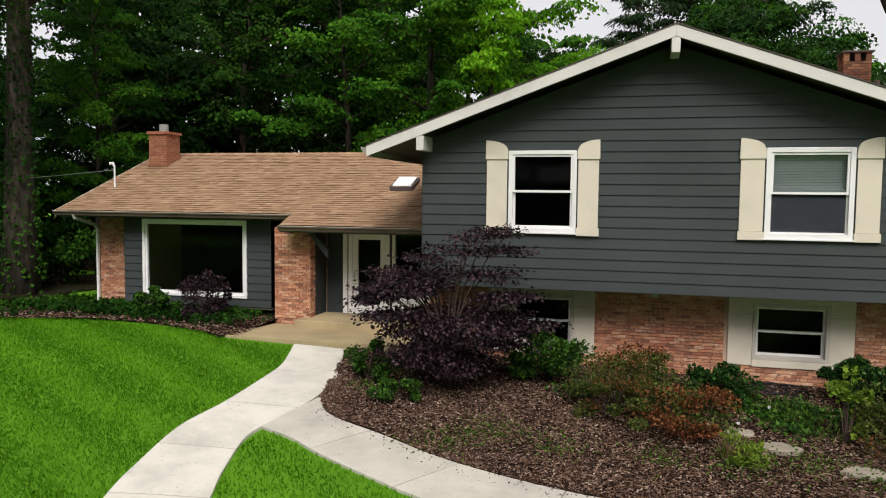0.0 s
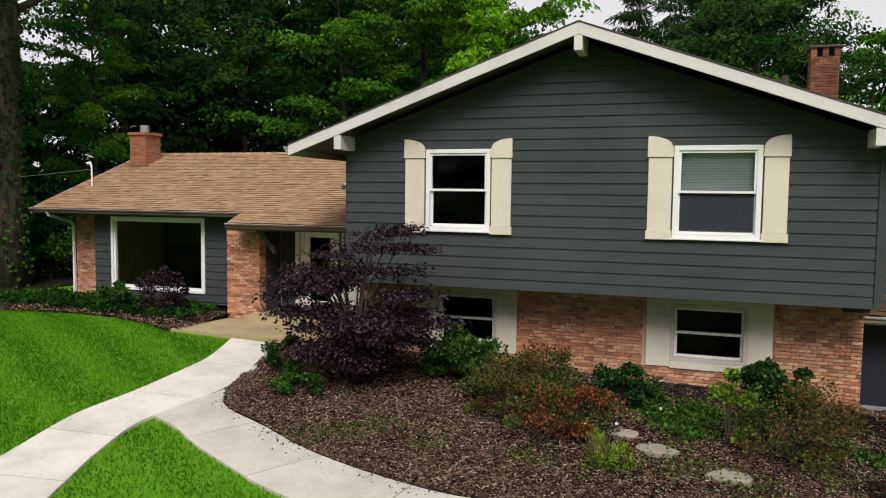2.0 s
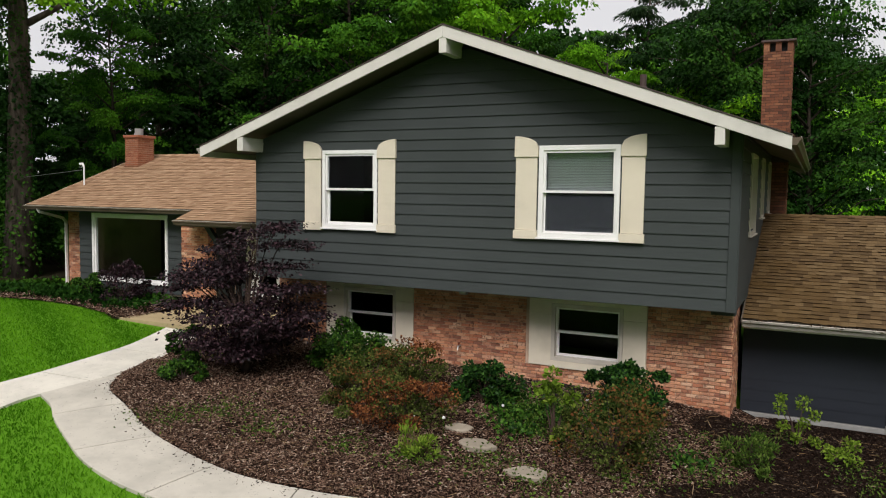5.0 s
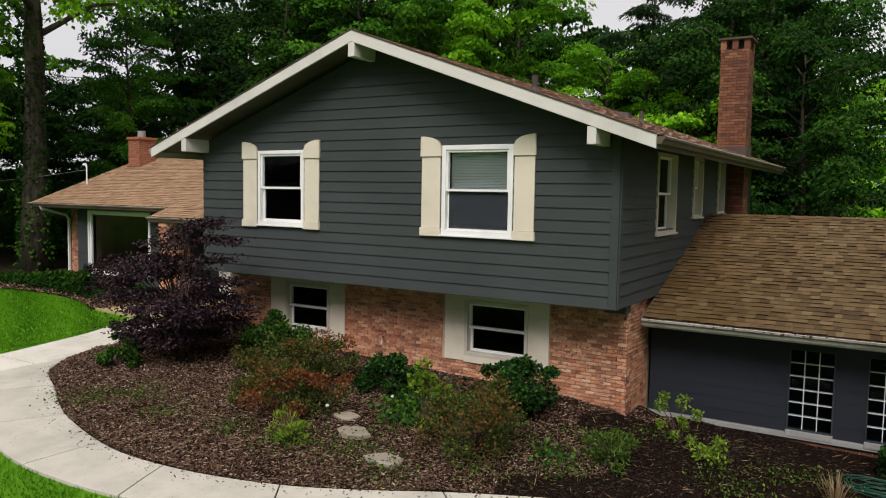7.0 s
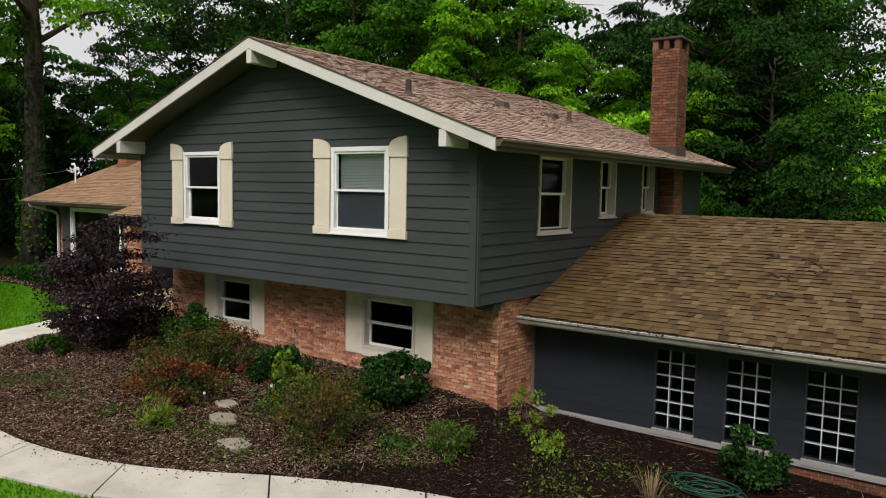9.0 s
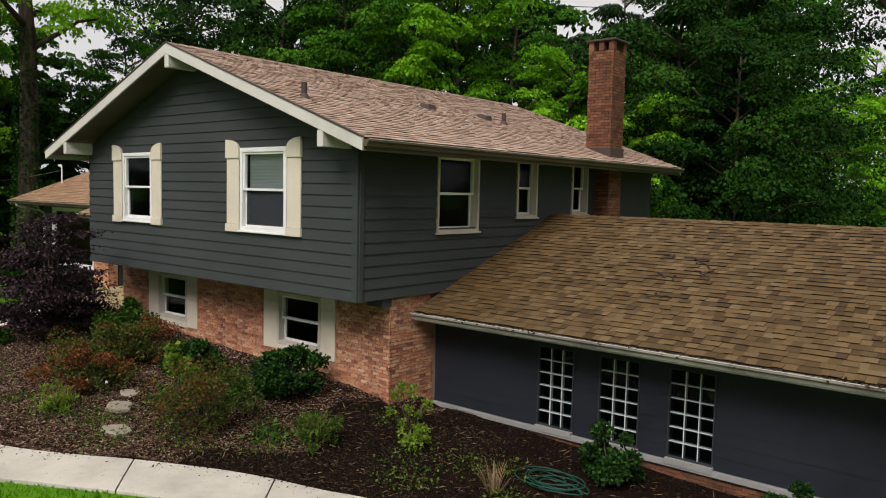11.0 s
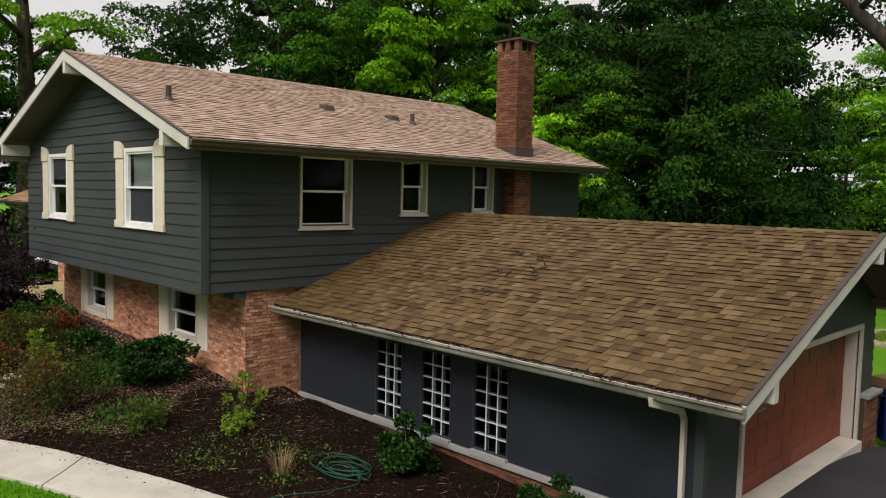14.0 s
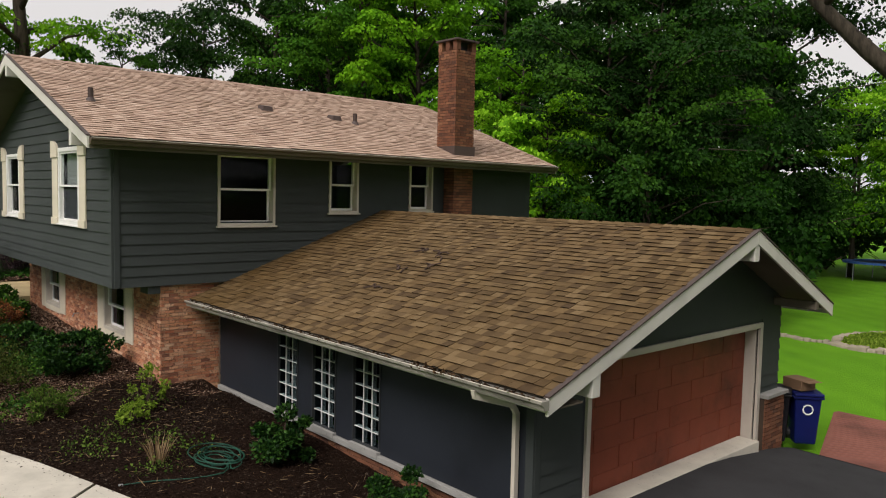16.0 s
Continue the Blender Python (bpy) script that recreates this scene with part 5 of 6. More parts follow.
m.add([(-5.45, y0, wing_z(y0) - 0.02), (-4.83, y0, wing_z(y0) - 0.02), (-4.83, y1, wing_z(y1) - 0.02), (-5.45, y1, wing_z(y1) - 0.02),
       (-5.45, y0, wing_z(y0) + 0.12), (-4.83, y0, wing_z(y0) + 0.12), (-4.83, y1, wing_z(y1) + 0.12), (-5.45, y1, wing_z(y1) + 0.12)],
      [(0, 1, 2, 3), (7, 6, 5, 4), (0, 4, 5, 1), (1, 5, 6, 2), (2, 6, 7, 3), (3, 7, 4, 0)])
rounded(obj("curb", m, VENT, sk), 0.006)
m = M()
m.add([(-5.39, y0 + 0.05, wing_z(y0) + 0.112), (-4.89, y0 + 0.05, wing_z(y0) + 0.112), (-4.89, y1 - 0.05, wing_z(y1) + 0.118), (-5.39, y1 - 0.05, wing_z(y1) + 0.118),
       (-5.39, y0 + 0.05, wing_z(y0) + 0.17), (-4.89, y0 + 0.05, wing_z(y0) + 0.17), (-4.89, y1 - 0.05, wing_z(y1) + 0.15), (-5.39, y1 - 0.05, wing_z(y1) + 0.15)],
      [(0, 1, 2, 3), (7, 6, 5, 4), (0, 4, 5, 1), (1, 5, 6, 2), (2, 6, 7, 3), (3, 7, 4, 0)])
rounded(obj("dome", m, WHITE, sk, "milky plastic dome"), 0.02)
# porch slabs
porch = thing("porch", "sandy concrete porch with one raised step", "porch", "", "structure")
rounded(obj("lower_slab", M().box(-8.4, -4.0, 15.9, 17.7, 0.1, 0.57), PORCH, porch), 0.012)
rounded(obj("upper_step", M().box(-7.2, -3.7, 17.3, 18.75, 0.3, 0.75), PORCH, porch), 0.012)
apron = tagged(rounded(obj("garage_apron", M().box(14.75, 15.14, 18.5, 23.45, -0.8, -0.29), CONCRETE_OLD), 0.012), "pale concrete apron before the garage door", "apron", "", "structure")

# ---- plants ----


def leaf_quads(C, D, L, W, rng, fold=0.15, level=0.0):
    """Pointed leaves at C, along D, of length L and width W: (n, 4, 3)."""
    n = len(C)
    D = D / (np.linalg.norm(D, axis=1, keepdims=True) + 1e-9)
    r = rng.normal(size=(n, 3))
    r[:, 2] += level            # level: how far the blades lie open to the sky
    S = np.cross(D, r)
    S /= np.linalg.norm(S, axis=1, keepdims=True) + 1e-9
    N = np.cross(S, D)
    L, W = np.reshape(L, (-1, 1)), np.reshape(W, (-1, 1))
    tip = C + D * L - N * L * fold
    mid = C + D * L * 0.45
    return np.stack([C, mid + S * W, tip, mid - S * W], axis=1)


def limb_paths(rng, base, height, spread, count, start=0.3, lean=(0, 0)):
    """A bent trunk and limbs leaving it; returns trunk path and limb paths."""
    top = Vector((base[0] + lean[0], base[1] + lean[1], base[2] + height))
    trunk = []
    for i in range(9):
        t = i / 8
        p = Vector(base).lerp(top, t)
        p += Vector((math.sin(t * 5 + base[0]) * 0.02 * height * t, math.cos(t * 4) * 0.02 * height * t, 0))
        trunk.append(p)
    limbs = []
    for k in range(count):
        t = start + (0.97 - start) * (k + 0.5) / count
        i = min(int(t * 8), 7)
        p = trunk[i].lerp(trunk[i + 1], t * 8 - i)
        w = k * 2.4 + rng.uniform(-0.5, 0.5)
        ln = spread * (1.05 - 0.6 * abs(t - 0.5)) * rng.uniform(0.7, 1.15)
        rise = rng.uniform(0.15, 0.55) * ln
        e = p + Vector((math.cos(w) * ln, math.sin(w) * ln, rise))
        mid = p.lerp(e, 0.5) + Vector((0, 0, 0.12 * ln))
        limbs.append([p, p.lerp(mid, 0.55), mid, e])
    return trunk, limbs


def make_tree(name, label, height, spread, leaf, seed, limbs=30, clumps=6, per=150, size=0.165, start=0.22, trunk_r=0.24, conifer=False, flat=0.45):
    rng = np.random.default_rng(seed)
    r2 = random.Random(seed)
    tree = thing(name, label, "tree", "trees of the wood")
    trunk, branches = limb_paths(r2, (0, 0, -0.3), height, spread, limbs, start)
    m = M()
    m.tube(trunk, [trunk_r * (1.25 if i == 0 else 1 - 0.85 * i / 8) for i in range(9)], 9)
    for b in branches:
        if conifer:
            b[2] = b[0].lerp(b[3], 0.6)
            b[3].z -= 0.5
        m.tube(b, [trunk_r * 0.28, trunk_r * 0.2, trunk_r * 0.13, 0.012], 5)
    obj("trunk", m.mesh("trunk", False), BARK, tree, "", True)
    C, D = [], []
    for b in branches:
        for k in range(clumps):
            t = r2.uniform(0.35, 1.08)
            i = min(int(t * 3), 2)
            p = np.array(b[i].lerp(b[min(i + 1, 3)], t * 3 - i))
            rad = spread * r2.uniform(0.14, 0.30)
            n = int(per * r2.uniform(0.6, 1.3))
            q = rng.normal(size=(n, 3))
            q /= np.linalg.norm(q, axis=1, keepdims=True)
            q *= rad * rng.uniform(0.35, 1.0, (n, 1)) ** 0.5
            q[:, 2] = np.abs(q[:, 2]) * flat - 0.28 * (q[:, 0] ** 2 + q[:, 1] ** 2) / rad     # a domed spray, its rim hanging
            q += rng.normal(scale=rad * 0.2, size=(1, 3))
            C.append(p + q)
            d = q + rng.normal(scale=rad * 0.4, size=(n, 3))
            d[:, 2] = -np.abs(d[:, 2]) - rad * 0.35
            D.append(d)
    C, D = np.concatenate(C), np.concatenate(D)
    L = size * rng.uniform(0.6, 1.35, len(C))
    W = L * (0.10 if conifer else 0.40)
    obj("crown", quads("crown", leaf_quads(C, D, L, W, rng, 0.15, 2.2), leaf), leaf, tree)
    return tree


def split_limbs(limbs, parent, mat):
    """Each limb as a part of its own."""
    for path, radii, sides in limbs:
        obj("branch", M().tube(path, radii, sides).mesh("branch", False), mat, parent, "", True)


def make_shrub(name, label, category, leaf, at, radius, height, n, size, seed, width=0.4, twigs=10, shape=1.0, group="", lean=0.0, upright=False, leaf2=None):
    """A mound of small leaves on twigs that spring from one foot."""
    rng = np.random.default_rng(seed)
    r2 = random.Random(seed)
    s = thing(name, label, category, group)
    s.location = (at[0], at[1], ground_z(at[0], at[1]) - 0.01)
    m, ends = M(), []
    for k in range(twigs):
        w = k * 2.4 + r2.uniform(-0.4, 0.4)
        rr = radius * r2.uniform(0.25, 0.95)
        h = height * r2.uniform(0.2, 1.15) * (1 - 0.35 * (rr / radius) ** 2)
        e = Vector((math.cos(w) * rr, math.sin(w) * rr * shape, h))
        m.tube([Vector((0, 0, 0)), Vector((e.x * 0.35, e.y * 0.35, h * 0.5)), e], [0.018, 0.011, 0.004], 5)
        ends.append(e)
    obj("stem", m.mesh("stem", False), TWIG, s)
    C, D = [], []
    for e in ends:
        k = n // twigs
        rad = radius * r2.uniform(0.14, 0.42)
        q = rng.normal(size=(k, 3))
        q /= np.linalg.norm(q, axis=1, keepdims=True)
        q *= rad * rng.uniform(0.2, 1.0, (k, 1)) ** 0.5
        q[:, 2] *= min(1.0, height / radius * 0.6)
        p = np.array(e) + q
        p[:, 2] = np.abs(p[:, 2] - 0.04) + 0.02
        C.append(p)
        d = q + rng.normal(scale=rad * 0.8, size=(k, 3))
        d[:, 2] += rad * (0.9 if upright else 0.1)
        D.append(d)
    for tint, pick in ((leaf, 0), (leaf2, 1)):
        cc = [c for i, c in enumerate(C) if leaf2 is None or (i % 5 in (0, 3)) == bool(pick)]
        dd = [d for i, d in enumerate(D) if leaf2 is None or (i % 5 in (0, 3)) == bool(pick)]
        if tint is None:
            continue
        c1, d1 = np.concatenate(cc), np.concatenate(dd)
        L = size * rng.uniform(0.6, 1.3, len(c1))
        obj("foliage", quads("foliage", leaf_quads(c1, d1, L, L * width, rng), tint), tint, s)
    return s


def make_tuft(name, label, category, leaf, at, radius, height, n, seed, width=0.012, group=""):
    """Upright strap leaves from one foot."""
    rng = np.random.default_rng(seed)
    s = thing(name, label, category, group)
    s.location = (at[0], at[1], ground_z(at[0], at[1]))
    w = rng.uniform(0, 6.283, n)
    r = radius * np.sqrt(rng.uniform(0, 1, n))
    foot = np.stack([np.cos(w) * r * 0.4, np.sin(w) * r * 0.4, np.zeros(n)], 1)
    h = height * rng.uniform(0.5, 1.05, n)
    tip = np.stack([np.cos(w) * r * 1.2, np.sin(w) * r * 1.2, h], 1)
    mid = foot * 0.45 + tip * 0.55
    mid[:, 2] = h * 0.72
    sd = np.stack([-np.sin(w), np.cos(w), np.zeros(n)], 1) * width
    Q = np.concatenate([np.stack([foot - sd, foot + sd, mid + sd, mid - sd], 1), np.stack([mid - sd, mid + sd, tip + sd * 0.1, tip - sd * 0.1], 1)])
    obj("foliage", quads("foliage", Q, leaf), leaf, s)
    return s


# woods behind and beside the house, plus unseen trees added to block light
KINDS = [
    make_tree("tree", "tall deciduous tree with mid-green leaves", 17, 4.2, LEAF_MID, 1),
    make_tree("tree", "tall deciduous tree with bright green leaves", 15, 4.0, LEAF_BRIGHT, 2, flat=0.38),
    make_tree("tree", "tall shady tree with dark green leaves", 19, 4.6, LEAF_DARK, 3, 34),
    make_tree("tree", "slender deciduous tree with mid-green leaves", 18, 3.4, LEAF_MID, 4, 28, start=0.15),
    make_tree("tree", "broad dark tree with low branches", 14, 5.2, LEAF_DARK, 5, 36, 6, 150, start=0.08),
    make_tree("tree", "tall conifer with blue-green needles", 20, 3.0, NEEDLE, 6, 46, 4, 120, 0.34, 0.2, 0.26, True, 0.3),
    make_tree("tree", "tall leafy tree of the far wood", 17, 4.4, LEAF_MID, 8, 24, 5, 70, 0.38, 0.1),
    make_tree("tree", "broad dark tree of the far wood", 15, 5.2, LEAF_DARK, 9, 26, 5, 75, 0.4, 0.06),
    make_tree("tree", "tall ivy-clad tree with a thick grey trunk", 19, 5.0, LEAF_BRIGHT, 7, 22, 6, 150, 0.16, 0.44, 0.5),
    make_tree("tree", "young lime-green tree behind the house", 8, 2.6, LEAF_YOUNG, 10, 26, 5, 110, 0.16, 0.25, 0.12),
]
rt = random.Random(21)
SPOTS = [  # kind, x, y, scale
    (8, -17.2, 19.4, 1.0), (1, -19.6, 16.6, 0.8), (0, -18.6, 24.5, 0.56), (2, -21.5, 27.0, 0.42), (1, -22.5, 15.5, 0.45), (2, -26, 20, 0.6), (6, -34, 26, 0.8), (7, -31, 18, 0.8), (7, -40, 20, 0.7), (7, -44, 30, 0.75), (0, -25, 13, 0.6), (4, -23, 31, 1.1),
    (2, -16.5, 31.5, 1.0), (0, -12.0, 32.5, 0.95), (3, -8.0, 31.5, 1.0), (1, -5.7, 33.0, 0.95), (1, -1.0, 34.5, 0.7), (9, 3.4, 31.2, 0.95), (1, 1.8, 36.5, 0.68), (4, 4.6, 33.5, 0.85), (4, 7.2, 32.0, 0.72),
    (5, 3.2, 43.0, 0.9), (0, 5.2, 37.5, 0.85), (4, 4.0, 47.0, 1.1), (0, 0.5, 45.0, 0.68), (2, -13.5, 40.0, 1.05), (4, -18.5, 39, 1.1), (3, -8.5, 41.0, 1.0), (2, -5.5, 43.0, 0.66),
    (2, -29, 28, 0.5), (3, -28, 37, 0.6), (2, -23, 46, 1.15), (7, -36, 35, 0.6), (7, -32, 44, 1.2), (7, -14, 50, 1.2), (7, -6, 54, 0.72), (7, 1, 57, 0.75),
    (7, -42, 42, 0.8), (7, -34, 54, 1.3), (7, -24, 58, 1.3), (6, -30, 8, 0.7), (7, -38, 8, 0.7),
    (1, 4, 70, 1.0), (7, 10, 74, 1.0), (6, 16, 72, 1.0), (1, -2, 76, 0.9), (7, 21, 70, 1.0), (7, 28, 66, 1.0), (6, 34, 58, 1.0), (7, -12, 74, 1.2), (7, -20, 70, 1.3), (1, 6, 66, 0.85), (6, -7, 66, 1.1),
    # unseen trees added behind the camera and east, closing off low sky light
    (7, -14, -14, 1.10), (7, -6, -17, 1.10), (6, 2, -15, 1.00), (7, 9, -17, 1.10), (7, 16, -14, 1.00), (6, 24, -15, 1.10), (7, 32, -10, 1.10), (7, 38, -2, 1.1), (7, 40, 8, 1.1), (0, 41, 18, 1.0),
    # kind 2 near x 37, -22.5 and -26.5: unseen, added to cast shade
    (2, 41, 28, 1.1), (7, -24, -8, 1.10), (7, -31, -2, 1.1), (7, -10, -26, 1.30), (7, 4, -27, 1.30), (7, 18, -26, 1.30), (4, 38, 38, 1.1), (2, 37, 24, 1.3), (2, 37, 17, 1.3), (2, 37.5, 10, 1.3), (9, 8, 58, 1.3), (1, 10, 63, 0.8), (1, 3.5, 60, 0.8), (2, 5.3, 34.8, 0.72), (5, 0.2, 36.5, 0.72), (2, -22.5, 11, 1.0), (2, -26.5, 14.5, 1.05), (7, -20, 30.5, 0.7), (7, -24, 23.5, 0.5), (7, -28, 23, 0.55), (7, -22, 35, 0.8), (7, -27, 30, 0.6), (0, 38, 48, 1.1),
]
used = set()
for k, x, y, s in SPOTS:
    src = KINDS[k]
    m = pose(x, y, ground_z(x, y) - 0.05, 0, 0, rt.uniform(0, 360)) @ Matrix.Diagonal((s, s, s * rt.uniform(0.92, 1.08), 1))
    if k in used:
        t = copy_thing(src, m)
        t.matrix_basis = m
    else:
        src.matrix_basis = m
        used.add(k)

# ivy up the thick trunk
ivy_rng = np.random.default_rng(33)
n = 2600
iw, iz = ivy_rng.uniform(0, 6.283, n), ivy_rng.uniform(0, 1, n) ** 0.9 * 9.5
ir = 0.54 - 0.026 * iz + ivy_rng.uniform(0.0, 0.09, n)
IC = np.stack([-17.2 + np.cos(iw) * ir, 19.4 + np.sin(iw) * ir, ground_z(-17.2, 19.4) + iz], 1)
ID = np.stack([np.cos(iw), np.sin(iw), -np.ones(n)], 1) + ivy_rng.normal(scale=0.5, size=(n, 3))
IL = 0.12 * ivy_rng.uniform(0.6, 1.3, n)
tagged(obj("ivy", quads("ivy", leaf_quads(IC, ID, IL, IL * 0.45, ivy_rng), LEAF_DARK), LEAF_DARK), "dark ivy climbing the thick tree trunk", "ivy", "", "stuff")

# undergrowth along the wood's edge
under = [make_shrub("undergrowth_shrub", "leafy green undergrowth shrub at the wood's edge", "shrub", leaf, (0, 0), 1.5, 2.0, 2400, 0.15, sd, 0.36, 14, 1.0, "undergrowth")
         for leaf, sd in ((LEAF_DARK, 51), (LEAF_DARK, 52), (LEAF_DARK, 53))]
first = [True, True, True]
for i in range(60):
    if i < 22:
        x, y = -17.5 - rt.uniform(0, 9), 21 + i * 0.65
    else:
        x, y = -15 + (i - 22) * 0.62, 30.5 + rt.uniform(0, 5)
    k = i % 3
    s = rt.uniform(0.7, 1.5)
    m = pose(x, y, ground_z(x, y) - 0.05, 0, 0, rt.uniform(0, 360)) @ Matrix.Diagonal((s, s, s, 1))
    t = under[k] if first[k] else copy_thing(under[k], m)
    first[k] = False
    t.matrix_basis = m


for x, y, s, k in ((7.4, 35.5, 1.6, 0), (6.3, 38.5, 1.9, 2), (4.8, 43, 2.2, 0), (3.2, 48, 2.2, 2), (1.2, 54, 2.4, 0), (8.2, 32.5, 1.2, 2), (-3, 62, 2.2, 0), (0.5, 64, 2.2, 1), (4, 65.5, 2.0, 2), (7.5, 66, 2.2, 0), (11, 66, 2.0, 1), (14.5, 65, 2.2, 2), (18, 64, 2.2, 0)):
    m = pose(x, y, ground_z(x, y) - 0.05, 0, 0, rt.uniform(0, 360)) @ Matrix.Diagonal((s, s, s, 1))
    t = copy_thing(under[k], m)
    t.matrix_basis = m

# Japanese maple in the bed
def japanese_maple(at, seed=9):
    rng = np.random.default_rng(seed)
    r2 = random.Random(seed)
    t = thing("japanese_maple", "purple-leaved Japanese maple with layered branches in the bed", "tree")
    t.location = (at[0], at[1], ground_z(*at) - 0.02)
    m = M()
    m.tube([(0, 0, 0), (0.05, 0.03, 0.3), (0.02, 0, 0.6)], [0.085, 0.07, 0.06], 9)
    pads, limbs = [], []
    # layered sprays: offset along the house, height, size; each has one or two fellows round the trunk
    sprays = ((0.95, 3.0, 0.26), (0.62, 2.88, 0.42), (0.4, 2.6, 0.5), (0.1, 2.32, 0.58), (-0.4, 2.35, 0.4), (0.9, 2.25, 0.4), (1.05, 2.65, 0.3), (-0.8, 1.78, 0.42), (-1.0, 2.1, 0.42), (-0.45, 1.95, 0.42), (1.1, 1.8, 0.3), (-1.35, 1.8, 0.25),
              (-1.1, 1.4, 0.42), (-0.3, 1.42, 0.6), (0.7, 1.38, 0.55), (1.5, 1.2, 0.36), (0.95, 0.98, 0.45), (-0.7, 1.0, 0.45), (0.0, 0.85, 0.6), (-0.3, 0.65, 0.4), (0.4, 0.6, 0.4))
    for k, (x, z, r) in enumerate(sprays):
        deep = 1.15 * max(0.12, 1 - z / 3.2)
        for y in ((r2.uniform(-0.2, 0.2),) if z > 2.2 else (-deep * r2.uniform(0.5, 1.0), r2.uniform(-0.2, 0.2), deep * r2.uniform(0.5, 1.0))):
            shrink = 1.0 if abs(y) < 0.4 else 0.72
            e = Vector((x * shrink, y, z + r2.uniform(-0.12, 0.12)))
            limbs.append(([Vector((0.02, 0, 0.4)), Vector((e.x * 0.3, e.y * 0.3, 0.35 + z * 0.5)), Vector((e.x * 0.7, e.y * 0.7, z * 0.93)), e], [0.034, 0.022, 0.012, 0.004], 5))
            for n in range(5):
                w = n * 1.257 + r2.uniform(-0.4, 0.4)
                q = e + Vector((math.cos(w) * r, math.sin(w) * r, r2.uniform(-0.14, 0.04) * r / 0.4)) * r2.uniform(0.5, 1.0)
                pads.append((q, 0.55 + 0.5 * r))
    obj("trunk", m.mesh("trunk", False), TWIG, t, "", True)
    split_limbs(limbs, t, TWIG)
    C, D = [], []
    for e, sc in pads:
        n = int((110 if e.z > 1.5 else 140) * sc)
        q = rng.normal(size=(n, 3)) * np.array([0.23, 0.23, 0.05]) * sc
        C.append(np.array(e) + q)
        d = q * np.array([1, 1, 0.3]) + rng.normal(scale=0.12, size=(n, 3))
        d[:, 2] -= 0.08
        D.append(d)
    C, D = np.concatenate(C), np.concatenate(D)
    keep = C[:, 2] > 0.12
    C, D = C[keep], D[keep]
    L = 0.072 * rng.uniform(0.6, 1.3, len(C))
    obj("foliage", quads("foliage", leaf_quads(C, D, L, L * 0.32, rng, 0.15, 1.2), LEAF_PURPLE), LEAF_PURPLE, t)
    return t


japanese_maple((-2.58, 14.1))
make_shrub("barberry_shrub", "rust and green barberry shrub in the bed", "shrub", LEAF_OLIVE, (1.5, 13.1), 0.95, 0.85, 6300, 0.046, 61, 0.42, 30, leaf2=LEAF_RED)
make_shrub("barberry_shrub", "rust and green barberry shrub in the bed", "shrub", LEAF_OLIVE, (0.5, 13.7), 0.9, 0.9, 5700, 0.046, 62, 0.42, 28, leaf2=LEAF_RUST)
make_shrub("barberry_shrub", "rust and green barberry shrub in the bed", "shrub", LEAF_RED, (0.85, 14.6), 0.8, 0.82, 4500, 0.046, 63, 0.42, 24, leaf2=LEAF_OLIVE)
make_shrub("evergreen_shrub", "dark green leafy shrub against the brick wall", "shrub", LEAF_SHRUB, (-0.85, 15.2), 0.72, 0.88, 5400, 0.069, 64, 0.38, 21)
make_shrub("evergreen_shrub", "dark green leafy shrub against the brick wall", "shrub", LEAF_HOLLY, (2.2, 15.0), 0.62, 0.66, 4700, 0.062, 65, 0.38, 21)
make_shrub("evergreen_shrub", "dark green leafy shrub against the brick wall", "shrub", LEAF_HOLLY, (4.75, 15.3), 0.74, 0.82, 7600, 0.069, 66, 0.38, 24)
make_shrub("mixed_shrub", "brownish green thin shrub in the bed", "shrub", LEAF_OLIVE, (4.95, 13.4), 0.85, 1.0, 5700, 0.046, 67, 0.4, 28, leaf2=LEAF_RUST)
make_shrub("climbing_weed", "green tall leafy weed", "weed", LEAF_LIME, (4.0, 13.55), 0.30, 1.25, 420, 0.085, 68, 0.45, 9)
make_shrub("evergreen_shrub", "dark green shrub before the glass-block windows", "shrub", LEAF_HOLLY, (10.62, 16.7), 0.52, 0.74, 5200, 0.062, 69, 0.38, 16)
make_shrub("evergreen_shrub", "small dark green shrub near the garage corner", "shrub", LEAF_HOLLY, (13.2, 16.95), 0.46, 0.55, 2800, 0.056, 70, 0.38, 9)
make_shrub("yellow_shrub", "small lime-yellow shrub in the bed", "shrub", LEAF_LIME, (7.35, 15.8), 0.34, 0.85, 620, 0.055, 71, 0.34, 9)
make_shrub("yellow_shrub", "small lime-yellow shrub in the bed", "shrub", LEAF_LIME, (7.95, 15.3), 0.30, 0.38, 520, 0.055, 72, 0.34, 9)
make_shrub("evergreen_shrub", "low green shrub before the picture window", "shrub", LEAF_SHRUB, (-11.3, 17.5), 0.65, 0.6, 3204, 0.069, 73, 0.38, 9)
make_shrub("purple_shrub", "rounded purple-leaved shrub before the picture window", "shrub", LEAF_PURPLE, (-9.6, 17.3), 0.6, 1.15, 3600, 0.06, 74, 0.36, 22)
make_shrub("evergreen_shrub", "low green shrub beside the walkway", "shrub", LEAF_SHRUB, (-4.1, 14.0), 0.5, 0.7, 2711, 0.056, 75, 0.38, 9)
make_shrub("evergreen_shrub", "low green shrub under the maple", "shrub", LEAF_SHRUB, (-3.3, 13.2), 0.45, 0.4, 1972, 0.056, 76, 0.38, 9)
make_shrub("lily_clump", "lime-green leafy clump with upright blades in the bed", "plant", LEAF_LIME, (2.35, 12.15), 0.34, 0.46, 520, 0.1, 81, 0.13, 16, upright=True)
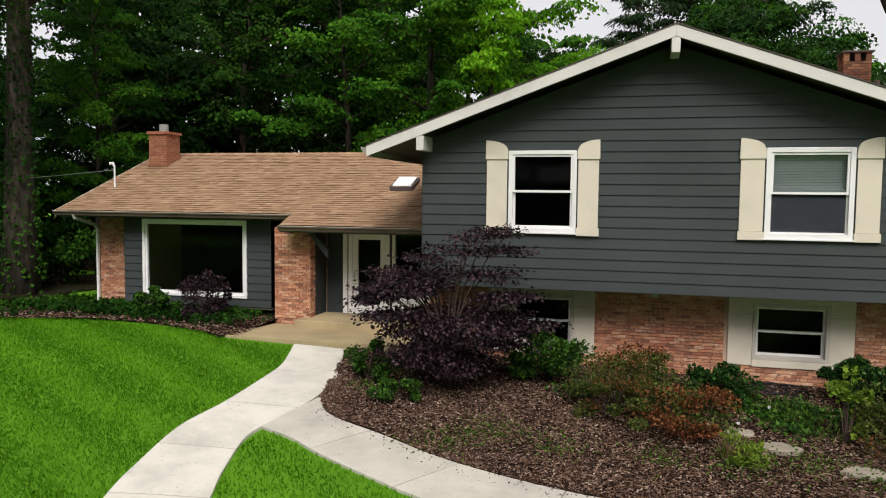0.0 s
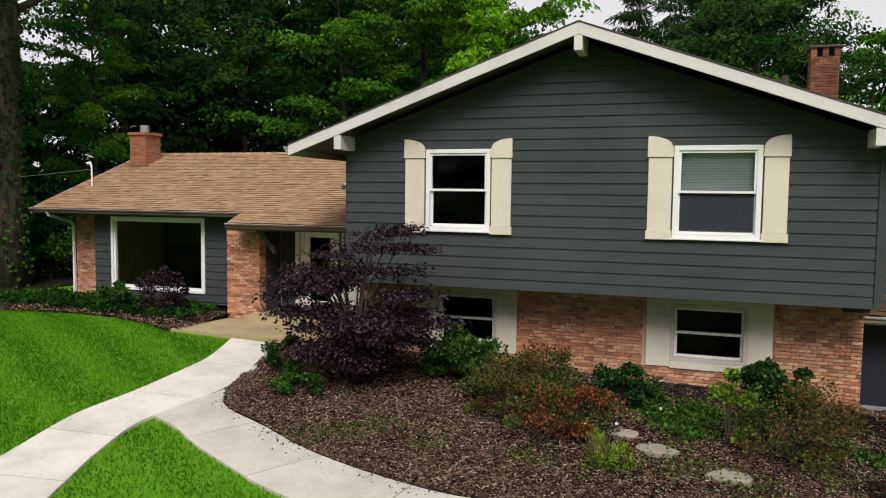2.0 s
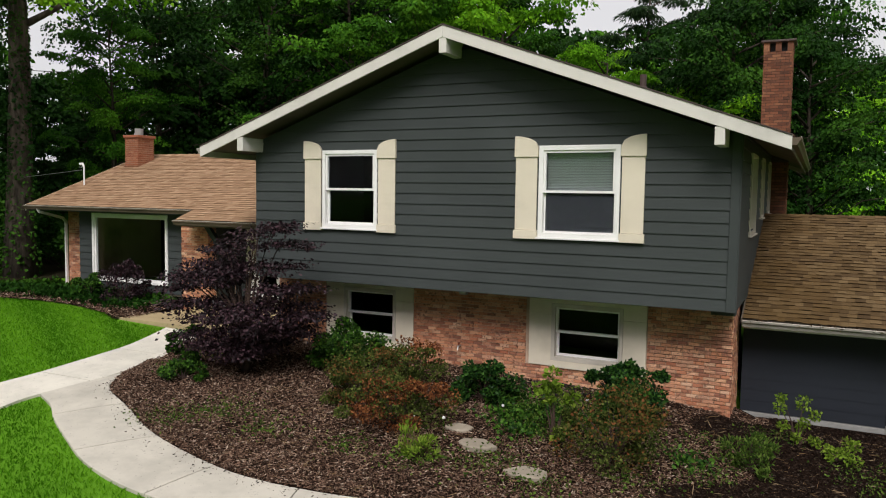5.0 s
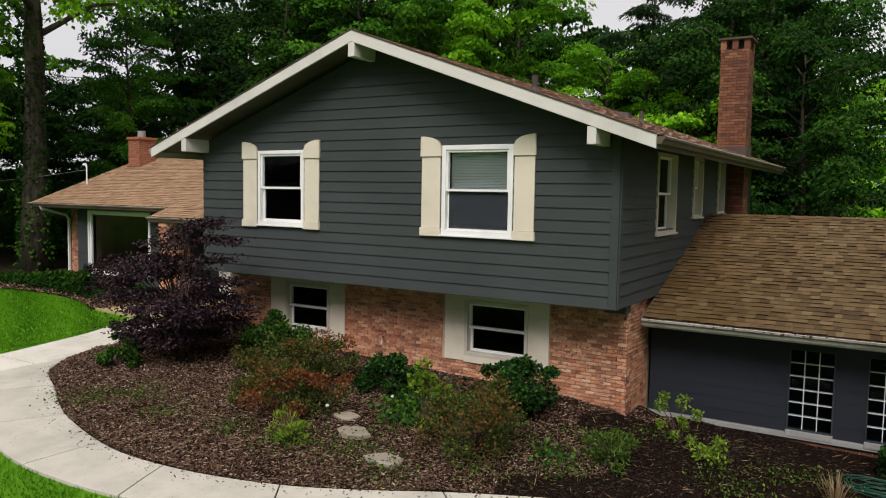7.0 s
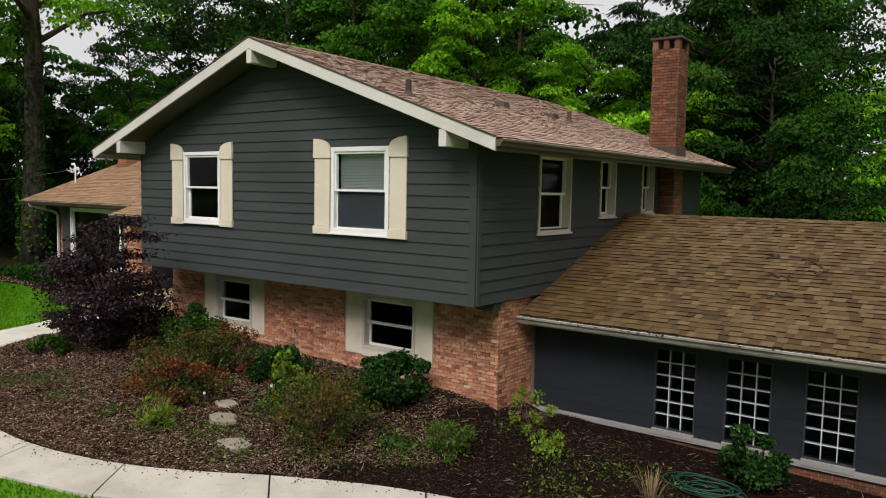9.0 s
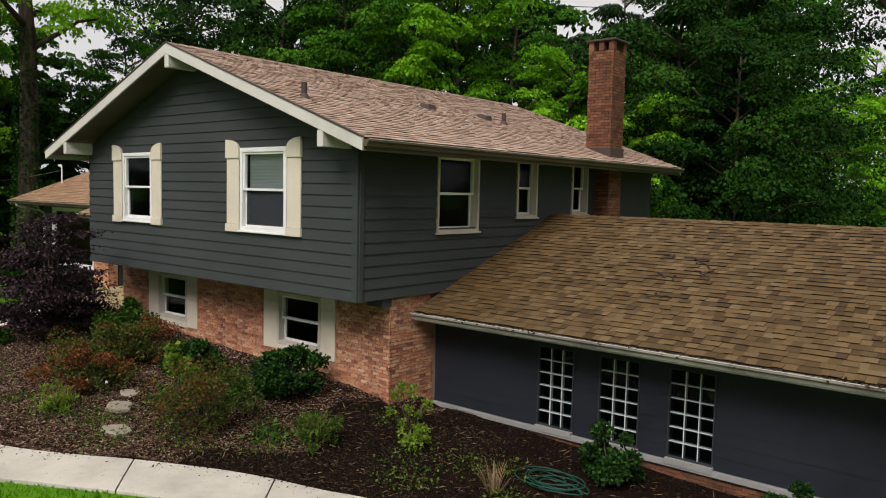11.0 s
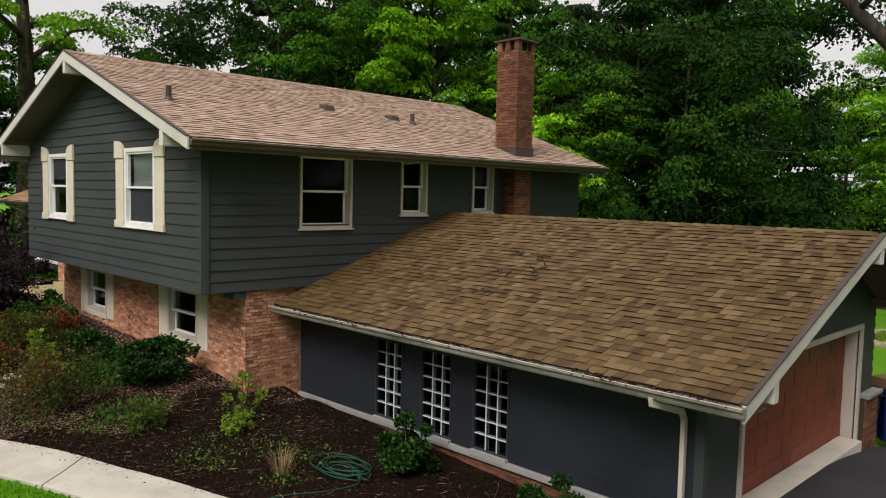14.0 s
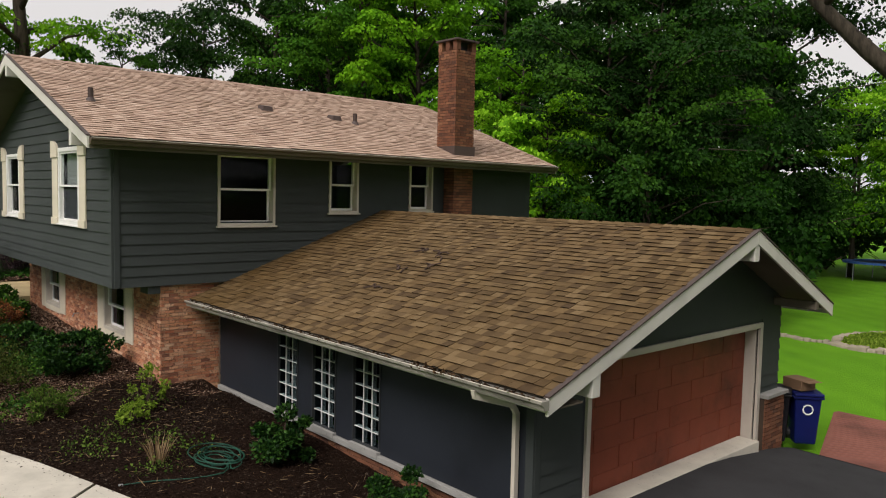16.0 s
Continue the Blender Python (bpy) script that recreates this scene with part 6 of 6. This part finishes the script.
make_tuft("straw_clump", "thin straw and green blades in the bed", "plant", LEAF_DRY, (2.2, 12.25), 0.3, 0.4, 60, 84, 0.006)
make_shrub("leafy_clump", "green leafy perennial clump in the mulch", "plant", LEAF_WEED, (6.75, 14.25), 0.4, 0.5, 1100, 0.085, 82, 0.17, 22, upright=True)
make_tuft("dry_grass_clump", "dry straw-coloured grass clump in the mulch", "plant", LEAF_DRY, (9.7, 15.05), 0.3, 0.42, 70, 83, 0.005)

# weeds and ground cover, scattered
rng = np.random.default_rng(5)


def scatter(name, label, category, leaf, spots, size, seed):
    r = np.random.default_rng(seed)
    C, D = [], []
    for x, y, rad, n in spots:
        n = int(n * 1.6)
        q = r.normal(scale=rad * 0.45, size=(n, 2))
        z = np.array([ground_z(x + a, y + b) for a, b in q]) + 0.02 + np.abs(r.normal(scale=0.05, size=n))
        C.append(np.stack([x + q[:, 0], y + q[:, 1], z], 1))
        d = r.normal(size=(n, 3))
        d[:, 2] = np.abs(d[:, 2]) * 0.6 + 0.2
        D.append(d)
    C, D = np.concatenate(C), np.concatenate(D)
    L = size * r.uniform(0.5, 1.4, len(C))
    o = obj(name, quads(name, leaf_quads(C, D, L, L * 0.33, r), leaf), leaf)
    return tagged(o, label, category, "", "stuff")


r = np.random.default_rng(91)
n = 1500
C = np.stack([r.uniform(GX0 + 0.1, GRK, n), GEF - 0.06 + r.normal(scale=0.035, size=n), zf - 0.035 + np.abs(r.normal(scale=0.012, size=n))], 1)
C = C[np.sin(C[:, 0] * 5.1) + np.sin(C[:, 0] * 2.3 + 1) + r.normal(scale=0.8, size=n) > -0.7]
D = r.normal(size=(len(C), 3)) * (1, 0.6, 0.25)
L = r.uniform(0.025, 0.075, len(C))
tagged(obj("gutter_litter", quads("gutter_litter", leaf_quads(C, D, L, L * 0.3, r), LEAF_LITTER), LEAF_LITTER), "brown dead leaves lying in the garage gutter", "leaf litter", "", "stuff")


scatter("weeds", "low green weeds in the mulch", "weeds", LEAF_WEED,
        [(2.3, 12.1, 0.6, 260), (3.3, 12.5, 0.7, 260), (1.2, 12.0, 0.5, 140), (-1.4, 12.2, 0.7, 260), (-0.3, 11.9, 0.6, 160), (4.2, 12.2, 0.7, 200), (5.4, 12.9, 0.6, 140), (6.3, 13.6, 0.6, 120),
         (8.2, 14.9, 0.6, 160), (8.9, 15.4, 0.5, 100), (3.2, 14.6, 0.7, 380), (3.7, 14.0, 0.6, 300), (-4.0, 13.6, 0.4, 120), (-3.6, 14.8, 0.5, 200), (6.0, 14.9, 0.4, 60), (7.0, 15.9, 0.5, 120), (10.0, 14.9, 0.5, 90), (3.4, 14.9, 0.6, 300), (5.6, 14.2, 0.5, 120), (-2.0, 11.6, 0.7, 160), (8.6, 14.4, 0.6, 160), (9.4, 15.6, 0.5, 120)], 0.045, 91)
scatter("ground_cover", "green ivy ground cover at the wood's edge", "ground cover", LEAF_DARK,
        [(-15.5 + 0.5 * i, 17.2 + (i % 3) * 0.6, 0.9, 240) for i in range(14)] + [(-19 + i, 15.5 + (i % 2), 1.0, 260) for i in range(5)] + [(-12.5 + i * 0.6, 16.9, 0.4, 50) for i in range(7)], 0.11, 92)
scatter("bed_ground_cover", "dark green leafy ground cover between the shrubs", "ground cover", LEAF_SHRUB,
        [(3.0, 14.5, 0.6, 420), (3.6, 14.9, 0.5, 320), (2.7, 15.2, 0.4, 200), (3.3, 13.9, 0.5, 220), (4.2, 14.6, 0.5, 220), (6.0, 14.0, 0.4, 120), (-0.2, 14.7, 0.5, 200), (-3.9, 15.2, 0.5, 220)], 0.075, 93)

# bark chips on the bed
N = 190000
u = rng.uniform(0, 1, N) ** 1.15
k = rng.uniform(0, 87, N)
i0 = k.astype(int)
A = np.array([(p.x, p.y) for p in bed_low])
B2 = np.array([(p.x, p.y) for p in bed_top])
f = (k - i0)[:, None]
pa, pb = A[i0] * (1 - f) + A[i0 + 1] * f, B2[i0] * (1 - f) + B2[i0 + 1] * f
xy = pa + (pb - pa) * (0.004 + 0.98 * u[:, None])
z = np.array([ground_z(a, b) + 0.022 + 0.05 * noise.noise((a * 1.3, b * 1.3, 3)) for a, b in xy])
keep = (xy[:, 0] < 5) | (rng.uniform(0, 1, N) < np.where(xy[:, 0] < 8.5, 0.85, 0.75))
xy, z = xy[keep], z[keep]
N = len(xy)
C = np.stack([xy[:, 0], xy[:, 1], z + 0.008], 1)
D = rng.normal(size=(N, 3)) * np.array([1, 1, 0.22])
L = 0.043 * rng.uniform(0.4, 1.8, N) * np.where(xy[:, 0] > 5, 0.85, 1.0)
# past this wavy line chips take the shade-darkened colour; dry marks the rest
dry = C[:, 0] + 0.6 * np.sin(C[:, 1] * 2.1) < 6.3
Q = leaf_quads(C, D, L, L * 0.15, rng, 0.02)
tagged(obj("bark_chips", quads("bark_chips", Q[dry], CHIP), CHIP), "loose dry brown bark chips on the bed", "bark chips", "", "stuff")
tagged(obj("bark_chips", quads("bark_chips", Q[~dry], CHIP_DARKENED), CHIP_DARKENED), "damp dark bark chips beside the garage", "bark chips", "", "stuff")


N = 9000
wx = rng.uniform(-16, -7.9, N)
wy = np.interp(wx, [-17, -14, -12, -10.5, -9, -8.25], [15.2, 15.6, 16.15, 16.3, 16.05, 15.85]) + 0.05 + 2.0 * rng.uniform(0, 1, N) ** 1.4
keep = wy < np.where(wx > -12.7, 18.2, 18.7)
wx, wy = wx[keep], wy[keep]
C = np.stack([wx, wy, [ground_z(a, b) + 0.03 + 0.05 * noise.noise((a * 1.3, b * 1.3, 3)) for a, b in zip(wx, wy)]], 1)
L = 0.06 * rng.uniform(0.4, 1.6, len(wx))
Q = leaf_quads(C, rng.normal(size=(len(wx), 3)) * np.array([1, 1, 0.2]), L, L * 0.18, rng, 0.02)
tagged(obj("bark_chips", quads("bark_chips", Q, CHIP), CHIP), "loose brown bark chips before the wing", "bark chips", "", "stuff")

# dry straw and thin twigs lying in the bed, and crumbs of bark on the rim of the walk
rs = np.random.default_rng(17)
N = 3600
k = rs.uniform(20, 84, N)
i0 = k.astype(int)
f = (k - i0)[:, None]
pa, pb = A[i0] * (1 - f) + A[i0 + 1] * f, B2[i0] * (1 - f) + B2[i0 + 1] * f
xy = pa + (pb - pa) * rs.uniform(0.01, 0.85, N)[:, None]
z = np.array([ground_z(a, b) + 0.035 + 0.05 * noise.noise((a * 1.3, b * 1.3, 3)) for a, b in xy])
L = 0.11 * rs.uniform(0.4, 1.8, N)
Q = leaf_quads(np.column_stack([xy, z]), rs.normal(size=(N, 3)) * np.array([1, 1, 0.18]), L, L * 0.035, rs, 0.02)
tagged(obj("dry_straw", quads("dry_straw", Q, LEAF_DRY), LEAF_DRY), "dry straw and thin twigs lying on the mulch", "straw", "", "stuff")
N = 1100
k = rs.uniform(3, 84, N)
i0 = k.astype(int)
f = (k - i0)[:, None]
C1 = np.array([(p.x, p.y) for p in spline(PATH_IN, 90)])
pa, pb = A[i0] * (1 - f) + A[i0 + 1] * f, C1[i0] * (1 - f) + C1[i0 + 1] * f
xy = pa + (pb - pa) * (0.3 * rs.uniform(0, 1, N) ** 2.5)[:, None]
z = np.array([ground_z(a, b) + 0.046 for a, b in xy])
L = 0.035 * rs.uniform(0.3, 1.4, N)
Q = leaf_quads(np.column_stack([xy, z]), rs.normal(size=(N, 3)) * np.array([1, 1, 0.1]), L, L * 0.2, rs, 0.02)
tagged(obj("bark_crumbs", quads("bark_crumbs", Q, CHIP_DARKENED), CHIP_DARKENED), "dark bark crumbs scattered on the walkway's rim", "bark crumbs", "", "stuff")

# grass blades on the lawns
LX = [np.array([(p.x, p.y) for p in spline(c, 80)]) for c in (WALK_L, WALK_R, PATH_IN)]
N = 105000
gx, gy = rng.uniform(-17, -5.2, N), rng.uniform(6.0, 16.2, N)
wl = np.interp(gy, LX[0][::-1, 1], LX[0][::-1, 0])
back = np.interp(gx, [-17, -14, -12, -10.5, -9, -8.2, -6.5], [15.2, 15.6, 16.15, 16.3, 16.1, 15.75, 15.7])
ok = (gx < wl - 0.02) & (gy < back)
N2 = 70000
hx, hy = rng.uniform(-4.8, 10, N2), rng.uniform(6.5, 13.2, N2)
wr_ = np.interp(hy, LX[1][::-1, 1], LX[1][::-1, 0])
pin = np.interp(hx, LX[2][:, 0], LX[2][:, 1])
ok2 = (hx > wr_ + 0.02) & (hy < pin - 0.02) & (hy > pin - 3.2)
gx, gy = np.concatenate([gx[ok], hx[ok2]]), np.concatenate([gy[ok], hy[ok2]])
gz = np.array([ground_z(a, b) for a, b in zip(gx, gy)]) - 0.02
C = np.stack([gx, gy, gz], 1)
D = rng.normal(size=(len(gx), 3)) * np.array([0.5, 0.5, 0])
D[:, 2] = 1.0
L = 0.06 * rng.uniform(0.5, 1.3, len(gx))
gr = obj("grass", quads("grass", leaf_quads(C, D, L, L * 0.16, rng, 0.2), BLADE), BLADE)
tagged(gr, "short green grass blades on the lawn", "grass", "", "stuff")

# ---- small things ----


def flagstone(x, y, r, seed):
    rr = random.Random(seed)
    m = M()
    n = 9
    pts = [(x + r * rr.uniform(0.75, 1.1) * math.cos(i * 6.283 / n), y + 0.72 * r * rr.uniform(0.75, 1.1) * math.sin(i * 6.283 / n)) for i in range(n)]
    g = ground_z(x, y)
    m.v = [(a, b, g - 0.02) for a, b in pts] + [(a, b, g + 0.045 + rr.uniform(-0.006, 0.006)) for a, b in pts] + [(x + (a - x) * 0.86, y + (b - y) * 0.86, g + 0.065) for a, b in pts]
    m.f = [(i, (i + 1) % n, (i + 1) % n + n, i + n) for i in range(n)] + [(i + n, (i + 1) % n + n, (i + 1) % n + 2 * n, i + 2 * n) for i in range(n)] + [tuple(range(2 * n, 3 * n))]
    o = obj("stepping_stone", m.mesh("stepping_stone", False), STONE)
    tagged(o, "flat irregular stepping stone in the mulch", "stone", "stepping stones")


flagstone(2.45, 13.45, 0.27, 1)
flagstone(2.95, 13.0, 0.32, 2)
flagstone(4.0, 12.42, 0.34, 3)


def hose(name, label, mat, cx, cy, loops, r, tail, seed):
    rr = random.Random(seed)
    pts = []
    for k in range(loops):
        ox, oy, s = rr.uniform(-0.2, 0.2), rr.uniform(-0.2, 0.2), rr.uniform(0.55, 1.2)
        for i in range(22):
            w = i / 22 * 6.283
            x, y = cx + ox + math.cos(w) * r * s, cy + oy + math.sin(w) * r * s * 0.75
            pts.append((x, y, ground_z(x, y) + 0.05 + 0.012 * k + 0.012 * math.sin(w * 2 + k)))
    pts += [(x, y, ground_z(x, y) + 0.04) for x, y in tail]
    P = spline(pts, len(pts) * 2)
    h = thing(name, label, "hose")
    obj("coil", M().tube(P, 0.010, 6).mesh("coil", False), mat, h, "", True)
    e = P[-1]
    obj("coupling", M().tube([e, e + (P[-1] - P[-3]).normalized() * 0.06], 0.019, 8), METAL, h)


hose("garden_hose", "green garden hose coiled on the mulch", HOSE, 10.25, 15.72, 7, 0.44, [(10.8, 15.6), (10.72, 15.1), (10.5, 14.7), (10.38, 14.3)], 3)
hose("soaker_hose", "black hose coiled beside the brick wall", BLACK, 3.3, 15.9, 4, 0.38, [(3.7, 15.6), (3.9, 15.7)], 5)

# tap on the brick wall
tap = thing("garden_tap", "brass garden tap on the brick wall", "tap")
obj("pipe", M().tube([(1.05, BY - 0.02, 0.72), (1.05, BY - 0.14, 0.72), (1.05, BY - 0.17, 0.64)], 0.016, 8), METAL, tap)
obj("handle", M().tube([(1.05, BY - 0.10, 0.74), (1.05, BY - 0.10, 0.79)], [0.012, 0.035], 8), DOOR_RED, tap)

# service mast and wire
mast = thing("service_mast", "white metal service mast with cable on the roof", "mast")
mz = wing_z(19.3)
obj("pipe", M().tube([(-13.75, 19.3, mz - 0.1), (-13.75, 19.3, mz + 0.62)], 0.024, 8), WHITE, mast)
obj("weatherhead", M().tube([(-13.75, 19.3, mz + 0.6), (-13.79, 19.28, mz + 0.7), (-13.87, 19.25, mz + 0.68)], [0.03, 0.045, 0.04], 8), WHITE, mast)
obj("cable", M().tube([Vector((-13.8, 19.27, mz + 0.5)).lerp(Vector((-34, 19.8, mz + 1.0)), t / 12) - Vector((0, 0, 0.7 * math.sin(t / 12 * math.pi))) for t in range(13)], 0.008, 5), METAL, mast)


# bins, box
def bin_(name, label, mat, x, y, rot):
    b = thing(name, label, "bin", "bins by the garage")
    b.matrix_basis = pose(x, y, ground_z(x, y) + 0.02, 0, 0, rot)
    m = M()
    w0, d0, w1, d1, h = 0.19, 0.21, 0.245, 0.29, 0.98
    m.v = [(-w0, -d0, 0.04), (w0, -d0, 0.04), (w0, d0, 0.04), (-w0, d0, 0.04), (-w1, -d1, h), (w1, -d1, h), (w1, d1, h), (-w1, d1, h)]
    m.f = [(3, 2, 1, 0), (4, 5, 6, 7), (0, 1, 5, 4), (1, 2, 6, 5), (2, 3, 7, 6), (3, 0, 4, 7)]
    rounded(obj("body", m, mat, b), 0.03, 3)
    rounded(obj("rim", M().box(-w1 - 0.03, w1 + 0.03, -d1 - 0.03, d1 + 0.03, h - 0.05, h - 0.005), mat, b), 0.012)
    rounded(obj("lid", M().box(-w1 - 0.02, w1 + 0.02, -d1 - 0.05, d1 + 0.02, h, h + 0.06), mat, b), 0.02)
    for s in (-1, 1):
        o = obj("wheel", M().tube([(s * 0.20, 0.27, 0.11), (s * 0.26, 0.27, 0.11)], 0.11, 14), BLACK, b)
    obj("handle", M().tube([(-0.2, d1 + 0.08, h - 0.02), (0.2, d1 + 0.08, h - 0.02)], 0.016, 8), mat, b)
    return b


bb = bin_("recycling_bin", "blue wheeled recycling bin beside the garage", BLUE, 15.08, 25.35, 40)
ring = M()
ring.tube([(0.09 * math.cos(i * 0.6283), -0.276, 0.72 + 0.09 * math.sin(i * 0.6283)) for i in range(11)], 0.016, 5)
obj("recycling_mark", ring.mesh("recycling_mark", False), WHITE, bb, "round white mark")
bin_("waste_bin", "black wheeled waste bin beside the garage", DARKBIN, 14.72, 25.0, 20)
box = thing("cardboard_box", "brown cardboard box lying on the bins", "box")
box.matrix_basis = pose(15.0, 25.3, ground_z(15.08, 25.35) + 1.082, 0, 0, 70)
rounded(obj("carton", M().box(-0.18, 0.18, -0.22, 0.22, 0, 0.2), CARD, box), 0.006)
obj("flap", M().box(-0.17, 0.17, -0.38, -0.22, 0.18, 0.188), CARD, box)

# deck behind the driveway
deck = thing("deck", "red-stained wooden deck with diagonal boards", "deck")
for i in range(40):
    # diagonal planks, cut to the deck's outline
    m = M()
    c = -2.2 + i * 0.15
    p0, p1 = Vector((13.8, 24.6 + c)), Vector((20.5, 24.6 + c + 2.5))
    d = (p1 - p0).normalized()
    s_ = Vector((-d.y, d.x)) * 0.132
    q = [p0, p1, p1 + s_, p0 + s_]
    q = [(v.x, min(28.2, max(24.8, v.y))) for v in q]
    q = [(max(15.6 - 0.3 * (y - 24.9), x), y) for x, y in q]
    if max(v[1] for v in q) - min(v[1] for v in q) < 0.03:
        continue
    m.v = [(x, y, -0.82) for x, y in q] + [(x, y, -0.70) for x, y in q]
    m.f = [(3, 2, 1, 0), (4, 5, 6, 7), (0, 1, 5, 4), (1, 2, 6, 5), (2, 3, 7, 6), (3, 0, 4, 7)]
    obj("plank", m, DECK, deck)

# leaning tree whose limb reaches over the back lawn
lt = thing("leaning_tree", "dark leaning tree with a long bare limb", "tree")
m = M()
m.tube([Vector(p) for p in ((18.0, 38.3, -0.8), (16.6, 37.7, 3.2), (14.4, 36.2, 6.3), (12.3, 35.3, 8.5), (11.1, 35.0, 9.85), (10.0, 34.6, 11.3), (9.0, 33.8, 12.9))], [0.42, 0.36, 0.3, 0.25, 0.2, 0.16, 0.08], 10)
m.tube([Vector(p) for p in ((14.4, 36.2, 6.3), (15.0, 36.0, 8.5), (14.6, 35.2, 11.0))], [0.2, 0.14, 0.05], 8)
m.tube([Vector(p) for p in ((11.1, 35.0, 9.85), (12.3, 34.6, 10.8), (13.0, 34.0, 12.6))], [0.12, 0.08, 0.03], 8)
obj("trunk", m.mesh("trunk", False), BARK, lt, "", True)
lr = np.random.default_rng(71)
C, D = [], []
for p in ((15.6, 35.4, 10.2), (13.0, 34.0, 12.4), (12.2, 34.4, 11.4), (16.5, 36.0, 9.0), (17.3, 36.6, 8.0)):
    q = lr.normal(size=(220, 3)) * np.array([0.8, 0.8, 0.4])
    C.append(np.array(p) + q)
    D.append(q + lr.normal(scale=0.5, size=(220, 3)))
C, D = np.concatenate(C), np.concatenate(D)
L = 0.24 * lr.uniform(0.6, 1.3, len(C))
obj("crown", quads("crown", leaf_quads(C, D, L, L * 0.36, lr), LEAF_BRIGHT), LEAF_BRIGHT, lt)

# pale stone edging on the back lawn
rr = random.Random(8)
edging = thing("stone_edging", "pale stone edging across the back lawn", "edging")
for i in range(26):
    x = 9.9 + i * 0.17
    y = 35.6 - 0.01 * i + 0.12 * math.sin(i * 0.9)
    m = M().box(x, x + 0.16, y, y + rr.uniform(0.16, 0.26), -0.65, -0.48 + rr.uniform(-0.02, 0.03))
    rounded(obj("edging_stone", m, STONE, edging), 0.02)

# stone-ringed flower patch on the back lawn
patch = thing("flower_patch", "yellow-green flower patch ringed with pale stones", "flower bed")
for i in range(30):
    w = i / 30 * 6.283
    x, y = 12.6 + 1.15 * math.cos(w), 37.4 + 2.1 * math.sin(w)
    m = M().box(x - 0.14, x + 0.14, y - 0.13, y + 0.13, -0.68, -0.46 + rr.uniform(-0.04, 0.05))
    rounded(obj("edging_stone", m, STONE, patch), 0.04)
pr_ = np.random.default_rng(44)
pw_, pq_ = pr_.uniform(0, 6.283, 2200), np.sqrt(pr_.uniform(0, 1, 2200))
PC = np.stack([12.6 + 1.0 * pq_ * np.cos(pw_), 37.4 + 1.95 * pq_ * np.sin(pw_), np.full(2200, -0.57)], 1)
PD = pr_.normal(size=(2200, 3))
PD[:, 2] = np.abs(PD[:, 2]) + 0.3
obj("foliage", quads("foliage", leaf_quads(PC, PD, np.full(2200, 0.16), np.full(2200, 0.05), pr_), LEAF_LIME), LEAF_LIME, patch)

# trampoline far off on the back lawn
tr = thing("trampoline", "round trampoline with a blue pad on thin legs", "trampoline")
tx, ty, tz = 5.3, 59.5, ground_z(5.3, 59.5)
obj("mat", M().tube([(tx, ty, tz + 1.0), (tx, ty, tz + 1.03)], 1.6, 24), BLACK, tr)
for i in range(20):
    a0, a1 = i * 6.283 / 20, (i + 1) * 6.283 / 20
    m = M()
    m.v = [(tx + r * math.cos(a), ty + r * math.sin(a), tz + h) for h in (0.98, 1.1) for a, r in ((a0, 1.55), (a0, 2.0), (a1, 2.0), (a1, 1.55))]
    m.f = [(3, 2, 1, 0), (4, 5, 6, 7), (0, 1, 5, 4), (1, 2, 6, 5), (2, 3, 7, 6), (3, 0, 4, 7)]
    obj("pad", m, PAD, tr)
for i in range(6):
    a = i * 1.047
    obj("leg", M().tube([(tx + 1.85 * math.cos(a), ty + 1.85 * math.sin(a), tz - 0.05), (tx + 1.85 * math.cos(a), ty + 1.85 * math.sin(a), tz + 0.98)], 0.03, 8), METAL, tr)

# twigs lying on the garage roof
rr = random.Random(12)
for k, (x, y) in enumerate(((10.4, 19.2), (10.7, 19.9), (10.9, 19.5), (10.55, 18.5), (10.2, 20.0))):
    t = thing("fallen_twig", "dry brown twig lying on the shingles", "twig", "twigs on the roof")
    m = M()
    for b in range(4):
        p = Vector((x + rr.uniform(-0.1, 0.1), y + rr.uniform(-0.1, 0.1), 0))
        q = p + Vector((rr.uniform(-0.35, 0.35), rr.uniform(-0.2, 0.2), 0))
        mid = p.lerp(q, 0.5) + Vector((0, 0.05, 0))
        m.tube([Vector((c.x, c.y, garage_z(c.y) + 0.042)) for c in (p, mid, q)], 0.013, 5)
    obj("sticks", m.mesh("sticks", False), TWIG, t)

# pale seed heads in the bed
for x, y, h in ((2.95, 14.05, 0.3), (2.35, 13.05, 0.32), (1.9, 12.9, 0.3)):
    fl = thing("white_flower", "small white round flower head on a thin stem", "flower", "white flowers")
    g = ground_z(x, y)
    obj("stem", M().tube([(x, y, g), (x + 0.01, y, g + h)], 0.004, 5), LEAF_MID, fl)
    r3 = np.random.default_rng(int(x * 100))
    dd = r3.normal(size=(60, 3))
    obj("head", quads("head", leaf_quads(np.tile([x + 0.01, y, g + h], (60, 1)), dd, np.full(60, 0.03), np.full(60, 0.009), r3), WHITE), WHITE, fl)
